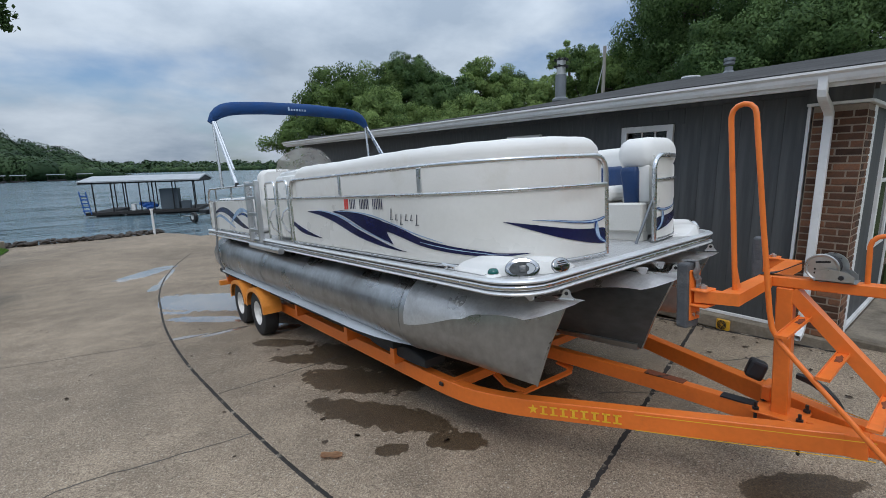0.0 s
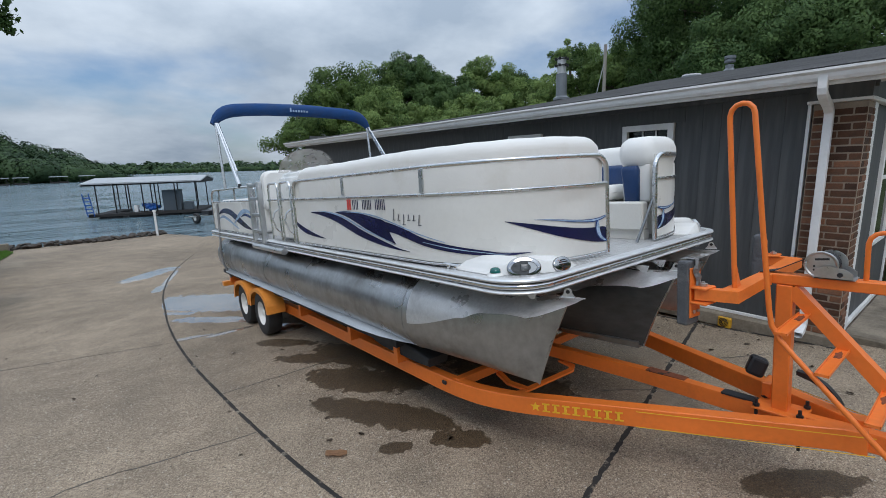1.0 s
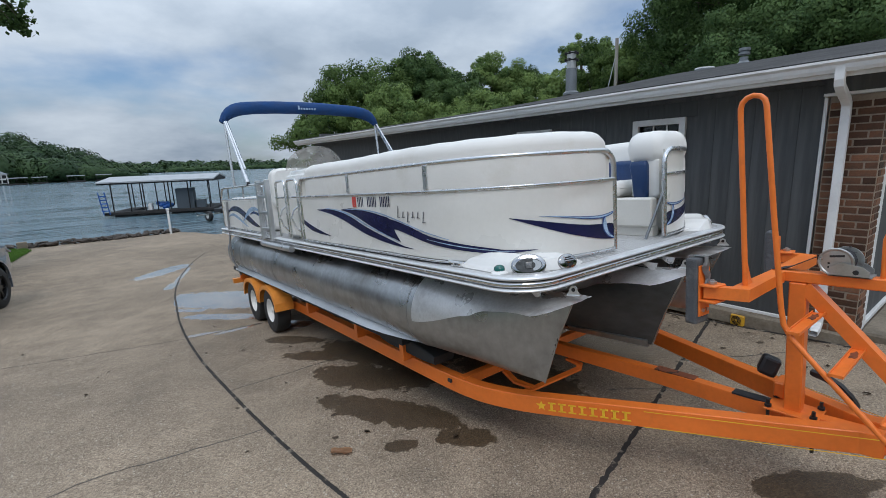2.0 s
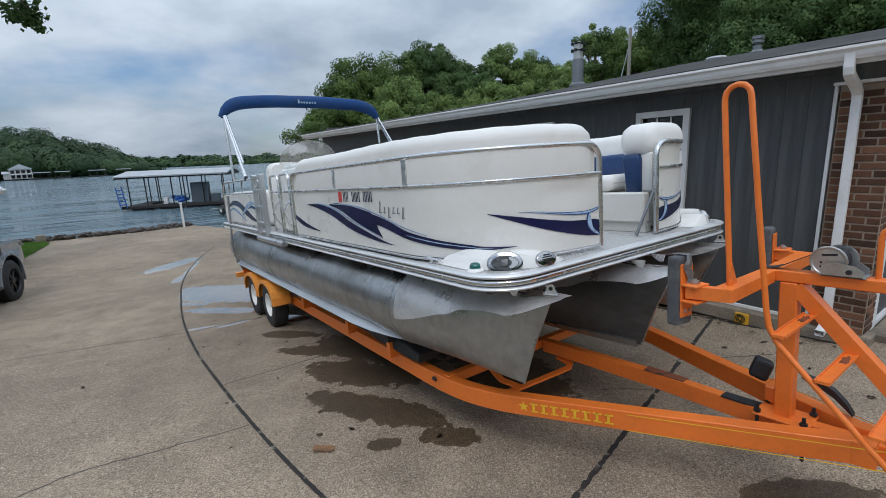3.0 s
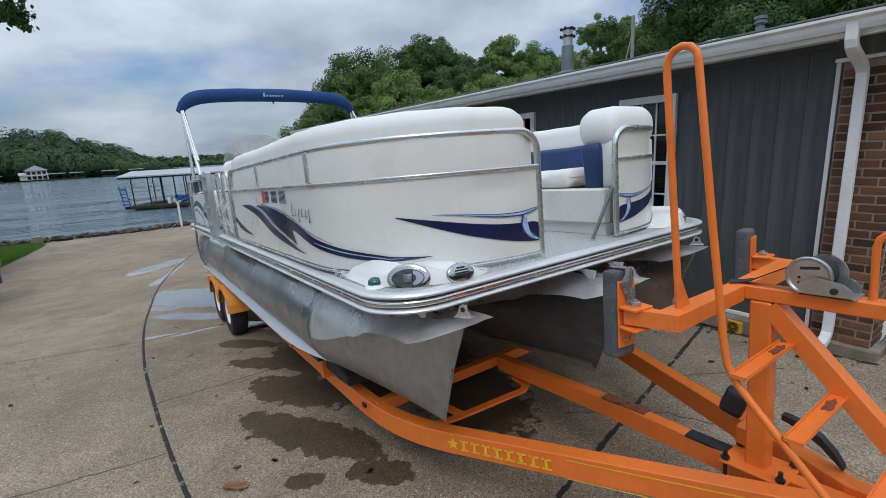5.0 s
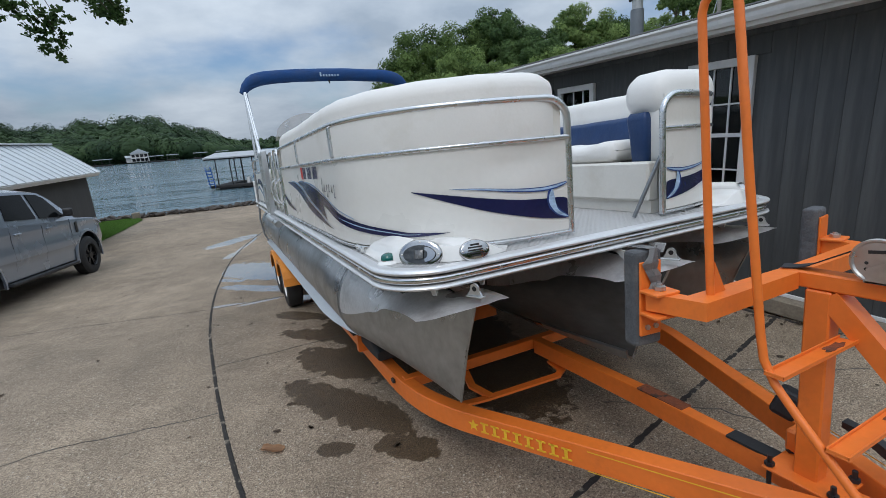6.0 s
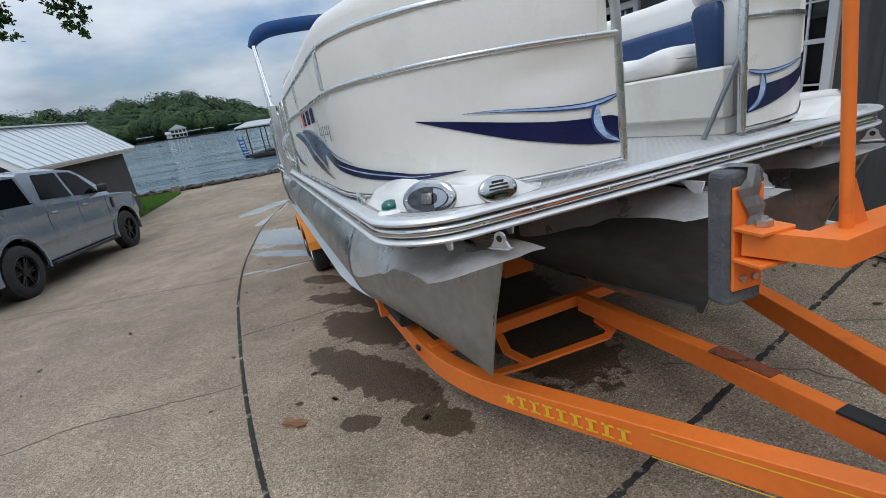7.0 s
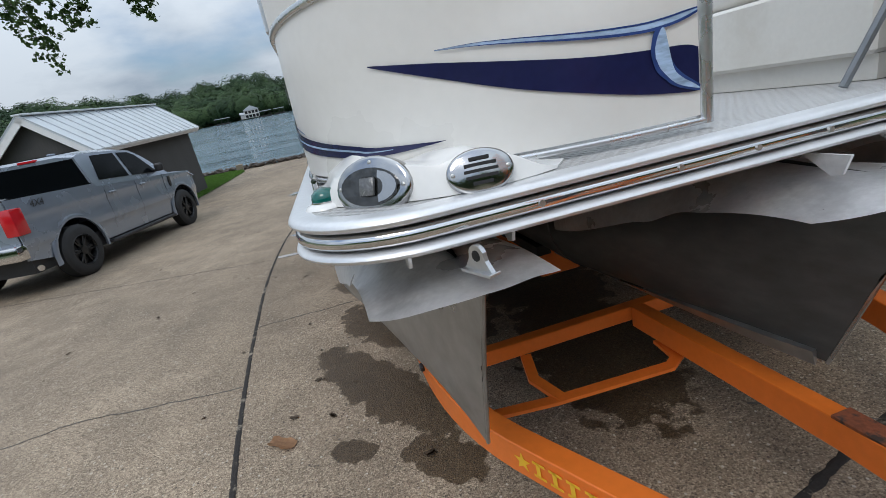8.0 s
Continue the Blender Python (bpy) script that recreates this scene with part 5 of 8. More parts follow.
    ring = [(-0.05, 0.0), (0.05, 0.0), (0.029, 0.03)] + arc(0, 0.04, 0.027, 0, 180, 8) + [(-0.029, 0.03)]
    slab(bm, ring, eye, -0.006, 0.006)
    part("tow_eye", bm, M_ALU, p)
    bm = bmesh.new()
    lathe(bm, [(0.014, -0.0075), (0.014, 0.0075)], eye @ Matrix.Translation((0, 0.040, 0)), 12)
    part("eye_hole", bm, M_DARK, p)
    for gx in (-0.11, 0.13):
        bm = bmesh.new()
        slab(bm, [(-0.055, 0.0), (0.06, 0.0), (0.045, -0.045), (0.02, -0.05)], Matrix(((0, 0, 1, x + gx), (-1, 0, 0, y_off - 0.04), (0, 1, 0, 1.283), (0, 0, 0, 1))), -0.004, 0.004)
        part("cap_gusset", bm, M_CAP, p)
    bm = bmesh.new()
    bx(bm, x - 0.05, x + 0.05, 0.2, 6.5, 1.255, 1.284, 0.004)
    part("riser", bm, M_ALU, p)
    # lifting strake along the outer flank
    s = -1 if x <= 0 else 1
    if abs(x) > 0.5:
        bm = bmesh.new()
        rings = []
        for y, k in ((6.3, 1.0), (1.75, 1.0), (1.45, 0.8), (1.2, 0.45), (1.0, 0.05)):
            c = Vector((0.205, -0.236))
            rings.append([Vector((x + s * (c.x + (u - c.x) * k), y, zc + c.y + (v - c.y) * k)) for u, v in ((0.235, -0.21), (0.30, -0.255), (0.155, -0.277))])
        loft(bm, rings)
        part("lifting_strake", bm, M_ALU, p)
    else:
        for sg in (-1, 1):
            bm = bmesh.new()
            rows = []
            for k in range(12):
                f = k / 11
                yy = 0.02 + y_off + 1.25 * f
                w = 0.012 + 0.15 * min(1, f * 1.1) ** 0.8
                rows.append([Vector((x + sg * w, yy, zc - 0.262 + 0.012 * f)), Vector((x + sg * (w + 0.016), yy, zc - 0.268)), Vector((x + sg * (w * 0.6 + 0.006), yy, zc - 0.318)), Vector((x + sg * w * 0.5, yy, zc - 0.30))])
            loft(bm, rows)
            part("keel_band", bm, M_PONT, p, "folded keel band along the tube")
    return p


for px, po in ((-0.98, 0.0), (0.0, -0.155), (0.98, 0.0)):
    pontoon(px, po)


# moulded corner pods with docking light, horn grille and side light
def oval(bm, m, a, b, z0, n=32):
    """A domed oval bezel; its crown stands 0.017 above m."""
    rings = []
    for f, z in ((1.0, z0), (1.0, 0.003), (0.975, 0.0065), (0.90, 0.009), (0.78, 0.0105), (0.55, 0.0135), (0.3, 0.016), (0.03, 0.017)):
        rings.append([m @ Vector((a * f * math.cos(2 * math.pi * i / n), b * f * math.sin(2 * math.pi * i / n), z)) for i in range(n)])
    return loft(bm, rings)


POD = [(0.0, -0.745, -0.128, 0.006), (0.12, -0.790, -0.146, 0.022), (0.24, -0.850, -0.158, 0.060), (0.36, -0.918, -0.163, 0.084), (0.48, -0.995, -0.146, 0.066), (0.58, -1.062, -0.108, 0.078), (0.70, -1.130, -0.048, 0.100), (0.82, -1.195, 0.015, 0.066), (0.92, -1.235, 0.070, 0.014), (1.0, -1.258, 0.13, 0.004)]


def pod_at(f):
    """Face foot (x, y) and height of the starboard pod at a share f of its length, bow to side."""
    for (fa, *a), (fb, *b) in zip(POD, POD[1:]):
        if f <= fb + 1e-9:
            t = (f - fa) / (fb - fa)
            t = t * t * (3 - 2 * t) * 0.5 + t * 0.5
            return [p + (q - p) * t for p, q in zip(a, b)]
    return POD[-1][1:]


def face_matrix(side, f, h, tilt=17):
    """A frame on the pod's face: x along the pod, y up, z outwards."""
    x, y, _ = pod_at(f)
    xa, ya, _ = pod_at(f - 0.06); xb, yb_, _ = pod_at(f + 0.06)
    d = Vector((xb - xa, yb_ - ya, 0)).normalized()
    out = Vector((d.y, -d.x, 0))
    if out.y > 0:
        out = -out
    z = Vector((-side * out.x, out.y, math.tan(radians(tilt)))).normalized()
    xx = Vector((0, 0, 1)).cross(z).normalized()
    yy = z.cross(xx)
    m = Matrix.Identity(4)
    m.col[0][:3], m.col[1][:3], m.col[2][:3] = xx, yy, z
    m.col[3][:3] = Vector((-side * x, y, DECK + h)) - Vector((-side * out.x, out.y, 0)) * h * math.tan(radians(tilt))
    return m


def corner_pod(side):
    bm = bmesh.new()
    rings = []
    for i in range(37):
        f = i / 36
        x, y, h = pod_at(f)
        o = Vector((-side * x, y, DECK))
        a = fence_at(0.36 + 0.81 * f, side, 0.010)[0] + Vector((0, 0, DECK))
        k = math.tan(radians(17)) * h
        back = (a - o)
        ln = max(back.length, 1e-4)
        lean = back / ln * min(k, ln * 0.5)
        rings.append([a + Vector((0, 0, 0.002)), o + Vector((0, 0, 0.002)), o + lean * 0.12 + Vector((0, 0, h * 0.2)), o + lean * 0.7 + Vector((0, 0, h * 0.75)), o + lean * 1.05 + Vector((0, 0, h * 0.95)), o + lean * 1.05 + back * 0.18 + Vector((0, 0, h * 1.02)), o.lerp(a, 0.7) + Vector((0, 0, h * 0.98)), a + Vector((0, 0, h * 0.9))])
    loft(bm, rings)
    pod = part("corner_pod", bm, M_GEL, boat, "white moulded bow corner housing", True)
    # docking light
    m = face_matrix(side, 0.70, 0.036) @ Matrix.Translation((0, 0, 0.004))
    bm = bmesh.new()
    oval(bm, m, 0.098, 0.066, -0.02)
    light = part("docking_light", bm, M_LAMPRIM, pod, "oval chrome docking light", True)
    bm = bmesh.new()
    hole = [(0.074 * math.cos(radians(u)), 0.040 * math.sin(radians(u))) for u in range(0, 360, 15)]
    slab(bm, hole, m, 0.008, 0.0174)
    part("lamp_cavity", bm, M_CAVITY, light)
    bm = bmesh.new()
    rows = []
    for k in range(9):
        u = radians(18 + 18 * k)
        o = Vector((0.071 * math.sin(u) ** 0.9, -0.0345 * math.cos(u), 0.0178))
        rows.append([m @ o, m @ Vector((o.x * 0.30 + 0.016, o.y * 0.55, 0.0180))])
    skin(bm, [[bm.verts.new(p) for p in r] for r in rows], False)
    part("lamp_reflector", bm, M_LAMPRIM, light)
    bm = bmesh.new()
    bx(bm, -0.020, 0.020, -0.020, 0.020, 0.0, 0.009, 0.006, m=m @ Matrix.Translation((0.0, 0.0, 0.0176)), seg=2)
    part("lamp_lens", bm, M_BULB, light, "ribbed grey lamp lens", True)
    for a, c in ((-0.082, 0.0), (0.083, 0.0), (0.0, 0.052), (0.0, -0.052)):
        bm = bmesh.new()
        lathe(bm, [(0.0045, 0.008), (0.0045, 0.0115), (0.002, 0.0125)], m @ Matrix.Translation((a, c, 0)), 8)
        part("screw", bm, M_STEEL, light)
    # horn grille, starboard only
    if side < 0:
        m = face_matrix(side, 0.375, 0.036) @ Matrix.Translation((0, 0, 0.004))
        bm = bmesh.new()
        oval(bm, m, 0.068, 0.046, -0.02)
        horn = part("horn_grille", bm, M_LAMPRIM, pod, "oval chrome horn grille with slots", True)
        for k, half in enumerate((0.020, 0.032, 0.034, 0.032, 0.020)):
            y = 0.024 - 0.012 * k
            bm = bmesh.new()
            bx(bm, -half, half, y - 0.0030, y + 0.0030, 0.009, 0.0172, m=m)
            part("slot", bm, M_DARK, horn)
        for a in (-0.056, 0.056):
            bm = bmesh.new()
            lathe(bm, [(0.0045, 0.008), (0.0045, 0.0118), (0.002, 0.0128)], m @ Matrix.Translation((a, 0, 0)), 8)
            part("screw", bm, M_STEEL, horn)
    # side light
    mm = Matrix.Translation((side * 1.230, 0.082, DECK)) @ Matrix.Rotation(side * radians(40), 4, "Z") @ Matrix.Diagonal((1.3, 1.3, 0.95, 1))
    bm = bmesh.new()
    lathe(bm, [(0.040, 0.001), (0.037, 0.008), (0.030, 0.013), (0.026, 0.014)], mm, 20)
    nav = part("side_light", bm, M_GEL, pod, "small bow side light on a white foot", True)
    bm = bmesh.new()
    lathe(bm, [(0.025, 0.012), (0.0255, 0.024), (0.023, 0.036), (0.015, 0.045), (0.006, 0.048), (0.001, 0.0485)], mm, 20)
    part("lens", bm, M_GREENLENS if side < 0 else M_REDLENS, nav, smooth=True)
    bm = bmesh.new()
    lathe(bm, [(0.0265, 0.012), (0.0265, 0.017), (0.025, 0.018)], mm, 20)
    part("lens_ring", bm, M_CHROME, nav)
    # cleat behind it
    p, nrm = fence_at(s_of(0.44), side, 0.035)
    bm = bmesh.new()
    for dy in (-0.035, 0.035):
        bx(bm, p.x - 0.008, p.x + 0.008, p.y + dy - 0.009, p.y + dy + 0.009, DECK, DECK + 0.028, 0.003)
    tube(bm, [(p.x, p.y - 0.07, DECK + 0.034), (p.x, p.y - 0.035, DECK + 0.031), (p.x, p.y + 0.035, DECK + 0.031), (p.x, p.y + 0.07, DECK + 0.034)], 0.008, 6)
    part("cleat", bm, M_CHROME, boat, "small chrome mooring cleat")
    return pod


corner_pod(-1)
corner_pod(1)


# seats
def bolster(name, line, profile, material, parent, label=""):
    """A stuffed roll along a line: profile pairs (inwards, up)."""
    bm = bmesh.new()
    n = len(line)
    nrm = sides(line)
    rings = []
    for i, (p, s) in enumerate(zip(line, nrm)):
        k = 1.0
        e = min(i, n - 1 - i)
        k = (0.82, 0.94, 0.985)[e] if e < 3 else 1.0
        cz = sum(z for _, z in profile) / len(profile); cu = sum(u for u, _ in profile) / len(profile)
        wob = 0.0015 * math.sin(i * 1.1) + 0.003 * math.sin(i * 0.23)
        rings.append([p + s * (cu + (u - cu) * k) + Vector((0, 0, cz + (z - cz) * k + wob * (z > cz))) for u, z in profile])
    loft(bm, rings)
    return part(name, bm, material, parent, label, True)


def rounded(u0, u1, z0, z1, r, n=5):
    out = []
    for cx, cz, a in ((u1 - r, z0 + r, -90), (u1 - r, z1 - r, 0), (u0 + r, z1 - r, 90), (u0 + r, z0 + r, 180)):
        out += arc(cx, cz, r, a, a + 90, n)
    return out


for side in (-1, 1):
    sg = -side
    lounge = part("lounge_base", fence_sheet(0.62 if side < 0 else 0.30, s_of(2.75), side, DECK + 0.02, DECK + 0.29, -0.03, 0.5), M_BASE, boat, "cream plastic lounge base")
    line = fence_line(0.075 if side < 0 else 0.50, s_of(2.80), side, DECK, -0.10, 0.05)
    prof = [(-sg * u * side * -1, z) for u, z in rounded(-0.085, 0.11, 0.42, 0.778, 0.075)]
    bolster("backrest_roll", line, prof, M_VINYL, lounge, "white vinyl backrest roll above the rail")
    line = fence_line(0.45, s_of(2.70), side, DECK, -0.20, 0.07)
    bolster("backrest", line, rounded(-0.06, 0.05, 0.40, 0.60, 0.04), M_BLUEV, lounge, "navy vinyl backrest")
    line = fence_line(0.42, s_of(2.68), side, DECK, -0.36, 0.07)
    bolster("seat_cushion", line, rounded(-0.19, 0.19, 0.285, 0.42, 0.05), M_VINYL, lounge, "white vinyl seat cushion")
# upright end pad and navy wing of the port lounge, beside the gate
bm = bmesh.new()
loft(bm, [[Vector((0.43 + u, y, DECK + z)) for u, z in rounded(e, 0.52 - e, 0.545 + e, 0.805 - e, 0.122 - e, 9)] for y, e in ((0.012, 0.085), (0.020, 0.055), (0.035, 0.03), (0.055, 0.012), (0.08, 0.0), (0.23, 0.0), (0.27, 0.02), (0.295, 0.06))])
pad_top = part("end_pad", bm, M_VINYL, boat, "white rounded vinyl end pad of the lounge", True)
bm = bmesh.new()
loft(bm, [[Vector((0.47 + u, y, DECK + z)) for u, z in rounded(e, 0.46 - e, 0.285 + e, 0.60 - e, 0.03 - e)] for y, e in ((0.04, 0.015), (0.06, 0.0), (0.24, 0.0), (0.26, 0.015))])
part("pad_body", bm, M_VINYL, pad_top, smooth=True)
bm = bmesh.new()
loft(bm, [[Vector((0.428 - 0.008 * f + e + u, 0.075 + e + v, DECK + z)) for u, v in rounded(0, 0.058 + 0.015 * f - 2 * e, 0.035, 0.15 + 0.03 * f - 2 * e, 0.026 - e)] for z, f, e in ((0.285, 0.0, 0.004), (0.30, 0.05, 0.0), (0.44, 0.5, 0.0), (0.54, 1.0, 0.0), (0.565, 1.0, 0.006), (0.58, 0.9, 0.016))])
part("end_wing", bm, M_BLUEV, boat, "navy vinyl wing of the lounge", True)
bm = bmesh.new()
loft(bm, [[Vector((0.375 + u + 0.006 * math.sin(9 * y), y, DECK + z + (0.012 * math.sin(7 * y) + 0.006 * math.sin(19 * y)) * (z > 0.36))) for u, z in rounded(e, 0.40 - e, 0.302 + e, 0.425 - e, 0.055 - e * 0.8, 6)] for y, e in [(0.315, 0.045), (0.33, 0.015), (0.36, 0.0)] + [(0.42 + 0.06 * k, 0.0) for k in range(10)] + [(1.02, 0.02), (1.04, 0.04)]])
part("seat_cushion", bm, M_VINYL, boat, "puffy white vinyl seat cushion", True)
part("lounge_front", box(0.335, 0.42, 0.02, 2.3, DECK + 0.075, DECK + 0.30, 0.012), M_BASE, boat, "cream plastic lounge front")
part("lounge_plinth", box(0.37, 0.45, 0.03, 2.3, DECK + 0.002, DECK + 0.074), M_BASE, boat)
bm = bmesh.new()
tube(bm, [(0.325, -0.07, DECK + 0.33), (0.175, -0.02, DECK + 0.01)], 0.011, 7)
part("gate_strut", bm, M_PIPE, boat, "thin dark grey gate strut")

# helm console with smoked windscreen
bm = bmesh.new()
loft(bm, [[Vector((x, y, DECK + z)) for x, y in ((-1.16 + e, 3.05 + e), (-0.45 - e, 3.05 + e), (-0.42 - e, 3.75 - e), (-1.16 + e, 3.75 - e))] for z, e in ((0.0, 0.0), (0.62, 0.0), (0.74, 0.03), (0.79, 0.10))])
bmesh.ops.bevel(bm, geom=bm.edges[:], offset=0.03, segments=2, affect="EDGES")
console = part("helm_console", bm, M_GEL, boat, "white moulded helm console", True)
bm = bmesh.new()
rows = []
for i in range(19):
    u = -1 + 2 * i / 18
    top = 0.26 * math.sqrt(max(0.0, 1 - u * u)) + 0.002
    rows.append([bm.verts.new((-0.86 + 0.36 * u, 3.30 + 0.16 * u * u + 0.30 * v * top, DECK + 0.775 + v * top)) for v in (0, 0.33, 0.66, 1.0)])
skin(bm, rows, False)
bmesh.ops.solidify(bm, geom=bm.faces[:], thickness=0.006)
part("windscreen", bm, M_SCUFFED, console, "smoked curved acrylic windscreen", True)
bm = bmesh.new()
loft(bm, [[Vector((-0.8 + u, y, DECK + z)) for u, z in rounded(-0.24 + e, 0.24 - e, 0.30 + e, 0.86 - e, 0.12 - e)] for y, e in ((4.55, 0.03), (4.58, 0.0), (4.72, 0.0), (4.75, 0.03))])
part("helm_seat", bm, M_VINYL, boat, "white vinyl helm seat", True)

# starboard side gate, ladder and the lower rear fence
sx = -1.283
gate = part("side_gate", box(-1.279, -1.267, 2.99, 3.72, DECK + 0.06, DECK + 0.455, 0.003), M_PANEL, boat, "cream fence gate panel with tube frame")
for y0 in (3.0, 3.38):
    bm = bmesh.new()
    w = 0.30
    top = [(sx, y0, DECK + 0.02), (sx, y0, DECK + 0.60)] + [(sx, y0 + 0.05 * (1 - math.cos(radians(a))), DECK + 0.60 + 0.06 * math.sin(radians(a))) for a in (30, 60, 90)] + [(sx, y0 + w - 0.05 * (1 - math.cos(radians(a))), DECK + 0.60 + 0.06 * math.sin(radians(a))) for a in (90, 60, 30, 0)] + [(sx, y0 + w, DECK + 0.02)]
    tube(bm, top, 0.013, 8)
    part("gate_tube", bm, M_RAIL, gate, smooth=True)
    bm = bmesh.new()
    tube(bm, [(sx, y0, DECK + 0.10), (sx - 0.05, y0 + 0.02, DECK + 0.16), (sx - 0.07, y0 + 0.05, DECK + 0.26), (sx - 0.05, y0 + 0.02, DECK + 0.34), (sx, y0, DECK + 0.38)], 0.010, 7)
    part("grab_handle", bm, M_RAIL, gate, smooth=True)
bm = bmesh.new()
sweep(bm, [Vector((-1.272, 2.95, DECK + H_MID)), Vector((-1.272, 3.75, DECK + H_MID))], RAILP, [Vector((1, 0, 0))] * 2)
part("mid_rail", bm, M_RAIL, gate)

ladder = part("boarding_ladder", bmesh.new(), M_ALU, boat, "folded aluminium boarding ladder")
for y in (3.86, 4.22):
    part("ladder_rail", box(-1.36, -1.30, y - 0.025, y + 0.025, DECK - 0.04, DECK + 0.70, 0.008), M_ALU, ladder)
for z in (0.10, 0.30, 0.50, 0.66):
    part("ladder_step", box(-1.355, -1.305, 3.86, 4.22, DECK + z - 0.02, DECK + z + 0.02, 0.006), M_ALU, ladder)
bm = bmesh.new()
lathe(bm, [(0.035, 0), (0.035, 1.05)], Matrix(((1, 0, 0, -1.36), (0, 0, 1, 3.15), (0, 1, 0, DECK - 0.085), (0, 0, 0, 1))), 12)
part("ladder_tube", bm, M_ALU, ladder, smooth=True)

rear = part("fence_panel", box(-1.279, -1.267, 4.28, 6.56, DECK + 0.035, DECK + 0.455, 0.003), M_PANEL, boat, "cream-white enamelled rear fence panel")
bm = bmesh.new()
tube(bm, [(-1.272, 4.28, DECK + 0.02), (-1.272, 4.28, DECK + 0.62), (-1.272, 4.34, DECK + 0.66), (-1.272, 6.45, DECK + 0.66), (-1.272, 6.56, DECK + 0.60), (-1.272, 6.60, DECK + 0.5), (-1.272, 6.60, DECK + 0.02)], 0.016, 8)
part("top_rail", bm, M_RAIL, rear, smooth=True)
bm = bmesh.new()
for zz, sc in ((H_MID, 1.0), (0.022, 0.8)):
    sweep(bm, [Vector((-1.272, 4.28, DECK + zz)), Vector((-1.272, 6.60, DECK + zz))], [(a * sc, c * sc) for a, c in RAILP], [Vector((1, 0, 0))] * 2)
part("mid_rail", bm, M_RAIL, rear)
part("rear_lounge", box(-1.2, -0.55, 4.7, 6.4, DECK + 0.01, DECK + 0.50, 0.06, seg=3), M_VINYL, boat, "white vinyl rear lounge")
bm = bmesh.new()
for y in (5.2, 6.1):
    tube(bm, [(-1.272, y, DECK + 0.66), (-1.272, y, DECK + 0.49)], 0.012, 6)
tagged(part("rail_uprights", bm, M_RAIL, rear), kind="stuff")
decal("graphic", -1, curve_rows([(S(6.3), 0.25, 0.262), (S(5.95), 0.30, 0.36), (S(5.55), 0.275, 0.365), (S(5.15), 0.175, 0.28), (S(4.8), 0.105, 0.175), (S(4.5), 0.09, 0.10)]), M_NAVY, rear)
decal("graphic", -1, curve_rows([(S(6.25), 0.19, 0.20), (S(5.95), 0.225, 0.265), (S(5.6), 0.17, 0.215), (S(5.25), 0.095, 0.12), (S(5.1), 0.08, 0.083)]), M_SILV, rear)
decal("graphic", -1, curve_rows([(S(5.35), 0.14, 0.155), (S(5.1), 0.23, 0.29), (S(4.85), 0.30, 0.36), (S(4.6), 0.315, 0.355), (S(4.34), 0.27, 0.28)]), M_SILV, rear, 0.0095)
decal("graphic", -1, curve_rows([(S(4.95), 0.255, 0.265), (S(4.75), 0.275, 0.305), (S(4.5), 0.24, 0.275), (S(4.34), 0.19, 0.21)]), M_BLUEGR, rear, 0.0105)
bm = bmesh.new()
tube(bm, [(-1.30, 6.15, DECK + 0.45), (-1.315, 6.17, 1.3), (-1.33, 6.2, 1.1), (-1.30, 6.25, 0.85), (-1.2, 6.3, 0.6)], 0.016, 6)
part("tie_down_strap", bm, M_STRAP, boat, "grey tie-down strap over the stern rail")
part("transom_fence", box(-1.27, 1.27, 6.56, 6.58, DECK + 0.035, DECK + 0.455, 0.003), M_PANEL, boat, "cream rear fence panel")
port_rear = part("fence_panel", box(1.267, 1.279, 4.62, 6.56, DECK + 0.035, DECK + 0.455, 0.003), M_PANEL, boat, "cream-white enamelled rear fence panel")
bm = bmesh.new()
tube(bm, [(1.272, 4.64, DECK + 0.64), (1.272, 6.45, DECK + 0.64), (1.272, 6.56, DECK + 0.55), (1.272, 6.58, DECK + 0.02)], 0.016, 8)
part("top_rail", bm, M_RAIL, port_rear, smooth=True)

# folded sun top in its blue boot
bimini = part("sun_top", bmesh.new(), M_CANVAS, boat, "folded blue canvas sun top on a tube frame")
bm = bmesh.new()
line, rad = [], []
for i in range(41):
    u = -1 + 2 * i / 40
    x = 1.31 * u
    drop = 0.20 * abs(u) ** 11 + 0.055 * u * u
    line.append(Vector((x, 5.72 - 0.02 * (1 - u * u), 3.255 - drop)))
fr = frames_along(line)
rings = []
for i, (p, u, v, t) in enumerate(fr):
    k = 1.0 if 2 < i < 38 else (0.75 if i in (1, 39) else 0.93 if i in (2, 38) else 0.45)
    ring = []
    for j in range(18):
        a = 2 * math.pi * j / 18
        w = 1 + 0.05 * noise.noise(Vector((p.x * 4, math.cos(a) * 1.5, math.sin(a) * 1.5)))
        up = Vector((0, 0, 1)); up = (up - t * up.dot(t)).normalized(); ac = t.cross(up)
        ring.append(p + (up * math.sin(a) * 0.095 + ac * math.cos(a) * 0.085) * k * w)
    rings.append(ring)
loft(bm, rings)
boot = part("canvas_boot", bm, M_CANVAS, bimini, "blue canvas boot with a faint script mark", True)
bm = bmesh.new()
for k in range(7):
    bx(bm, -0.16 + 0.045 * k, -0.135 + 0.045 * k, 5.608, 5.612, 3.215, 3.215 + (0.06 if k == 0 else 0.03))
part("script_bars", bm, M_SILV, boot)
bm = bmesh.new()
tube(bm, [(-0.02, 5.66, 3.16), (-0.02, 5.63, 3.12)], 0.012, 6)
part("buckle", bm, M_BLACK, boot)
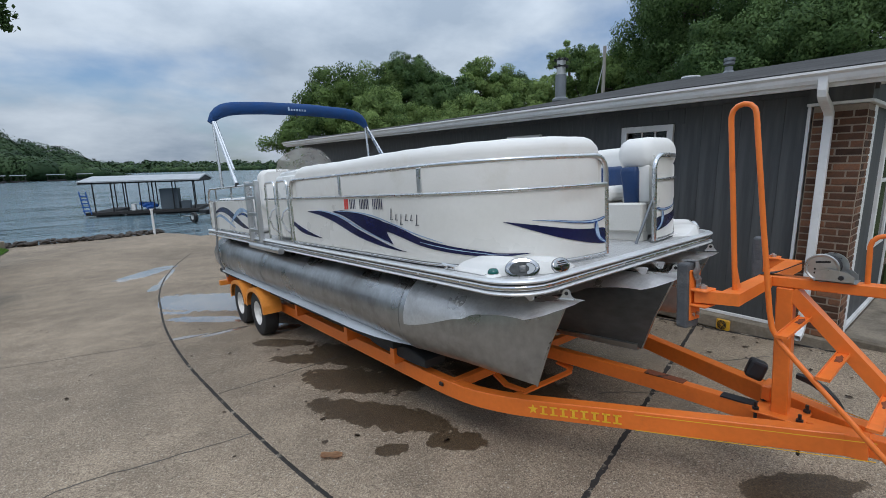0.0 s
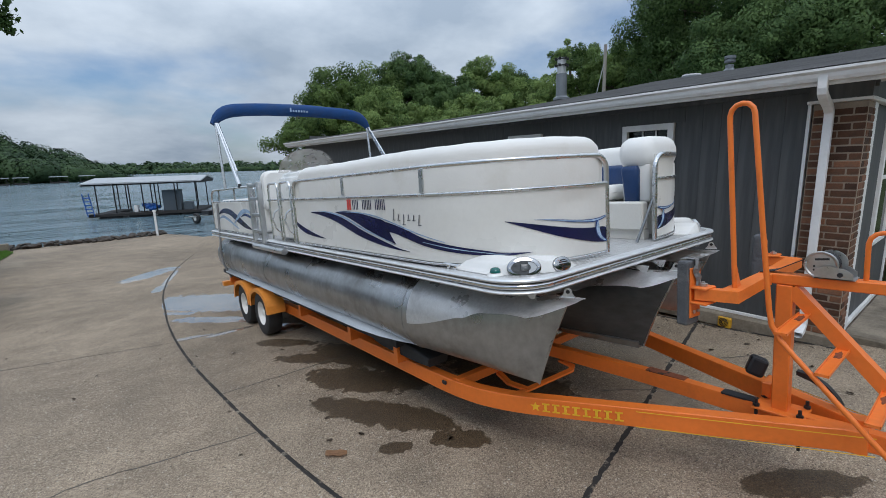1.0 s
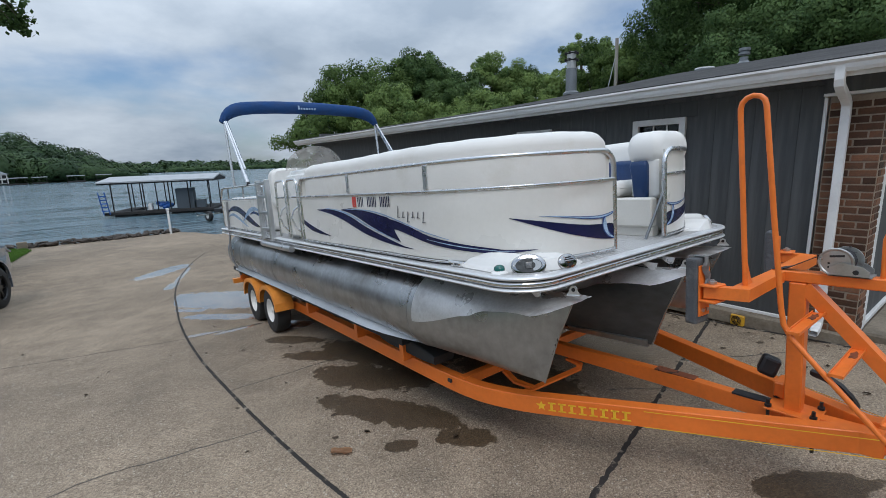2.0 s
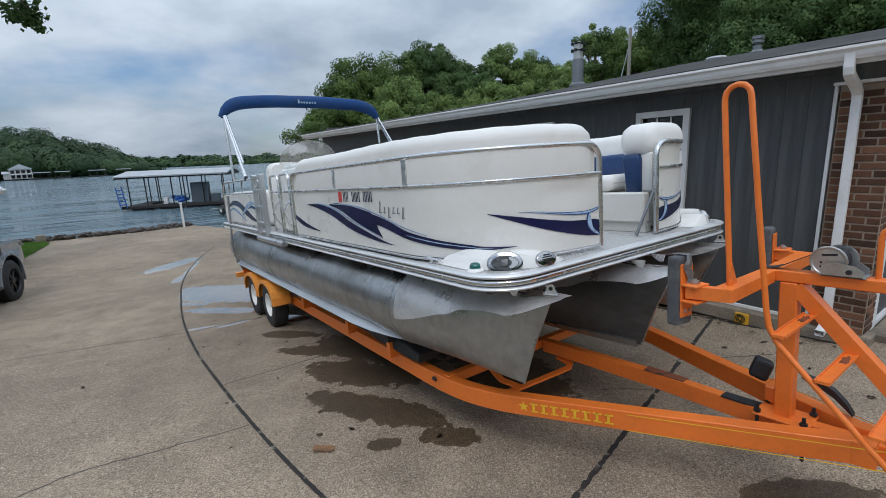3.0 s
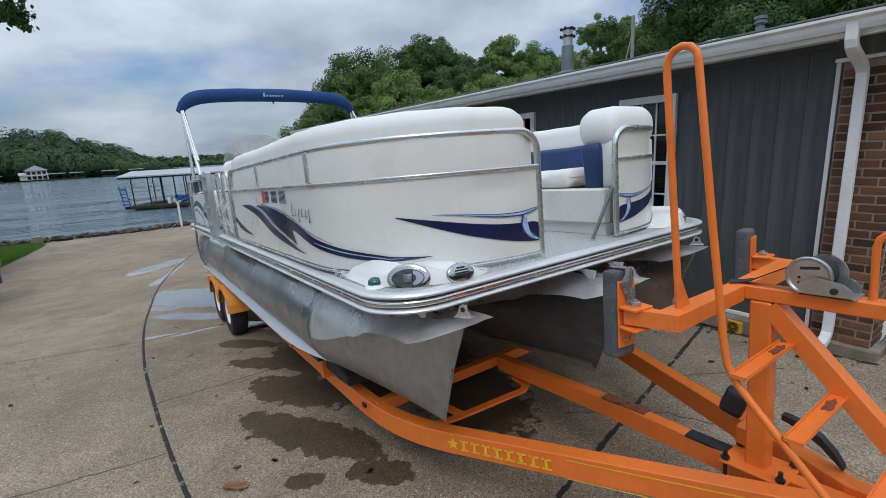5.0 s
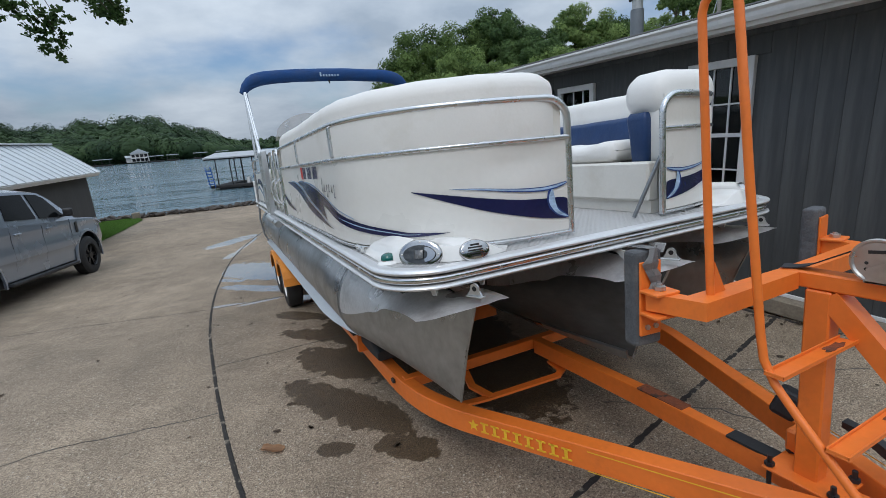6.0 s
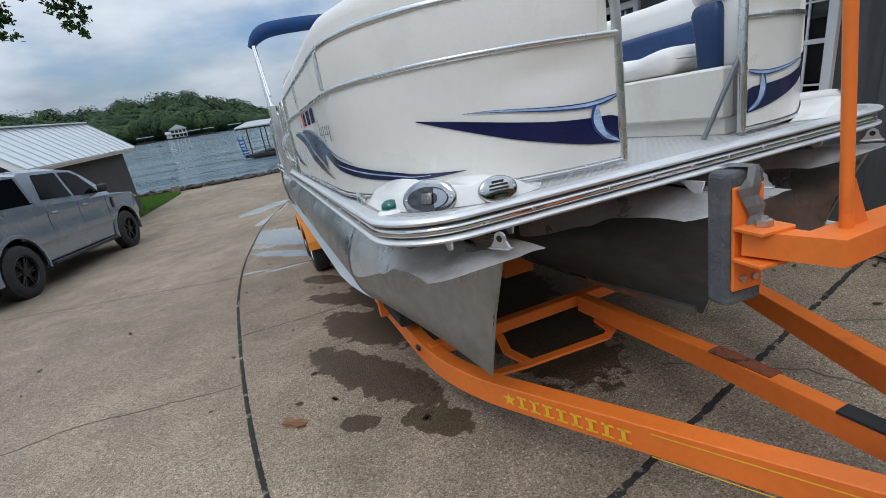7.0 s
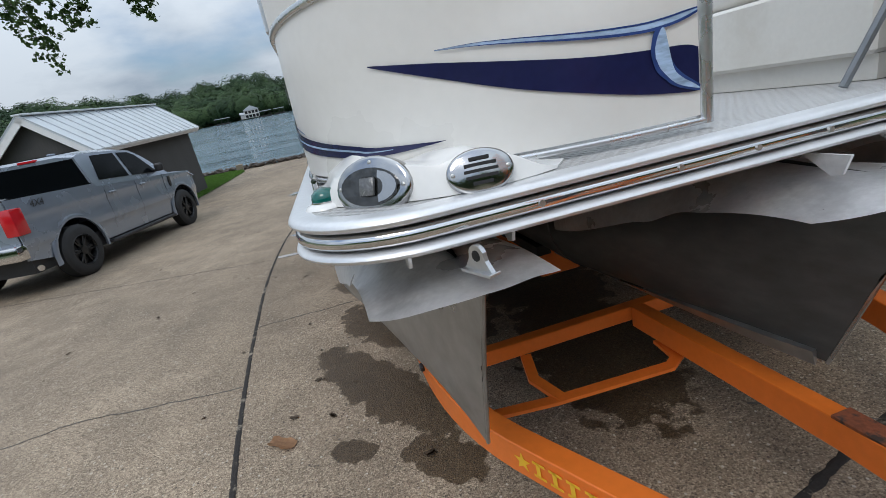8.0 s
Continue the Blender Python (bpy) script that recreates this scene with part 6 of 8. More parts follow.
for s in (-1, 1):
    for a, b, r in (((s * 1.275, 5.66, 3.0), (s * 1.275, 4.86, DECK + 0.68), 0.024), ((s * 1.275, 5.70, 3.0), (s * 1.275, 5.62, DECK + 0.64), 0.020), ((s * 1.262, 5.62, 3.0), (s * 1.262, 4.96, 2.28), 0.017)):
        bm = bmesh.new()
        tube(bm, [a, Vector(a).lerp(Vector(b), 0.5), b], r, 8)
        part("strut", bm, M_RAIL, bimini, smooth=True)
    part("strut_foot", box(s * 1.275 - 0.02, s * 1.275 + 0.02, 4.83, 4.89, DECK + 0.65, DECK + 0.71, 0.006), M_BLACK, bimini)


# ---- orange boat trailer ----
trailer = thing("boat_trailer", ON_SLOPE, "orange steel tandem-axle boat trailer with a winch stand", "boat trailer")
BT, BB = 0.442, 0.320


def beam_line(side):
    """One side beam: straight under the tube, a soft bend, then in to the tongue, rising a little forwards."""
    pts = [(0.985, 6.95), (0.985, 4.0), (0.985, 1.5)]
    for k in range(9):
        t = k / 8
        a, b, c = (0.985, 1.0), (0.985, 0.53), (0.825, 0.20)
        pts.append(tuple((1 - t) ** 2 * p + 2 * t * (1 - t) * q + t * t * r for p, q, r in zip(a, b, c)))
    x, y = pts[-1]
    while y > -1.36:
        y -= 0.1
        x -= 0.05
        pts.append((max(x, 0.07), y))
    return [Vector((side * a, b, 0.045 * max(0, 0.6 - b))) for a, b in pts]


SECT = [(-0.038, BB), (0.038, BB), (0.041, BB + 0.004), (0.041, BT - 0.004), (0.038, BT), (-0.038, BT), (-0.041, BT - 0.004), (-0.041, BB + 0.004)]
for side in (-1, 1):
    bm = bmesh.new()
    sweep(bm, beam_line(side), SECT)
    beam = part("side_beam", bm, M_ORANGE, trailer, "orange steel side beam with yellow pinstripes")
    # pinstripes and name on the outer face of the drawn-in part
    a, b = beam_line(side)[-1], beam_line(side)[11]
    d = (a - b).normalized()
    out = Vector((d.y, -d.x, 0)).normalized() * (1 if (d.y * side) > 0 else -1)
    if out.x * side < 0:
        out = -out
    for z in (BB + 0.012, BT - 0.012):
        bm = bmesh.new()
        p0, p1 = b + d * 0.66, a
        q = [p0 + out * 0.0425, p1 + out * 0.0425]
        rows = [[bm.verts.new(p + Vector((0, 0, z - 0.0025))), bm.verts.new(p + Vector((0, 0, z + 0.0025)))] for p in q]
        skin(bm, rows, False)
        part("pinstripe", bm, M_YELLOW, beam)
    if side < 0:
        m = Matrix.Identity(4)
        m.col[0][:3], m.col[1][:3], m.col[2][:3] = d, out.cross(d), out
        m.col[3][:3] = b + d * 0.085 + out * 0.0415 + Vector((0, 0, BB + 0.034))
        for k in range(8):
            bm = bmesh.new()
            x0, w = 0.065 * k, 0.049
            for q in ((x0 + 0.013, x0 + 0.029, 0.0, 0.060), (x0, x0 + w, 0.050, 0.060), (x0, x0 + w, 0.0, 0.009)):
                bx(bm, q[0], q[1], q[2], q[3], 0.0, 0.0012, m=m)
            part("maker_mark", bm, M_YELLOW, beam, "yellow barred maker mark")
        bm = bmesh.new()
        star = [((0.036 if k % 2 == 0 else 0.015) * math.sin(k * math.pi / 5), (0.036 if k % 2 == 0 else 0.015) * math.cos(k * math.pi / 5)) for k in range(10)]
        slab(bm, star, m @ Matrix.Translation((-0.046, 0.03, 0)), 0.0002, 0.0014)
        part("star", bm, M_YELLOW, beam)
# middle tongue beam
bm = bmesh.new()
sweep(bm, [Vector((0.055, 0.75, 0.01)), Vector((0.05, -0.2, 0.035)), Vector((0.0, -1.1, 0.05)), Vector((0.0, -2.4, 0.10))], [(x * 0.86, BT - (BT - z) * 0.86) for x, z in SECT])
tongue = part("tongue_beam", bm, M_ORANGE, trailer, "orange tongue beam with flaking rust")
part("rust_patch", box(0.012, 0.084, -0.44, -0.17, BT + 0.033, BT + 0.0425), M_RUST, tongue, "rusty flaked patch")
part("grip_strip", box(-0.020, 0.050, -0.90, -0.68, BT + 0.040, BT + 0.0505), M_BLACK, tongue)
for k, (y, z0, z1) in enumerate(((0.80, 0.375, 0.448), (2.3, 0.34, 0.44), (3.6, 0.34, 0.44), (5.95, 0.34, 0.44), (6.85, 0.34, 0.44))):
    part("cross_member", box(-0.99, 0.99, y - 0.032, y + 0.032, z0, z1, 0.004), M_ORANGE, trailer)
bm = bmesh.new()
sweep(bm, [Vector((0.05, 0.62, 0.325)), Vector((0.045, 0.49, 0.312)), Vector((-0.02, 0.455, 0.305)), Vector((-0.55, 0.50, 0.295)), Vector((-0.86, 0.52, 0.315))], [(-0.025, -0.008), (0.025, -0.008), (0.025, 0.008), (-0.025, 0.008)])
part("step_frame", bm, M_ORANGE, trailer)
bm = bmesh.new()
sweep(bm, [Vector((-0.55, 0.78, 0.36)), Vector((-0.58, 0.64, 0.325)), Vector((-0.52, 0.50, 0.296))], [(-0.025, -0.01), (0.025, -0.01), (0.025, 0.01), (-0.025, 0.01)])
part("step_bracket", bm, M_ORANGE, trailer)
# bunks under the tubes
for x in (-0.98, 0.0, 0.98):
    for s in (-1, 1):
        bm = bmesh.new()
        sweep(bm, [Vector((x + s * 0.13, y, 0)) for y in (1.35, 3.8, 7.0)], [(-0.045, 0.60), (0.045, 0.60), (0.045, 0.66), (-0.045, 0.66)])
        part("bunk", bm, M_RUBBER, trailer, "black carpeted bunk board")
    for y in (1.45, 2.3, 3.6, 5.0, 5.95, 6.8):
        part("bunk_bracket", box(x - 0.13, x + 0.13, y - 0.03, y + 0.03, 0.43, 0.60, 0.003), M_ORANGE, trailer)
for x in (-0.98, 0.98):
    bm = bmesh.new()
    loft(bm, [[Vector((x + u, y, z)) for u, z in rounded(-0.10, 0.10, zb, zt, 0.02)] for y, zb, zt in ((1.02, 0.50, 0.565), (1.18, 0.49, 0.60), (1.7, 0.50, 0.64), (1.85, 0.52, 0.62))])
    part("bunk_end", bm, M_RUBBER, trailer, "black rubber bunk end cap")
    # black block standing in for the ringed bolt hole at the beam's bend
    bm = bmesh.new()
    bx(bm, x + (-0.062 if x < 0 else 0.042), x + (-0.042 if x < 0 else 0.062), 0.87, 0.915, 0.388, 0.418, 0.006)
    part("side_marker", bm, M_BLACK, trailer, "small dark block in place of the beam's bolt hole")
bm = bmesh.new()
bx(bm, -1.20, -0.85, 6.9, 7.02, 0.36, 0.44, 0.004)
part("rear_lamp_board", bm, M_FENDER, trailer)
# axles, wheels, fenders
for y in (4.60, 5.42):
    bm = bmesh.new()
    tube(bm, [(-1.12, y, 0.33), (1.12, y, 0.33)], 0.035, 8)
    part("axle", bm, M_BLACK, trailer)


def wheel(side, y):
    m = Matrix(((0, 0, side, side * 1.08), (1, 0, 0, y), (0, 1, 0, 0.313), (0, 0, 0, 1)))
    bm = bmesh.new()
    lathe(bm, [(0.17, 0.0), (0.25, -0.005), (0.295, 0.012), (0.311, 0.035), (0.311, 0.165), (0.295, 0.190), (0.25, 0.203), (0.165, 0.192), (0.16, 0.10)], m, 40)
    w = part("wheel", bmesh.new(), M_RUBBER, trailer)
    tyre = part("tyre", bm, M_RUBBER, w, "black rubber tyre", True)
    bm = bmesh.new()
    lathe(bm, [(0.168, 0.190), (0.16, 0.192), (0.15, 0.165), (0.14, 0.12), (0.10, 0.115), (0.085, 0.13), (0.05, 0.135), (0.045, 0.165), (0.004, 0.172)], m, 28, False)
    part("rim", bm, M_WHEEL, w, "white painted steel rim", True)
    bm = bmesh.new()
    for k in range(5):
        a = 2 * math.pi * k / 5
        lathe(bm, [(0.011, 0.12), (0.011, 0.142)], m @ Matrix.Translation((0.066 * math.cos(a), 0.066 * math.sin(a), 0)), 6)
    for k in range(8):
        a = 2 * math.pi * (k + 0.5) / 8
        lathe(bm, [(0.018, 0.121), (0.018, 0.1255)], m @ Matrix.Translation((0.118 * math.cos(a), 0.118 * math.sin(a), 0)), 8)
    part("hub_holes", bm, M_DARK, w)


def fender(side, y):
    bm = bmesh.new()
    rings = []
    for i in range(13):
        a = radians(2 + 176 * i / 12)
        flat = 0.40
        yy, zz = 0.385 * math.cos(a), 0.34 + 0.325 * max(0.0, math.sin(a)) ** 0.75
        p = Vector((0, y + yy, zz))
        nrm = Vector((0, math.cos(a), math.sin(a)))
        x0, x1 = side * 1.065, side * 1.31
        rings.append([Vector((x0, 0, 0)) + p, Vector((x1, 0, 0)) + p, Vector((x1, 0, 0)) + p - nrm * 0.05, Vector((x1 - side * 0.006, 0, 0)) + p - nrm * 0.05, Vector((x1 - side * 0.006, 0, 0)) + p - nrm * 0.006, Vector((x0, 0, 0)) + p - nrm * 0.006])
    loft(bm, rings)
    part("fender", bm, M_FENDER, trailer, "faded orange-yellow steel fender")


for side in (-1, 1):
    for y in (4.60, 5.42):
        wheel(side, y)
        fender(side, y)

# winch stand: post, arm, two bow pads
part("winch_post", box(-0.038, 0.038, -1.032, -0.952, 0.40, 1.2378, 0.006), M_ORANGE, trailer, "square orange winch post")
foot = part("post_foot", box(-0.095, 0.095, -1.12, -0.87, BT + 0.04, BT + 0.052, 0.003), M_ORANGE, trailer)
bm = bmesh.new()
for a in (-0.075, 0.075):
    for c in (-1.10, -0.89):
        tube(bm, [(a, c, 0.30), (a, c, BT + 0.10)], 0.009, 6)
        lathe(bm, [(0.018, 0), (0.018, 0.014)], pose(a, c, BT + 0.0565), 6)
tagged(part("u_bolts", bm, M_BLACK, foot), kind="stuff")
part("winch_arm", box(-0.036, 0.036, -1.468, -0.862, 1.240, 1.30, 0.006), M_ORANGE, trailer, "orange winch arm")
for side in (-1, 1):
    arm = bmesh.new()
    sweep(arm, [Vector((side * 0.038, -0.90, 1.262)), Vector((side * 0.538, -0.893, 1.262)), Vector((side * 0.565, -0.74, 1.262))], [(-0.034, -0.028), (0.034, -0.028), (0.034, 0.034), (-0.034, 0.034)])
    arm = part("pad_arm", arm, M_ORANGE, trailer, "orange side arm that carries a bow pad")
    mp = pose(side * 0.552, -0.690, 1.085, 0, 0, side * 8)
    pad = part("bow_pad", box(-0.058, 0.058, -0.035, 0.028, 0.0, 0.352, 0.014, m=mp, seg=2), M_PAD, trailer, "worn grey carpeted bow pad with torn tape")
    part("pad_plate", box(-0.045, 0.045, -0.045, -0.0355, 0.045, 0.315, 0.003, m=mp), M_ORANGE, pad)
    for z in (0.135, 0.215):
        part("pad_lug", box(-0.05, 0.05, -0.125, -0.0455, z - 0.006, z + 0.006, 0.003, m=mp), M_ORANGE, pad)
    bm = bmesh.new()
    lathe(bm, [(0.02, 0.222), (0.02, 0.236), (0.009, 0.237), (0.009, 0.244)], mp @ Matrix.Translation((0, -0.085, 0)), 6)
    part("bolt", bm, M_STEEL, pad)
    for a in (-0.018, 0.018):
        bm = bmesh.new()
        lathe(bm, [(0.010, 0), (0.010, 0.007)], mp @ Matrix.Translation((a, -0.046, 0.078)) @ pose(0, 0, 0, 90), 6)
        part("bolt", bm, M_STEEL, pad)
    if side < 0:
        bm = bmesh.new()
        rows = []
        rg = random.Random(3)
        for i in range(9):
            w = 0.022 + 0.014 * rg.random()
            c = 0.012 * math.sin(i * 1.1)
            z = 0.359 - 0.02 * max(0, i - 2) * 1.2
            yv = (0.025, 0.0, -0.045, -0.052, -0.055, -0.05, -0.056, -0.052, -0.060)[i]
            rows.append([bm.verts.new(mp @ Vector((c - w + rg.uniform(-0.01, 0.01), yv, z))), bm.verts.new(mp @ Vector((c, yv - 0.008, z + 0.004))), bm.verts.new(mp @ Vector((c + w + rg.uniform(-0.01, 0.01), yv, z)))])
        skin(bm, rows, False)
        bmesh.ops.solidify(bm, geom=bm.faces[:], thickness=0.003)
        part("torn_tape", bm, M_DUCT, pad)
# winch: side plates, gear wheel behind the near plate, drum
wm_ = pose(0.0, -1.175, 1.30) @ Matrix.Scale(0.92, 4)
bm = bmesh.new()
for x in (-0.062, 0.05):
    slab(bm, [(-0.055, 0.0), (0.115, 0.0), (0.115, 0.035), (0.085, 0.06), (0.0, 0.078), (-0.055, 0.05)], wm_ @ Matrix(((0, 0, 1, x), (-1, 0, 0, 0), (0, 1, 0, 0), (0, 0, 0, 1))), 0.0, 0.005)
bx(bm, -0.062, 0.055, -0.125, 0.06, 0.0005, 0.006, m=wm_)
winch = part("winch", bm, M_STEEL, trailer, "zinc-plated hand winch with a large gear wheel")
bm = bmesh.new()
gm = wm_ @ Matrix(((0, 0, 1, -0.048), (1, 0, 0, 0.03), (0, 1, 0, 0.075), (0, 0, 0, 1)))
lathe(bm, [(0.010, 0.002), (0.066, 0.002), (0.072, -0.004), (0.078, -0.004), (0.080, 0.0), (0.080, 0.012), (0.02, 0.013)], gm, 36)
part("gear_wheel", bm, M_STEEL, winch, smooth=True)
bm = bmesh.new()
bx(bm, -0.038, 0.028, -0.006, 0.006, 0.0005, 0.0016, m=gm @ pose(0, 0.034, 0, 0, 0, -6))
part("name_bar", bm, M_BLACK, winch)
for a, c in ((-0.03, -0.008), (-0.03, -0.03)):
    bm = bmesh.new()
    lathe(bm, [(0.0, 0.0005), (0.006, 0.0005), (0.006, 0.0016), (0.0, 0.0016)], gm @ Matrix.Translation((-a, c, 0)), 8)
    part("rivet", bm, M_BLACK, winch)
bm = bmesh.new()
lathe(bm, [(0.013, -0.012), (0.013, 0.0)], wm_ @ Matrix(((0, 0, 1, -0.062), (1, 0, 0, -0.06), (0, 1, 0, 0.03), (0, 0, 0, 1))), 8)
part("winch_shaft", bm, M_BLACK, winch)
bm = bmesh.new()
lathe(bm, [(0.062, 0.0), (0.062, 0.085)], wm_ @ Matrix(((0, 0, 1, -0.036), (1, 0, 0, 0.015), (0, 1, 0, 0.078), (0, 0, 0, 1))), 20)
part("strap_drum", bm, M_WEB, winch)
bm = bmesh.new()
lathe(bm, [(0.02, 0.0), (0.076, 0.0), (0.076, 0.008), (0.02, 0.008)], wm_ @ Matrix(((0, 0, 1, 0.040), (1, 0, 0, 0.0), (0, 1, 0, 0.078), (0, 0, 0, 1))), 28)
part("drum_flange", bm, M_STEEL, winch)
bm = bmesh.new()
line = [Vector((-0.005, -1.10, 1.405)), Vector((0.0, -1.03, 1.365)), Vector((0.004, -0.95, 1.318)), Vector((0.0, -0.905, 1.3045)), Vector((-0.012, -0.865, 1.3035))]
sweep(bm, line, [(-0.030, -0.002), (0.030, -0.002), (0.030, 0.002), (-0.030, 0.002)])
part("winch_strap", bm, M_WEB, winch, "black webbing winch strap")
# small guard loop at the arm's end
bm = bmesh.new()
tube(bm, [(0.0, -1.322, 1.30), (0.0, -1.322, 1.49)] + [(0.0, -1.377 + 0.055 * math.cos(a), 1.49 + 0.055 * math.sin(a)) for a in (math.pi / 6 * k for k in range(1, 6))] + [(0.0, -1.432, 1.49), (0.0, -1.432, 1.30)], 0.012, 10)
part("guard_loop", bm, M_ORANGE, trailer, "small orange guard loop", True)
# sloping brace with steps and the tall hand loop
bm = bmesh.new()
sweep(bm, [Vector((0, -1.02, 1.22)), Vector((0, -1.68, 0.47))], [(-0.036, -0.034), (0.036, -0.034), (0.036, 0.034), (-0.036, 0.034)])
brace = part("step_brace", bm, M_ORANGE, trailer, "sloping orange brace with steps")
for y, z in ((-1.090, 1.088), (-1.256, 0.924), (-1.440, 0.744), (-1.596, 0.573)):
    bm = bmesh.new()
    bx(bm, -0.47, -0.035, y - 0.028, y + 0.028, z - 0.005, z, 0.001)
    bx(bm, -0.47, -0.035, y - 0.028, y - 0.024, z, z + 0.010, 0.001)
    bx(bm, -0.47, -0.035, y + 0.024, y + 0.028, z, z + 0.010, 0.001)
    bx(bm, -0.47, -0.466, y - 0.028, y + 0.028, z, z + 0.010, 0.001)
    step = part("step", bm, M_ORANGE, brace, "orange channel step with worn tread")
    bm = bmesh.new()
    slab(bm, [(-0.13 + 0.055 * math.cos(q) * (1 + 0.22 * math.sin(5 * q + 9 * y)), y + 0.016 * math.sin(q) * (1 + 0.25 * math.sin(4 * q + 7 * y))) for q in (k * math.pi / 12 for k in range(24))], Matrix(), z + 0.0004, z + 0.0014)
    part("worn_tread", bm, M_RUST, brace)
bm = bmesh.new()
hx = -0.475
line = [(hx + 0.01, -0.888, 1.29), (hx, -0.850, 2.12)]
line += [(hx, -0.902 + 0.053 * math.cos(a), 2.162 + 0.053 * math.sin(a)) for a in (math.pi / 6 * k for k in range(0, 7))]
line += [(hx + 0.015, -0.995, 1.66), (hx + 0.03, -1.035, 1.20), (hx + 0.03, -1.048, 1.12), (hx + 0.025, -1.085, 1.055), (hx + 0.02, -1.15, 0.985), (hx + 0.01, -1.43, 0.685), (hx + 0.03, -1.62, 0.47)]
tube(bm, line, 0.0128, 10)
loop = part("hand_loop", bm, M_ORANGE, trailer, "tall orange tube hand loop", True)
bm = bmesh.new()
slab(bm, [(0, 0), (0.06, 0), (0.0, 0.11)], Matrix(((1, 0, 0, hx + 0.022), (0, 0, 1, -0.892), (0, 1, 0, 1.295), (0, 0, 0, 1))), 0, 0.007)
part("gusset", bm, M_ORANGE, loop)
# front jack wheel hanging by the post
bm = bmesh.new()
bx(bm, -0.07, 0.05, -0.05, 0.05, -0.06, 0.06, 0.02, m=pose(0.22, -0.80, 0.63, 20, 10, 20), seg=2)
jack = part("jack_cover", bm, M_BLACK, trailer, "black plastic jack gear cover")
bm = bmesh.new()
rings = []
for q, wd in (((0.14, -1.03, 0.680), 0.012), ((0.14, -1.10, 0.665), 0.018), ((0.14, -1.17, 0.625), 0.020), ((0.14, -1.22, 0.575), 0.017), ((0.14, -1.248, 0.538), 0.006)):
    rings.append([Vector(q) + Vector((u, 0, v)) for u, v in ((-0.02, -wd), (0.02, -wd), (0.02, wd), (-0.02, wd))])
loft(bm, rings)
part("jack_lever", bm, M_BLACK, jack, "curved black jack lever", True)
part("jack_bracket", box(0.06, 0.20, -0.93, -0.87, 0.50, 0.60, 0.01), M_ORANGE, jack)
part("coupler", box(-0.06, 0.06, -2.55, -2.25, 0.36, 0.46, 0.02), M_STEEL, trailer, "steel coupler on the tongue end")
bm = bmesh.new()
bx(bm, -0.03, 0.03, -2.2, -2.14, 0.0, 0.40, 0.004)
bx(bm, -0.10, 0.10, -2.27, -2.07, 0.0, 0.02, 0.004)
part("jack_leg", bm, M_STEEL, trailer)


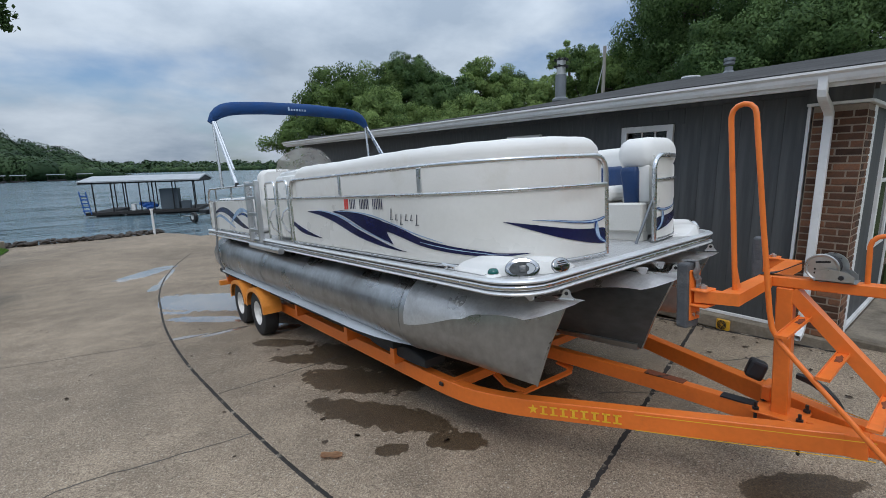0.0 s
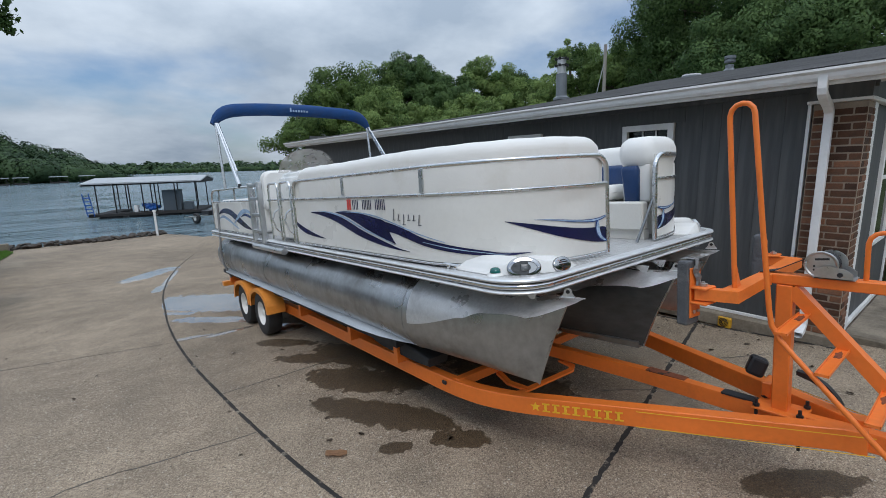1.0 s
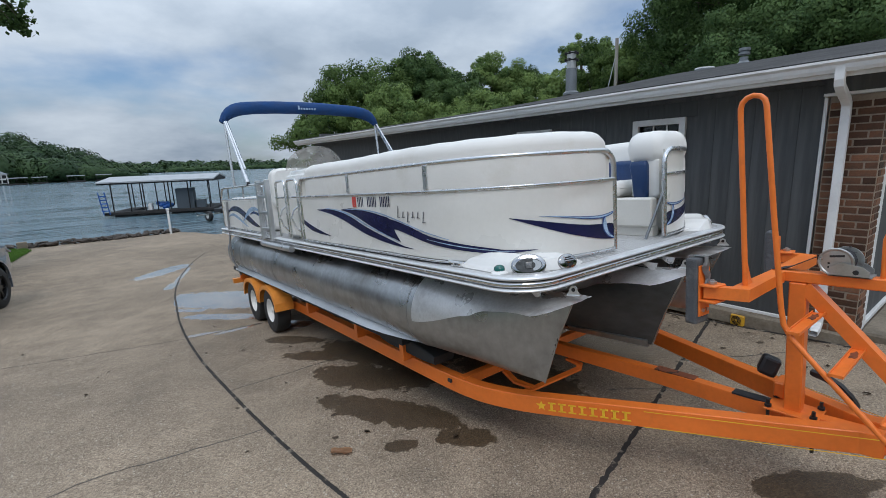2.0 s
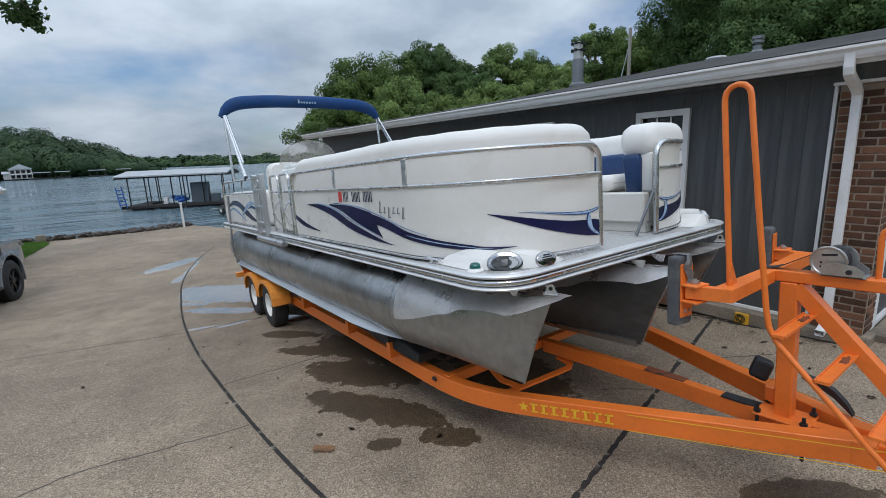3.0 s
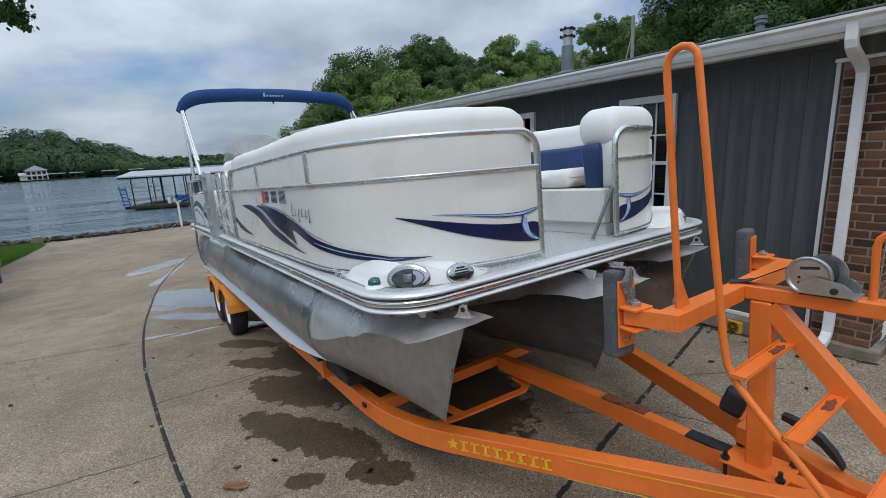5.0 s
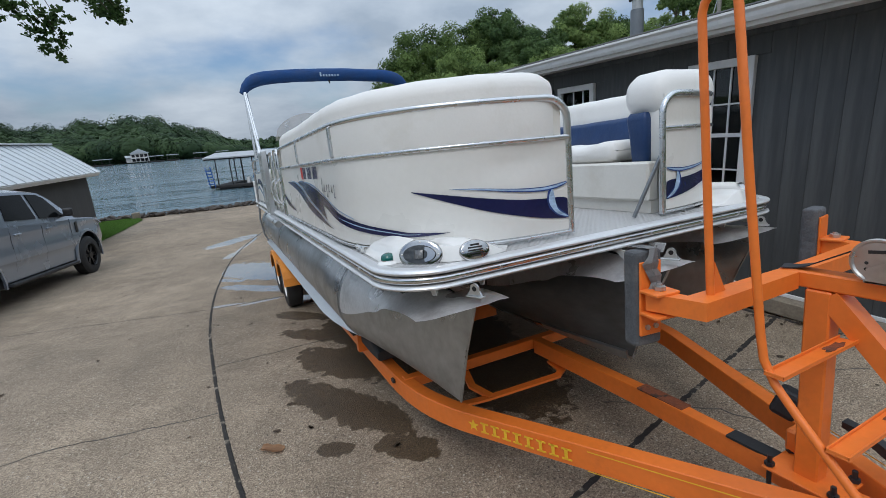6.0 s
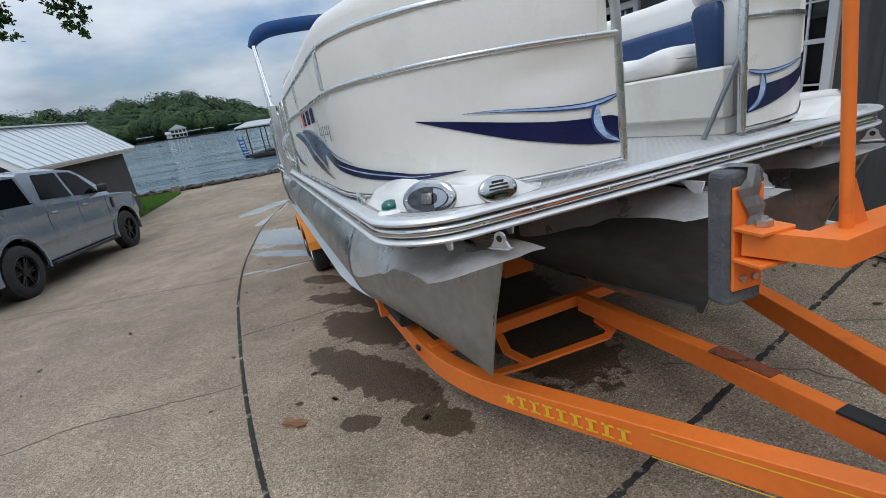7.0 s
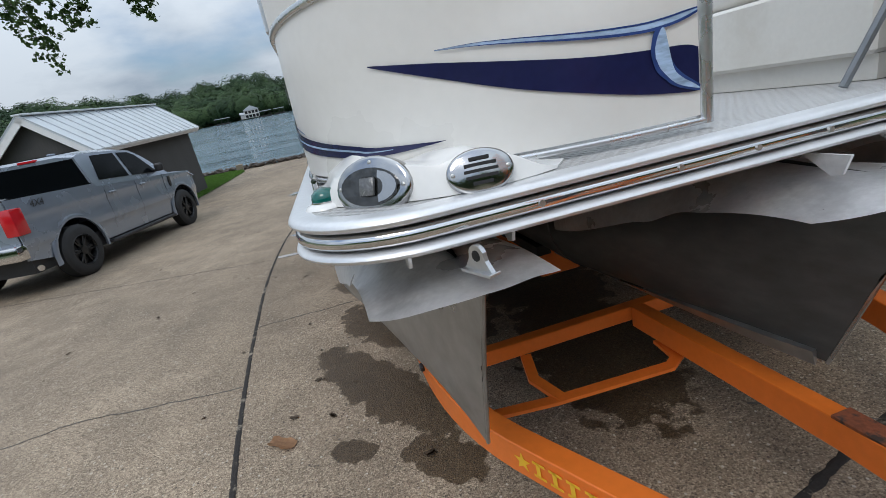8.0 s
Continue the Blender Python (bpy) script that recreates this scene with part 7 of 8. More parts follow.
# ---- pickup truck ----
def pickup():
    t = thing("pickup_truck", pose(-6.37, 7.687, ground_z(-6.37, 7.687), -3.4, 0, -11.9), "silver crew-cab pickup truck with black wheels parked on concrete", "pickup truck")
    R, WB = 0.43, 3.46

    def section(y, pts):
        """Mirror a half section (x, z) listed from the sill up to the middle."""
        return [Vector((x, y, z)) for x, z in pts] + [Vector((-x, y, z)) for x, z in reversed(pts)]

    # lower body with real wheel arches cut into its side outline
    def arch(cy, r):
        return [(cy + r * math.cos(radians(a)), R + r * math.sin(radians(a))) for a in range(172, 7, -15)]
    low = [(-1.02, 0.57), (-1.0, 1.455), (0.80, 1.425), (0.80, 1.36), (2.9, 1.29), (4.05, 1.24), (4.22, 1.12), (4.26, 0.72), (4.2, 0.45)]
    under = [(4.02, 0.42)] + [(y, z) for y, z in reversed(arch(WB, 0.54))] + [(2.85, 0.44), (0.60, 0.44)] + [(y, z) for y, z in reversed(arch(0.0, 0.54))] + [(-0.60, 0.50)]
    outline = low + under
    bm = bmesh.new()
    m = Matrix(((0, 0, 1, 0), (1, 0, 0, 0), (0, 1, 0, 0), (0, 0, 0, 1)))
    for sgn in (-1, 1):
        slab(bm, outline, m, sgn * 0.975 if sgn > 0 else -0.985, sgn * 0.985 if sgn > 0 else -0.975)
    for z in (0.5, 0.58, 0.68, 0.74, 0.78, 0.9, 1.02, 1.12, 1.17, 1.2, 1.24, 1.32, 1.4):
        bmesh.ops.bisect_plane(bm, geom=bm.verts[:] + bm.edges[:] + bm.faces[:], plane_co=(0, 0, z), plane_no=(0, 0, 1))
    for y in (-0.85, 3.9, 4.12):
        bmesh.ops.bisect_plane(bm, geom=bm.verts[:] + bm.edges[:] + bm.faces[:], plane_co=(0, y, 0), plane_no=(0, 1, 0))
    prof_z = [0.40, 0.58, 0.68, 0.74, 0.78, 0.9, 1.05, 1.15, 1.19, 1.30, 1.46]
    prof_x = [-0.045, -0.035, -0.028, -0.010, 0.006, 0.002, -0.004, -0.008, 0.004, -0.004, -0.024]
    for v in bm.verts:
        dx = float(np.interp(v.co.z, prof_z, prof_x))
        dx -= 0.10 * max(0.0, (v.co.y - 3.75) / 0.6) ** 2 + 0.03 * max(0.0, (-0.75 - v.co.y) / 0.27) ** 2
        v.co.x += dx if v.co.x > 0 else -dx
    bx(bm, -0.93, 0.93, -1.02, -1.00, 0.60, 1.44)
    bx(bm, -0.84, 0.84, 4.19, 4.23, 0.5, 1.12)
    body = part("body", bm, M_SILVER, t, "silver painted body", True)
    bm = bmesh.new()
    rings = [section(y, [(0.98, z), (0.97, z + 0.03), (0.80, z + 0.05)]) for y, z in ((2.88, 1.275), (3.35, 1.265), (3.92, 1.215), (4.21, 1.09))]
    loft(bm, rings)
    part("bonnet", bm, M_SILVER, t, smooth=True)
    part("chassis", box(-0.90, 0.90, -0.95, 4.15, 0.36, 0.62), M_BLACK, t)
    for cy in (0.0, WB):
        for sgn in (-1, 1):
            mm = Matrix(((0, 0, 1, sgn * 0.98), (1, 0, 0, cy), (0, 1, 0, R), (0, 0, 0, 1)))
            bm = bmesh.new()
            rings = []
            for k in range(15):
                a = radians(-8 + 14 * k)
                c, s = math.cos(a), math.sin(a)
                rings.append([mm @ Vector((r * c, r * s, sgn * (h - 0.10 * max(0.0, (cy + r * c - 3.75) / 0.6) ** 2))) for r, h in ((0.54, -0.03), (0.54, 0.006), (0.555, 0.009), (0.59, 0.004), (0.625, -0.014))])
            loft(bm, rings)
            part("wheel_arch", bm, M_SILVER, body, "flared arch lip", True)
    # cab
    bm = bmesh.new()
    rings = [section(y, pts) for y, pts in (
        (0.79, [(0.965, 1.30), (0.935, 1.46), (0.80, 1.91), (0.5, 1.955)]),
        (0.88, [(0.97, 1.30), (0.935, 1.46), (0.79, 1.95), (0.5, 2.00)]),
        (1.30, [(0.97, 1.30), (0.935, 1.46), (0.785, 1.955), (0.5, 2.02)]),
        (1.90, [(0.97, 1.30), (0.935, 1.46), (0.785, 1.94), (0.5, 2.01)]),
        (2.35, [(0.97, 1.30), (0.935, 1.44), (0.785, 1.90), (0.5, 1.97)]),
        (2.65, [(0.97, 1.29), (0.93, 1.42), (0.80, 1.76), (0.5, 1.81)]),
        (3.25, [(0.965, 1.27), (0.945, 1.29), (0.90, 1.31), (0.5, 1.32)]))]
    loft(bm, rings)
    cab = part("cab", bm, M_SILVER, t, "silver cab with dark glass", True)

    def side_pane(name, quad, mt):
        for sgn in (1, -1):
            bm = bmesh.new()
            vs = [(sgn * (0.935 - (z - 1.46) * (0.935 - 0.787) / 0.49 + 0.012), y, z) for y, z in quad]
            lo = [bm.verts.new(v) for v in vs]
            hi = [bm.verts.new((v[0] - sgn * 0.02, v[1], v[2])) for v in vs]
            bm.faces.new(lo); bm.faces.new(hi[::-1])
            for i in range(len(lo)):
                j = (i + 1) % len(lo)
                bm.faces.new((lo[i], hi[i], hi[j], lo[j]))
            part(name, bm, mt, cab)
    M_CARGLASS = mat("dark_car_glass", (0.004, 0.005, 0.006), 0.04, 0.0, 0.05, spec=0.10)
    side_pane("rear_door_glass", [(0.99, 1.465), (1.17, 1.90), (1.80, 1.895), (1.82, 1.425)], M_CARGLASS)
    side_pane("front_door_glass", [(1.93, 1.42), (1.91, 1.89), (2.22, 1.87), (2.40, 1.79), (2.76, 1.385)], M_CARGLASS)
    bm = bmesh.new()
    slab(bm, [(-0.89, 1.44), (0.89, 1.44), (0.77, 1.89), (-0.77, 1.89)], Matrix(((1, 0, 0, 0), (0, 0, -1, 0.79), (0, 1, 0, 0), (0, 0, 0, 1))), 0.002, 0.010)
    part("rear_glass", bm, M_CARGLASS, cab)
    bm = bmesh.new()
    slab(bm, [(-0.82, 0.0), (0.82, 0.0), (0.70, 0.66), (-0.70, 0.66)], Matrix.Translation((0, 3.24, 1.335)) @ pose(0, 0, 0, 142, 0, 0), -0.03, -0.018)
    part("windscreen", bm, M_CARGLASS, cab)
    part("third_brake_lamp", box(-0.16, 0.16, 0.775, 0.87, 1.945, 1.985, 0.005), M_TAIL, cab)
    # bed cover, tailgate, bumper, lamps
    bm = bmesh.new()
    loft(bm, [[Vector((x, y, z)) for x, z in ((-0.93, 1.415), (0.93, 1.415), (0.93, z1), (0.80, z1 + 0.01), (-0.80, z1 + 0.01), (-0.93, z1))] for y, z1 in ((-0.99, 1.455), (-0.9, 1.47), (0.77, 1.445))])
    part("bed_cover", bm, M_CARGLASS, t, "black bed cover")
    # tall rear canopy glass line of the cab back
    bm = bmesh.new()
    bx(bm, -0.97, 0.97, -1.17, -0.98, 0.60, 0.82, 0.03, seg=2)
    part("rear_bumper", bm, M_CHROME, t, "silver rear bumper", True)
    for sgn in (-1, 1):
        lamp = part("tail_lamp", box(sgn * 0.80, sgn * 0.993, -1.04, -0.83, 0.94, 1.33, 0.02, seg=2), M_TAIL, t, "red tail lamp", True)
        part("lamp_core", box(sgn * 0.86, sgn * 0.96, -1.039, -0.99, 1.09, 1.15, 0.01), M_GEL, lamp)
        part("side_step", box(sgn * 0.93, sgn * 1.04, 0.62, 2.8, 0.36, 0.42, 0.02, seg=2), M_BLACK, t, "black side step")
        mir = part("door_mirror", box(sgn * 1.0, sgn * 1.17, 2.62, 2.73, 1.38, 1.55, 0.045, seg=3), M_BLACK, t, "black door mirror", True)
        part("mirror_arm", box(sgn * 0.93, sgn * 1.02, 2.66, 2.72, 1.38, 1.43, 0.01), M_BLACK, mir)
        for y in (1.02, 1.98):
            part("door_handle", box(sgn * 0.985, sgn * 1.012, y, y + 0.20, 1.19, 1.23, 0.01), M_SILVER, t, "silver door handle")
        for y in (0.95, 1.87, 2.85):
            bm = bmesh.new()
            zs = (0.58, 0.68, 0.74, 0.78, 0.9, 1.02, 1.12, 1.17, 1.2, 1.24, 1.29)
            edge = [sgn * (0.9855 + float(np.interp(z, prof_z, prof_x))) for z in zs]
            loft(bm, [[Vector((e - sgn * 0.004, y - 0.003, z)), Vector((e, y - 0.003, z)), Vector((e, y + 0.003, z)), Vector((e - sgn * 0.004, y + 0.003, z))] for e, z in zip(edge, zs)])
            part("door_gap", bm, M_DARK, t)
        part("fender_vent", box(sgn * 0.98, sgn * 0.992, 3.02, 3.11, 1.0, 1.23, 0.01), M_BLACK, t)
        part("head_lamp", box(sgn * 0.62, sgn * 0.88, 4.05, 4.235, 0.90, 1.09, 0.03, seg=2), M_LENS, t, "clear head lamp")
    lettering("drive_badge", "4X4", 0.15, M_BLACK, Matrix(((0, 0, 1, 0.9865), (1, 0, 0, -0.66), (0, 1, 0, 1.29), (0, 0, 0, 1))), t, "dark 4X4 badge", 0.001, 1.0, 0.2)
    bm = bmesh.new()
    tube(bm, [(0.70, -0.2, 0.42), (0.78, -0.7, 0.42), (0.93, -0.88, 0.42)], 0.045, 10)
    part("exhaust_tip", bm, M_CHROME, t, smooth=True)
    part("roof_aerial", box(-0.04, 0.04, 1.30, 1.45, 2.015, 2.06, 0.015), M_SILVER, cab)
    for cy in (0.0, WB):
        for sgn in (-1, 1):
            mm = Matrix(((0, 0, sgn, sgn * 0.72), (1, 0, 0, cy), (0, 1, 0, R), (0, 0, 0, 1)))
            w = part("wheel", bmesh.new(), M_RUBBER, t)
            bm = bmesh.new()
            lathe(bm, [(0.25, 0.0), (0.36, 0.0), (0.395, 0.025), (R, 0.05), (R, 0.22), (0.395, 0.25), (0.36, 0.268), (0.262, 0.262), (0.255, 0.15)], mm, 44)
            part("tyre", bm, M_RUBBER, w, "black off-road tyre", True)
            bm = bmesh.new()
            lathe(bm, [(0.26, 0.255), (0.25, 0.262), (0.24, 0.24), (0.235, 0.12), (0.004, 0.10)], mm, 32, False)
            for k in range(6):
                a = 2 * math.pi * k / 6
                for d in (-0.16, 0.16):
                    bx(bm, 0.05, 0.245, -0.014, 0.014, 0.18, 0.225, 0.004, m=mm @ Matrix.Rotation(a + d * 0.8, 4, "Z"))
            lathe(bm, [(0.075, 0.12), (0.075, 0.235), (0.05, 0.24)], mm, 18)
            part("rim", bm, M_RIM, w, "black spoked rim")
    return t


pickup()


# ---- shed beyond the truck ----
def shed():
    s = thing("shed", pose(-7.72, 11.97, ground_z(-6.5, 13) - 0.12, 0, 0, -8), "brown-grey boarded shed with a white ribbed metal roof", "shed")
    L, half, eave_h, ridge_h = 6.6, 1.20, 2.33, 3.29
    bm = bmesh.new()
    bx(bm, -half + 0.3, half - 0.3, 0.2, 0.3, 0, eave_h); bx(bm, -half + 0.3, half - 0.3, L - 0.3, L - 0.2, 0, eave_h)
    bx(bm, half - 0.4, half - 0.3, 0.3, L - 0.3, 0, eave_h + 0.2); bx(bm, -half + 0.3, -half + 0.4, 0.3, L - 0.3, 0, eave_h + 0.2)
    for y in (0.2, L - 0.3):
        slab(bm, [(-half + 0.1, eave_h - 0.05), (half - 0.1, eave_h - 0.05), (0, ridge_h - 0.08)], Matrix(((1, 0, 0, 0), (0, 0, 1, 0), (0, 1, 0, 0), (0, 0, 0, 1))), y, y + 0.1)
    part("wall", bm, M_SHED, s, "brown-grey boarded wall")
    slope = math.atan2(ridge_h - eave_h, half)
    run = math.hypot(half, ridge_h - eave_h) + 0.12
    for sgn in (-1, 1):
        m = Matrix.Translation((0, 0, ridge_h)) @ Matrix.Rotation(sgn * slope, 4, "Y")
        bm = bmesh.new()
        bx(bm, 0 if sgn > 0 else -run, run if sgn > 0 else 0, 0, L, -0.03, 0.0, m=m)
        sheet = part("roof", bm, M_METALROOF, s, "white ribbed metal roof sheet")
        rib = None
        for k in range(17):
            if rib is None:
                rib = part("rib", box(0 if sgn > 0 else -run, run if sgn > 0 else 0, -0.008, 0.008, 0.0005, 0.026, 0.003, m=m), M_RIB, sheet)
                continue
            ob = new("rib", rib.data)
            ob.parent = sheet
            ob.location = (0, L * k / 16, 0)
        bm = bmesh.new()
        x = run if sgn > 0 else -run
        bx(bm, x - 0.012, x + 0.012, 0, L, -0.15, -0.031, m=m)
        for y in (0.0, L - 0.03):
            bx(bm, 0 if sgn > 0 else -run, run if sgn > 0 else 0, y, y + 0.03, -0.17, -0.031, m=m)
        part("barge_board", bm, M_WHITE, s)
    part("ridge_cap", box(-0.12, 0.12, -0.01, L + 0.01, ridge_h - 0.01, ridge_h + 0.03, 0.008), M_METALROOF, s)
    return s


shed()

# white post and marker by the ramp
bm = bmesh.new()
lathe(bm, [(0.05, 0.0), (0.05, 1.25), (0.075, 1.26), (0.075, 1.33)], None, 10)
post = tagged(part("mooring_post", bm, M_WHITE), "white pipe post at the end of the rock edging", "post")
post.location = (-0.2, 23.7, -1.2)
bm = box(-0.16, 0.16, -0.12, 0.12, 0, 0.34, 0.02)
blk = tagged(part("utility_box", bm, M_PLINTH), "small grey utility box on the lawn edge", "utility box")
blk.location = (-5.55, 23.6, -1.10)


# ---- boat dock on the lake ----
def dock():
    d = thing("boat_dock", pose(1.05, 38.2, WATER_Z - 0.06, 0, 0, -22) @ Matrix.Scale(0.94, 4), "covered floating boat dock with a white metal roof", "boat dock")
    hw, dp = 3.75, 5.0
    part("float_deck", box(-hw - 0.25, hw, 0, 1.4, 0.20, 0.42, 0.02), M_DOCKWOOD, d, "dark timber dock deck")
    part("float_deck", box(-hw, -hw + 1.2, 1.4, dp, 0.20, 0.42, 0.02), M_DOCKWOOD, d)
    part("float_deck", box(hw - 1.2, hw, 1.4, dp, 0.20, 0.42, 0.02), M_DOCKWOOD, d)
    for x in (-2.6, -0.6, 1.4, 3.1):
        part("float", box(x - 0.8, x + 0.8, 0.15, 1.25, -0.2, 0.20, 0.05), M_BLACK, d)
    for x in (-3.4, -2.2, -1.2, -0.3, 0.6, 2.0, 3.5):
        for y in ((0.3, dp - 0.3) if abs(x) > 3.3 or x == -0.3 else (0.3,)):
            part("post", box(x - 0.035, x + 0.035, y - 0.035, y + 0.035, 0.42, 2.72), M_DARK, d)
    for x in (-2.8, -0.9, 1.2, 2.7):
        part("post", box(x - 0.035, x + 0.035, dp - 0.3, dp - 0.23, 0.42, 2.72), M_DARK, d)
    bm = bmesh.new()
    loft(bm, [[Vector((x, y, z)) for x, z in ((-4.1, z0), (4.1, z0), (4.1, z0 + 0.10), (-4.1, z0 + 0.10))] for y, z0 in ((-0.4, 2.70), (2.5, 3.05), (5.4, 2.70))])
    part("roof", bm, M_DOCKROOF, d, "pale grey metal dock roof")
    for k in range(21):
        x = -4.0 + 0.4 * k
        part("rafter", box(x - 0.02, x + 0.02, -0.45, 5.4, 2.58, 2.70), M_DARK, d)
    bm = bmesh.new()
    slab(bm, [(-0.4, 2.70), (5.4, 2.70), (2.5, 3.04)], Matrix(((0, 0, 1, 0), (1, 0, 0, 0), (0, 1, 0, 0), (0, 0, 0, 1))), 4.0, 4.05)
    part("gable_end", bm, M_DARK, d)
    part("locker", box(1.0, 2.3, 0.5, 1.3, 0.42, 2.05, 0.02), M_LOCKER, d, "tall slate-blue locker")
    part("locker", box(2.45, 3.1, 0.5, 1.2, 0.42, 1.05, 0.02), M_LOCKER, d)
    bm = bmesh.new()
    rg = random.Random(5)
    for k in range(9):
        bx(bm, -0.20, 0.20, -0.16, 0.16, -0.13, 0.13, 0.06, m=pose(-0.35 + 0.12 * k + rg.uniform(-0.1, 0.1), 0.6 + rg.uniform(-0.2, 0.3), 0.66 + rg.uniform(0, 0.3), rg.uniform(-30, 30), rg.uniform(-30, 30), rg.uniform(0, 90)))
    part("water_toys", bm, M_DOCKBLUE, d, "heap of blue water toys")
    bm = bmesh.new()
    for x in (-4.02, -3.6):
        tube(bm, [(x + 0.05, -0.1, 0.3), (x - 0.12, -0.15, 2.05)], 0.04, 6)
    for z in (0.6, 0.88, 1.16, 1.44, 1.72):
        bx(bm, -4.03 - 0.06 * z, -3.55 - 0.06 * z, -0.2, -0.06, z - 0.045, z + 0.045)
    part("swim_ladder", bm, M_DOCKBLUE, d, "blue plastic swim ladder")
    part("white_bin", box(-1.1, -0.8, 0.5, 0.9, 0.42, 0.95, 0.04), M_WHITE, d)
    return d


dock()

# small boat trailer at the water's edge
st = thing("small_trailer", pose(3.3, 30.5, -1.35, 0, 0, 20), "small boat trailer with a dark boat at the water edge", "small trailer")
part("box", box(-0.1, 0.9, -0.6, 0.2, 0.45, 0.75, 0.05, seg=2), M_BLACK, st)
part("frame", box(-1.6, 0.8, -0.5, -0.4, 0.42, 0.50, 0.01), M_STEEL, st)
for x in (-0.75, 0.75):
    bm = bmesh.new()
    lathe(bm, [(0.14, 0.0), (0.30, 0.0), (0.32, 0.04), (0.32, 0.16), (0.30, 0.2), (0.14, 0.19)], Matrix(((0, 0, 1, x - 0.1), (1, 0, 0, -0.3), (0, 1, 0, 0.33), (0, 0, 0, 1))), 24)
    w = part("tyre", bm, M_RUBBER, st)
    bm = bmesh.new()
    lathe(bm, [(0.15, -0.006), (0.14, 0.0), (0.02, 0.01)], Matrix(((0, 0, 1, x - 0.1), (1, 0, 0, -0.3), (0, 1, 0, 0.33), (0, 0, 0, 1))), 18)
    part("rim", bm, M_WHEEL, w)


# ---- woods ----
def crown_points(rng, n, clumps, centre, radii):
    """Leaf places in uneven sprays over an ellipsoid, with gaps between the sprays."""
    d = rng.normal(size=(clumps, 3)); d /= np.linalg.norm(d, axis=1)[:, None]
    d[:, 2] = np.abs(d[:, 2]) * rng.choice([1, 1, 1, -0.8], clumps)
    lobes = rng.normal(size=(7, 3)); lobes /= np.linalg.norm(lobes, axis=1)[:, None]
    bump = 0.88 + 0.26 * np.max(np.clip(d @ lobes.T, 0, 1) ** 6, axis=1, keepdims=True)
    cc = d * rng.uniform(0.35, 1.0, (clumps, 1)) ** 0.55 * bump * np.array(radii)
    size = rng.uniform(0.09, 0.25, clumps) * min(radii)
    pick = rng.choice(clumps, n, p=size ** 2 / (size ** 2).sum())
    off = rng.normal(size=(n, 3)); off /= np.linalg.norm(off, axis=1)[:, None]
    off *= rng.uniform(0.25, 1.05, (n, 1)) ** 0.6 * size[pick][:, None] * np.array([1, 1, 0.8])
    return np.array(centre) + cc[pick] + off, cc + np.array(centre), off / size[pick][:, None] + 0.4 * d[pick] + np.array([0, 0, 0.05]), pick


def tree(x, y, z, height, radius, leaves, leaf, material, seed, label, clumps=46, trunk=None):
    t = thing("tree", pose(x, y, z), label, "tree", "trees behind the building")
    rng = np.random.default_rng(seed)
    rt = trunk or height * 0.02
    cz = height * 0.62
    pts, cc, out, pick = crown_points(rng, leaves, clumps, (0, 0, cz), (radius, radius, height * 0.40))
    bm = bmesh.new()
    lean = rng.normal(0, 0.03 * height, 2)
    top = (lean[0], lean[1], height * 0.8)
    tube(bm, [(0, 0, -0.3), (lean[0] * 0.2, lean[1] * 0.2, height * 0.25), (lean[0] * 0.6, lean[1] * 0.6, height * 0.5), top], rt, 8, r_end=rt * 0.25)
    for k in range(12):
        e = cc[rng.integers(0, len(cc))]
        h = rng.uniform(0.28, 0.6)
        b0 = Vector((lean[0] * h, lean[1] * h, height * h))
        e = Vector(e)
        tube(bm, [b0, b0.lerp(e, 0.5) + Vector((0, 0, 0.05 * height)), e], rt * 0.4, 5, r_end=rt * 0.08)
    part("trunk", bm, M_BARK, t, smooth=True)
    tone = rng.uniform(0, 1, len(cc))[pick]
    cards("crown", leaf_quads(rng, pts, leaf, wide=0.62, normals=out, jitter=0.5), material, t, tone, out)
    return t


WOODS = [(24.6, 7.9, 27, 2.7, M_LEAF_A), (28.2, 10.6, 29, 3.0, M_LEAF_A), (31.5, 11.0, 31, 3.0, M_LEAF_A), (35.0, 13.1, 31, 2.7, M_LEAF_C), (37.6, 11.6, 30, 2.6, M_LEAF_C), (33.0, 8.0, 25, 2.6, M_LEAF_B), (40.6, 10.4, 28, 2.2, M_LEAF_C), (44, 12.1, 31, 2.4, M_LEAF_B), (42.5, 7.5, 25, 2.4, M_LEAF_B), (47.8, 10.3, 32, 2.6, M_LEAF_A), (50.5, 9.3, 28, 2.6, M_LEAF_B), (54.4, 14.3, 36, 2.1, M_LEAF_B), (57.0, 11.8, 32, 2.6, M_LEAF_A), (60.3, 12.8, 30, 2.8, M_LEAF_A), (66.0, 17.5, 24, 2.7, M_LEAF_C), (69.5, 21.0, 23, 4.0, M_LEAF_C), (76, 22.5, 23, 4.4, M_LEAF_C), (83, 23.0, 24, 4.6, M_LEAF_C), (91, 24.0, 24, 4.6, M_LEAF_C), (72.5, 15.0, 19, 3.0, M_LEAF_C), (80, 15.0, 19, 3.0, M_LEAF_C)]
for k, (az, el, dist, r, m) in enumerate(WOODS):
    x, y = -3.03 + dist * math.sin(radians(az)), -1.6 + dist * math.cos(radians(az))
    z = ground_z(x, y)
    h = 1.956 + dist * math.tan(radians(el)) - z
    tree(x, y, z, h * 0.985, r, 13000 if az == 54.4 else 48000 if dist < 26 else 34000, 0.050 + 0.0016 * (dist - 23), m, 100 + k, "bright green broadleaf tree behind the roof" if m == M_LEAF_B else "dense dark green broadleaf tree behind the roof", (170 if dist < 26 else 115) if az != 54.4 else 60)

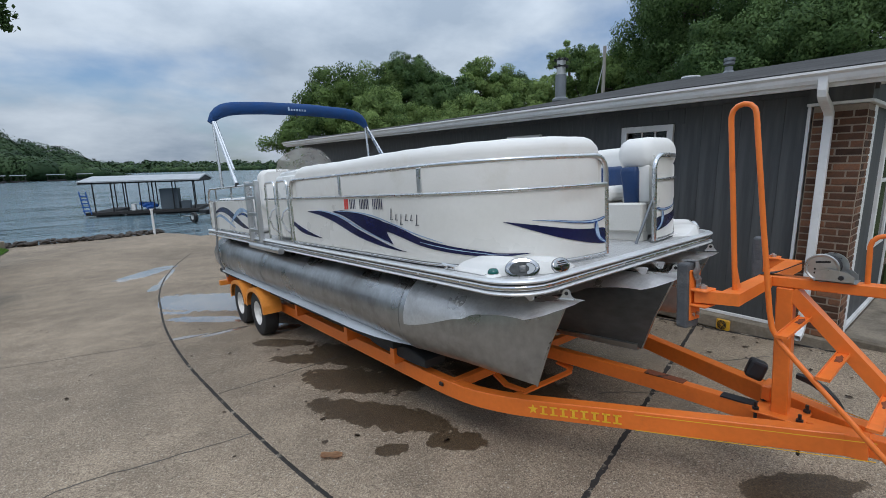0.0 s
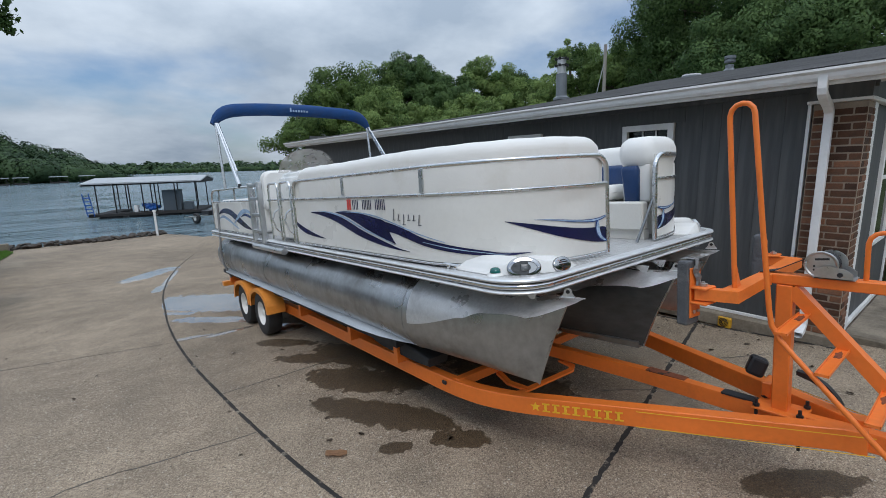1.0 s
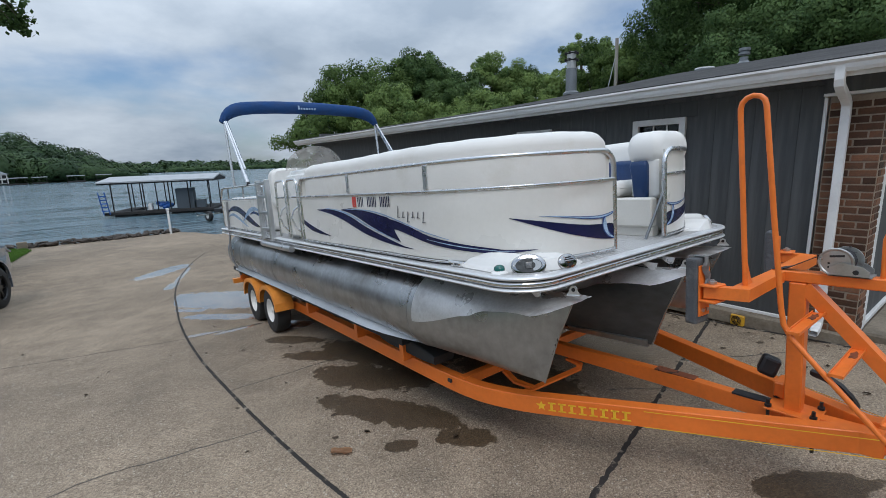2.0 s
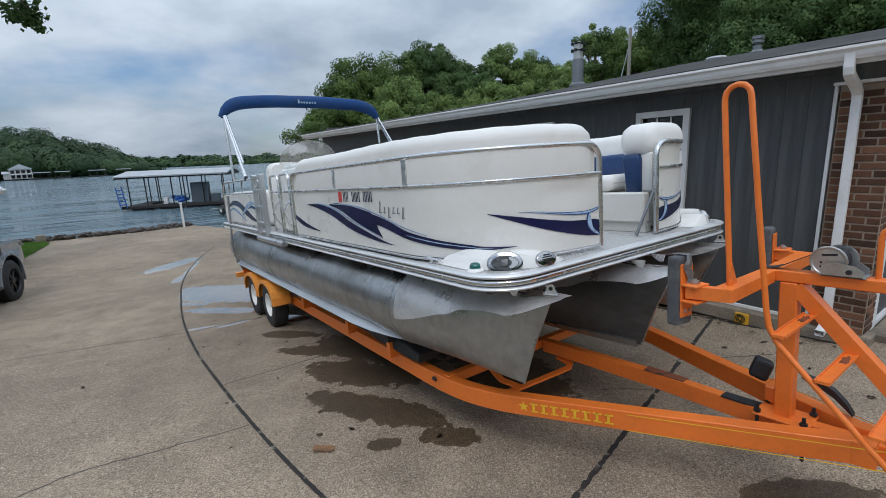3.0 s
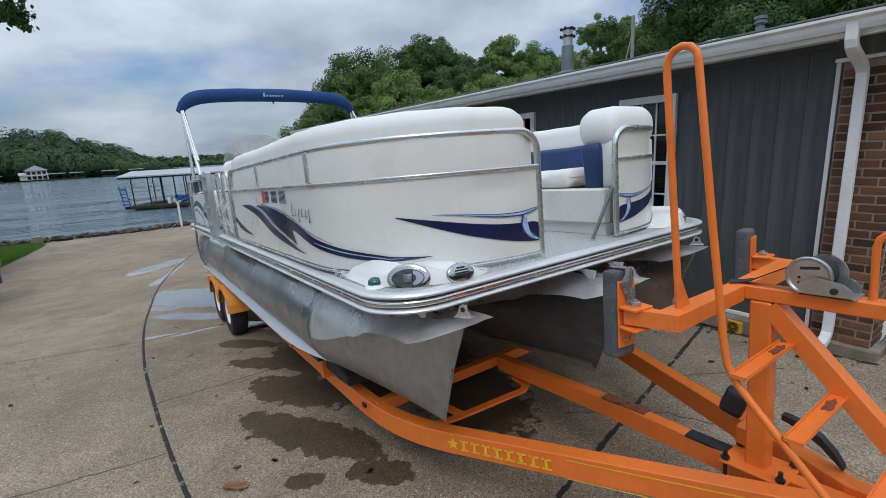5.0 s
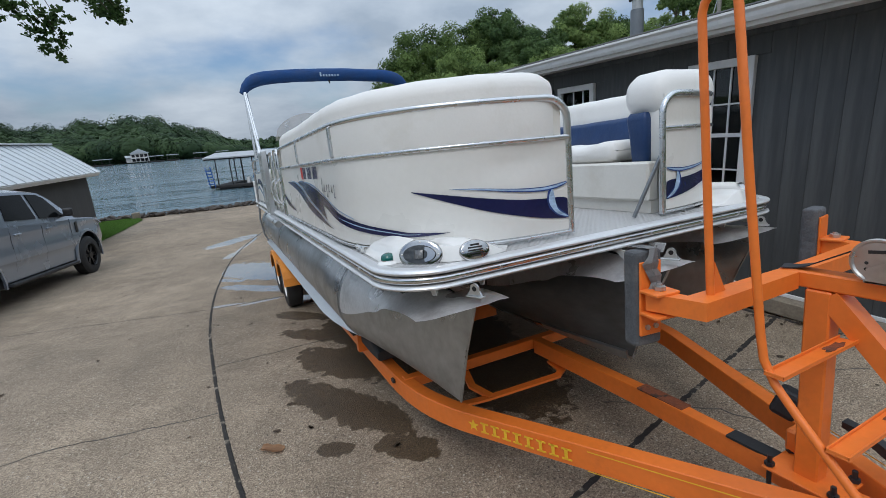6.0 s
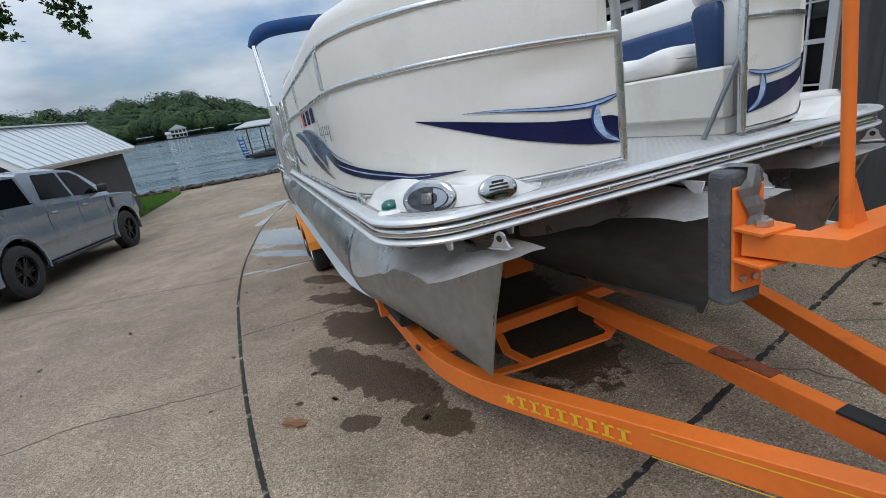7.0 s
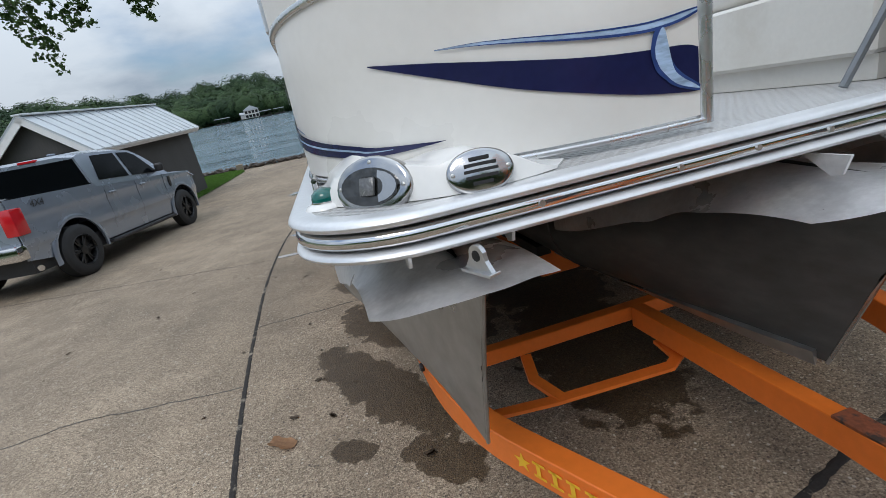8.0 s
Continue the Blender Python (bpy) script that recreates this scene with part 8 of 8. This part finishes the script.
# understorey that closes the view between trunks
rng = np.random.default_rng(77)
pts = []
for k in range(150):
    a = rng.uniform(0, 1)
    bx_, by_ = 9 + 20 * a + rng.normal(0, 1.5), 32 - 34 * a + rng.normal(0, 2.0)
    hh = rng.uniform(1.2, 3.2)
    p = rng.normal(size=(420, 3)); p /= np.linalg.norm(p, axis=1)[:, None]
    pts.append(p * rng.uniform(0.4, 1, (420, 1)) * np.array([1.8, 1.8, hh]) + np.array([bx_, by_, ground_z(bx_, by_) + hh * 0.6]))
tagged(cards("undergrowth", leaf_quads(rng, np.concatenate(pts), 0.12), M_LEAF_A), "green shrubs and saplings at the wood edge", "undergrowth", kind="stuff")

# woods across the road, closing the place to the south and west
pts = []
for k in range(420):
    a = rng.uniform(0, 1)
    bx_, by_ = -62 + 110 * a + rng.normal(0, 2), -24 - 8 * math.sin(a * 3.1) + rng.normal(0, 3.0)
    hh = rng.uniform(3.0, 6.5)
    p = rng.normal(size=(160, 3)); p /= np.linalg.norm(p, axis=1)[:, None]
    pts.append(p * rng.uniform(0.7, 1, (160, 1)) * np.array([2.6, 2.6, hh]) + np.array([bx_, by_, 0.45 + hh * 0.85]))
tagged(cards("roadside_woods", leaf_quads(rng, np.concatenate(pts), 0.42), M_LEAF_C), "dense green woods across the road", "woods", kind="stuff")

# utility pole
bm = bmesh.new()
tube(bm, [(0, 0, -0.5), (0, 0, 6.45)], 0.10, 8, r_end=0.07)
pole = tagged(part("utility_pole", bm, M_WOODPOLE), "weathered wooden utility pole with a guy wire", "utility pole")
pole.location = (15.65, 10.0, 0.3)
bm = bmesh.new()
tube(bm, [(0.0, 0, 5.9), (-0.9, 0.9, 0.0)], 0.02, 5)
part("guy_wire", bm, M_STEEL, pole)

# branch that hangs into view by the lake
limb = thing("overhanging_branch", pose(0, 0, 0), "leafy oak branch hanging over the driveway edge", "branch")
rng = np.random.default_rng(12)
BR = [(-9.8, 5.9), (-9.0, 5.8), (-8.3, 5.4), (-7.8, 5.2), (-8.9, 5.1), (-8.9, 4.5), (-9.2, 4.1), (-9.8, 5.2), (-8.7, 6.0), (-7.8, 5.8), (-10.6, 5.4), (-10.4, 6.2), (-6.6, 6.5), (-6.2, 6.1), (-5.9, 5.8), (-5.6, 5.4), (-6.2, 5.5), (-5.6, 6.2), (-4.2, 6.5), (-4.5, 6.8), (-4.0, 6.4), (-4.0, 7.1), (-3.9, 6.7), (-5.2, 6.9), (-7.2, 6.7), (-8.4, 6.7)]
bm = bmesh.new()
tube(bm, [(-13.5, 19.5, 8.2), (-10.5, 18.9, 7.5), (-7.0, 18.6, 7.4), (-3.6, 18.5, 7.6)], 0.11, 6, r_end=0.02)
q = []
for bx_, bz_ in BR:
    e = Vector((bx_, 18.5 + rng.normal(0, 0.25), bz_))
    b0 = Vector((bx_ - 0.9, 18.6, 7.5))
    mid = b0.lerp(e, 0.55) + Vector((rng.normal(0, 0.12), 0, 0.15))
    tube(bm, [b0, mid, e], 0.022, 5, r_end=0.005)
    for k in range(7):
        s0 = mid.lerp(e, 0.35 + 0.75 * k / 6) + Vector((rng.normal(0, 0.15), rng.normal(0, 0.12), rng.normal(0, 0.09)))
        q.append(rng.normal(size=(17, 3)) * np.array([0.10, 0.10, 0.055]) + np.array(s0))
part("twigs", bm, M_BARK, limb)
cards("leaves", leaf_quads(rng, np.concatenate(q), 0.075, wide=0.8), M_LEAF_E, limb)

# wooded hills across the lake
SKY_NEAR = [(-75, 4.2), (-40, 4.6), (-27, 4.5), (-21, 3.95), (-14, 3.3), (-8.5, 3.65), (-5.2, 4.0), (-4.0, 3.6), (-2.6, 2.9), (-1.2, 2.6), (0.7, 1.75), (2.2, 1.1), (3.2, 0.1)]
SKY_FAR = [(0, 0.85), (6, 0.92), (10, 0.86), (17, 0.62), (25, 0.9), (45, 1.2)]


def skyline(az, table):
    return float(np.interp(az, [a for a, _ in table], [e for _, e in table]))


def hills():
    """Tree crowns packed over the far slopes; their tops follow the skyline."""
    rng = np.random.default_rng(31)
    quads, tones, shade = [], [], []
    for a0, a1, d0, deep, table, count, size, leaf, m in ((-48, 3.2, 226, 75, SKY_NEAR, 700, 6.4, 0.42, 850), (1, 45, 620, 150, SKY_FAR, 900, 6.0, 2.0, 70)):
        for k in range(count):
            az = rng.uniform(a0, a1)
            f = rng.uniform(0, 1) ** 1.2
            d = d0 + deep * f
            e = skyline(az, table)
            if d0 < 500:
                e += 0.22 * math.sin(az * 3.1) * math.sin(az * 1.3)
            el = -0.80 + (e + 0.80) * (0.50 + 0.50 * f) + rng.normal(0, 0.10)
            top = 1.9 + d * math.tan(radians(el))
            r = size * rng.uniform(0.7, 1.3)
            h = r * rng.uniform(1.6, 2.3)
            h = min(h, max(2.0, top - WATER_Z))
            x, y = -3 + d * math.sin(radians(az)), -1.6 + d * math.cos(radians(az))
            p = rng.normal(size=(m, 3)); p /= np.linalg.norm(p, axis=1)[:, None]
            lump = 1 + 0.22 * np.sin(p[:, :1] * 5 + k) * np.cos(p[:, 1:2] * 4 + 2 * k)
            quads.append(leaf_quads(rng, p * lump * np.array([r, r, h * 0.5]) + np.array([x, y, top - h * 0.5]), leaf, wide=0.7, normals=p, jitter=0.16))
            shade.append(p * np.array([1, 1, 1.3]) + np.array([0, 0, 0.15]))
            tones.append(np.full(m, rng.uniform(0, 1)))
    return np.concatenate(quads), np.concatenate(tones), np.concatenate(shade)


hq, ht, hn = hills()
tagged(cards("far_woods", hq, M_LEAF_D, None, ht, hn), "wooded hills across the lake", "woods", kind="stuff")
# the slopes under the woods
bm = bmesh.new()
for a0, a1, d0, d1, h in ((-80, 3.0, 230, 330, 13), (1, 46, 625, 800, 9)):
    rows = []
    for i in range(40):
        az = radians(a0 + (a1 - a0) * i / 39)
        f = min(1, (39 - i) / 4 + 0.15) if d0 < 500 else 1
        rows.append([bm.verts.new((-3 + d * math.sin(az), -1.6 + d * math.cos(az), WATER_Z - 1 + hh)) for d, hh in ((d0, 0.9), (d0 + 10, 3 * f), (d1 - 30, h * f), (d1, h * f * 0.9))])
    skin(bm, rows, False)
tagged(part("hill_ground", bm, M_TURF), "dark soil slopes under the far woods", "hillside", kind="structure")


def far_house(x, y, rz, label):
    h = thing("lake_house", pose(x, y, WATER_Z, 0, 0, rz) @ Matrix.Scale(0.7, 4), label, "house")
    part("wall", box(-4.2, 4.2, 0, 5, 0.6, 5.4), M_HOUSE, h)
    part("wing", box(-6.6, -4.2, 0.6, 5, 0.6, 3.2), M_HOUSE, h)
    bm = bmesh.new()
    loft(bm, [[Vector((-4.8, yy, 5.3)), Vector((0, yy, 7.8)), Vector((4.8, yy, 5.3))] for yy in (-0.8, 5.4)])
    part("roof", bm, M_RIB, h)
    bm = bmesh.new()
    loft(bm, [[Vector((xx, -0.2, 3.2)), Vector((xx, 2.8, 4.4)), Vector((xx, 5.4, 3.2))] for xx in (-7.0, -4.22)])
    part("wing_roof", bm, M_RIB, h)
    for z, hh in ((1.0, 1.5), (3.3, 1.5)):
        for k in range(4):
            part("window", box(-3.7 + 2.0 * k, -2.3 + 2.0 * k, -0.08, 0.05, z, z + hh), M_DARK, h)
    part("balcony", box(-4.4, 4.4, -1.6, -0.01, 2.75, 2.95), M_WHITE, h)
    for k in range(5):
        part("post", box(-4.3 + 2.1 * k, -4.15 + 2.1 * k, -1.55, -1.4, 0.6, 2.75), M_WHITE, h)
    return h


far_house(-27.5, 212.5, 6, "white two-storey lake house with a balcony across the lake")
for az, dd, w in ((-9.8, 222, 2.6), (-5.2, 221, 2.6), (-3.6, 224, 2.0), (-0.9, 224, 2.6), (1.3, 226, 2.4), (-16, 220, 2.8)):
    d = thing("far_dock", pose(-3 + (dd - 14) * math.sin(radians(az)), -1.6 + (dd - 14) * math.cos(radians(az)), WATER_Z), "small white-roofed dock across the lake", "far dock", "docks on the far shore")
    part("roof", box(-w, w, 0, 5, 2.2, 2.45), M_DOCKROOF, d)
    part("float", box(-w, w, 0, 5, 0, 0.5), M_DOCKWOOD, d)
    for s in (-0.9, 0, 0.9):
        part("post", box(s * w - 0.07, s * w + 0.07, 0.2, 0.4, 0.5, 2.2), M_DOCKWOOD, d)


# ---- small litter on the concrete ----
def scrap(name, x, y, ln, wd, turn, material, label, cat, curl=0.012, seed=0):
    rg = random.Random(seed)
    bm = bmesh.new()
    rows = []
    for i in range(7):
        f = i / 6
        w = wd / 2 * (0.55 + 0.9 * math.sin(math.pi * (0.12 + 0.76 * f))) * rg.uniform(0.75, 1.15)
        rows.append([bm.verts.new((ln * (f - 0.5), w * u, 0.006 + curl * (u * u + 0.6 * math.sin(3 * f + seed)) * 0.8 + curl * 0.6)) for u in (-1, -0.3, 0.4, 1)])
    skin(bm, rows, False)
    bmesh.ops.solidify(bm, geom=bm.faces[:], thickness=0.002)
    ob = tagged(part(name, bm, material), label, cat)
    ob.matrix_world = pose(x, y, ground_z(x, y), -3.2, 0, turn)
    return ob


scrap("bark_scrap", -1.825, 1.22, 0.155, 0.06, -32, M_LEAFDRY, "pale brown piece of bark on the concrete", "bark scrap", seed=2)
rg = random.Random(21)
shapes = []
for k in range(140):
    x, y = rg.uniform(-4.2, 0.6), rg.uniform(-0.6, 8.0)
    if k % 3 == 0:
        x, y = rg.uniform(1.4, 2.75), rg.uniform(-1.2, 3.0)
    if k >= 90:
        x, y = 2.74 - abs(rg.gauss(0, 0.10)), rg.uniform(-0.85, 2.2)
    ln = rg.uniform(0.02, 0.055)
    if k < 8:
        ob = scrap("leaf", x, y, 0.05, 0.022, 0, M_TWIG, "small dark dry leaf on the concrete", "leaf", 0.006, k)
        tagged(ob, group="dry leaves on the driveway")
        shapes.append(ob)
    else:
        ob = copy_thing(shapes[k % 8], pose(x, y, ground_z(x, y) - 0.001, -3.2, 0, rg.uniform(0, 360)))
        ob.scale = (ln / 0.05,) * 3


# ---- siding boards and bricks, the many small pieces ----
def board_mesh(w, h):
    bm = box(-0.018, 0.0, 0, w, 0, h, 0.0015)
    me = bpy.data.meshes.new("board")
    bm.to_mesh(me)
    bm.free()
    me.materials.append(M_SIDING)
    return me


cache = {}
y, pitch, gap = Y0, 0.203, 0.0022
while y < Y1 - 0.01:
    w = min(pitch - gap, Y1 - y)
    spans = [(Z0 + 0.036, 2.545)]
    for a, c in WINDOWS:
        if y < c and y + w > a:
            spans = [(Z0 + 0.036, WZ0 - 0.06), (WZ1 + 0.055, 2.545)]
    for z0, z1 in spans:
        key = (round(w, 3), round(z1 - z0, 3))
        if key not in cache:
            cache[key] = board_mesh(*key)
        ob = new("board", cache[key])
        ob.parent = wall_w
        ob.location = (WX + 0.019, y, z0)
    y += pitch

pier = thing("brick_pier", pose(WX, -0.53, 0.0), "red-brown brick corner pier with dark mortar", "brick pier", kind="structure")
part("mortar_core", box(-0.0825, 0.245, -0.2045, 0.205, Z0 - 0.02, 2.42), M_MORTAR, pier)


def brick_mesh(lx, ly, lz):
    bm = box(-lx / 2, lx / 2, -ly / 2, ly / 2, -lz / 2, lz / 2, 0.004)
    me = bpy.data.meshes.new("brick")
    bm.to_mesh(me)
    bm.free()
    me.materials.append(M_BRICK)
    return me


rg = random.Random(9)
bricks = {}
course, joint = 0.0715, 0.0135
k, z = 0, Z0
while z < 2.36:
    zc = z + course / 2
    cells = []
    # west face: along y from -0.20 to 0.205; south face: along x from -0.08 to 0.245
    cuts = [-0.208, 0.000, 0.205] if k % 2 == 0 else [-0.208, -0.105, 0.10, 0.205]
    for a, c in zip(cuts, cuts[1:]):
        cells.append(((-0.070, (a + c) / 2), (0.035, c - a - joint)))
    cuts = [-0.056, 0.05, 0.245] if k % 2 == 0 else [-0.056, 0.15, 0.245]
    for a, c in zip(cuts, cuts[1:]):
        cells.append((((a + c) / 2, -0.192), (c - a - joint, 0.035)))
    for (bx0, by0), (lx, ly) in cells:
        key = (round(lx, 3), round(ly, 3))
        if key not in bricks:
            bricks[key] = brick_mesh(lx, ly, course - joint)
        ob = new("brick", bricks[key])
        ob.parent = pier
        ob.location = (bx0 + rg.uniform(-0.002, 0.002), by0 + rg.uniform(-0.002, 0.002), zc + rg.uniform(-0.001, 0.001))
    z += course
    k += 1
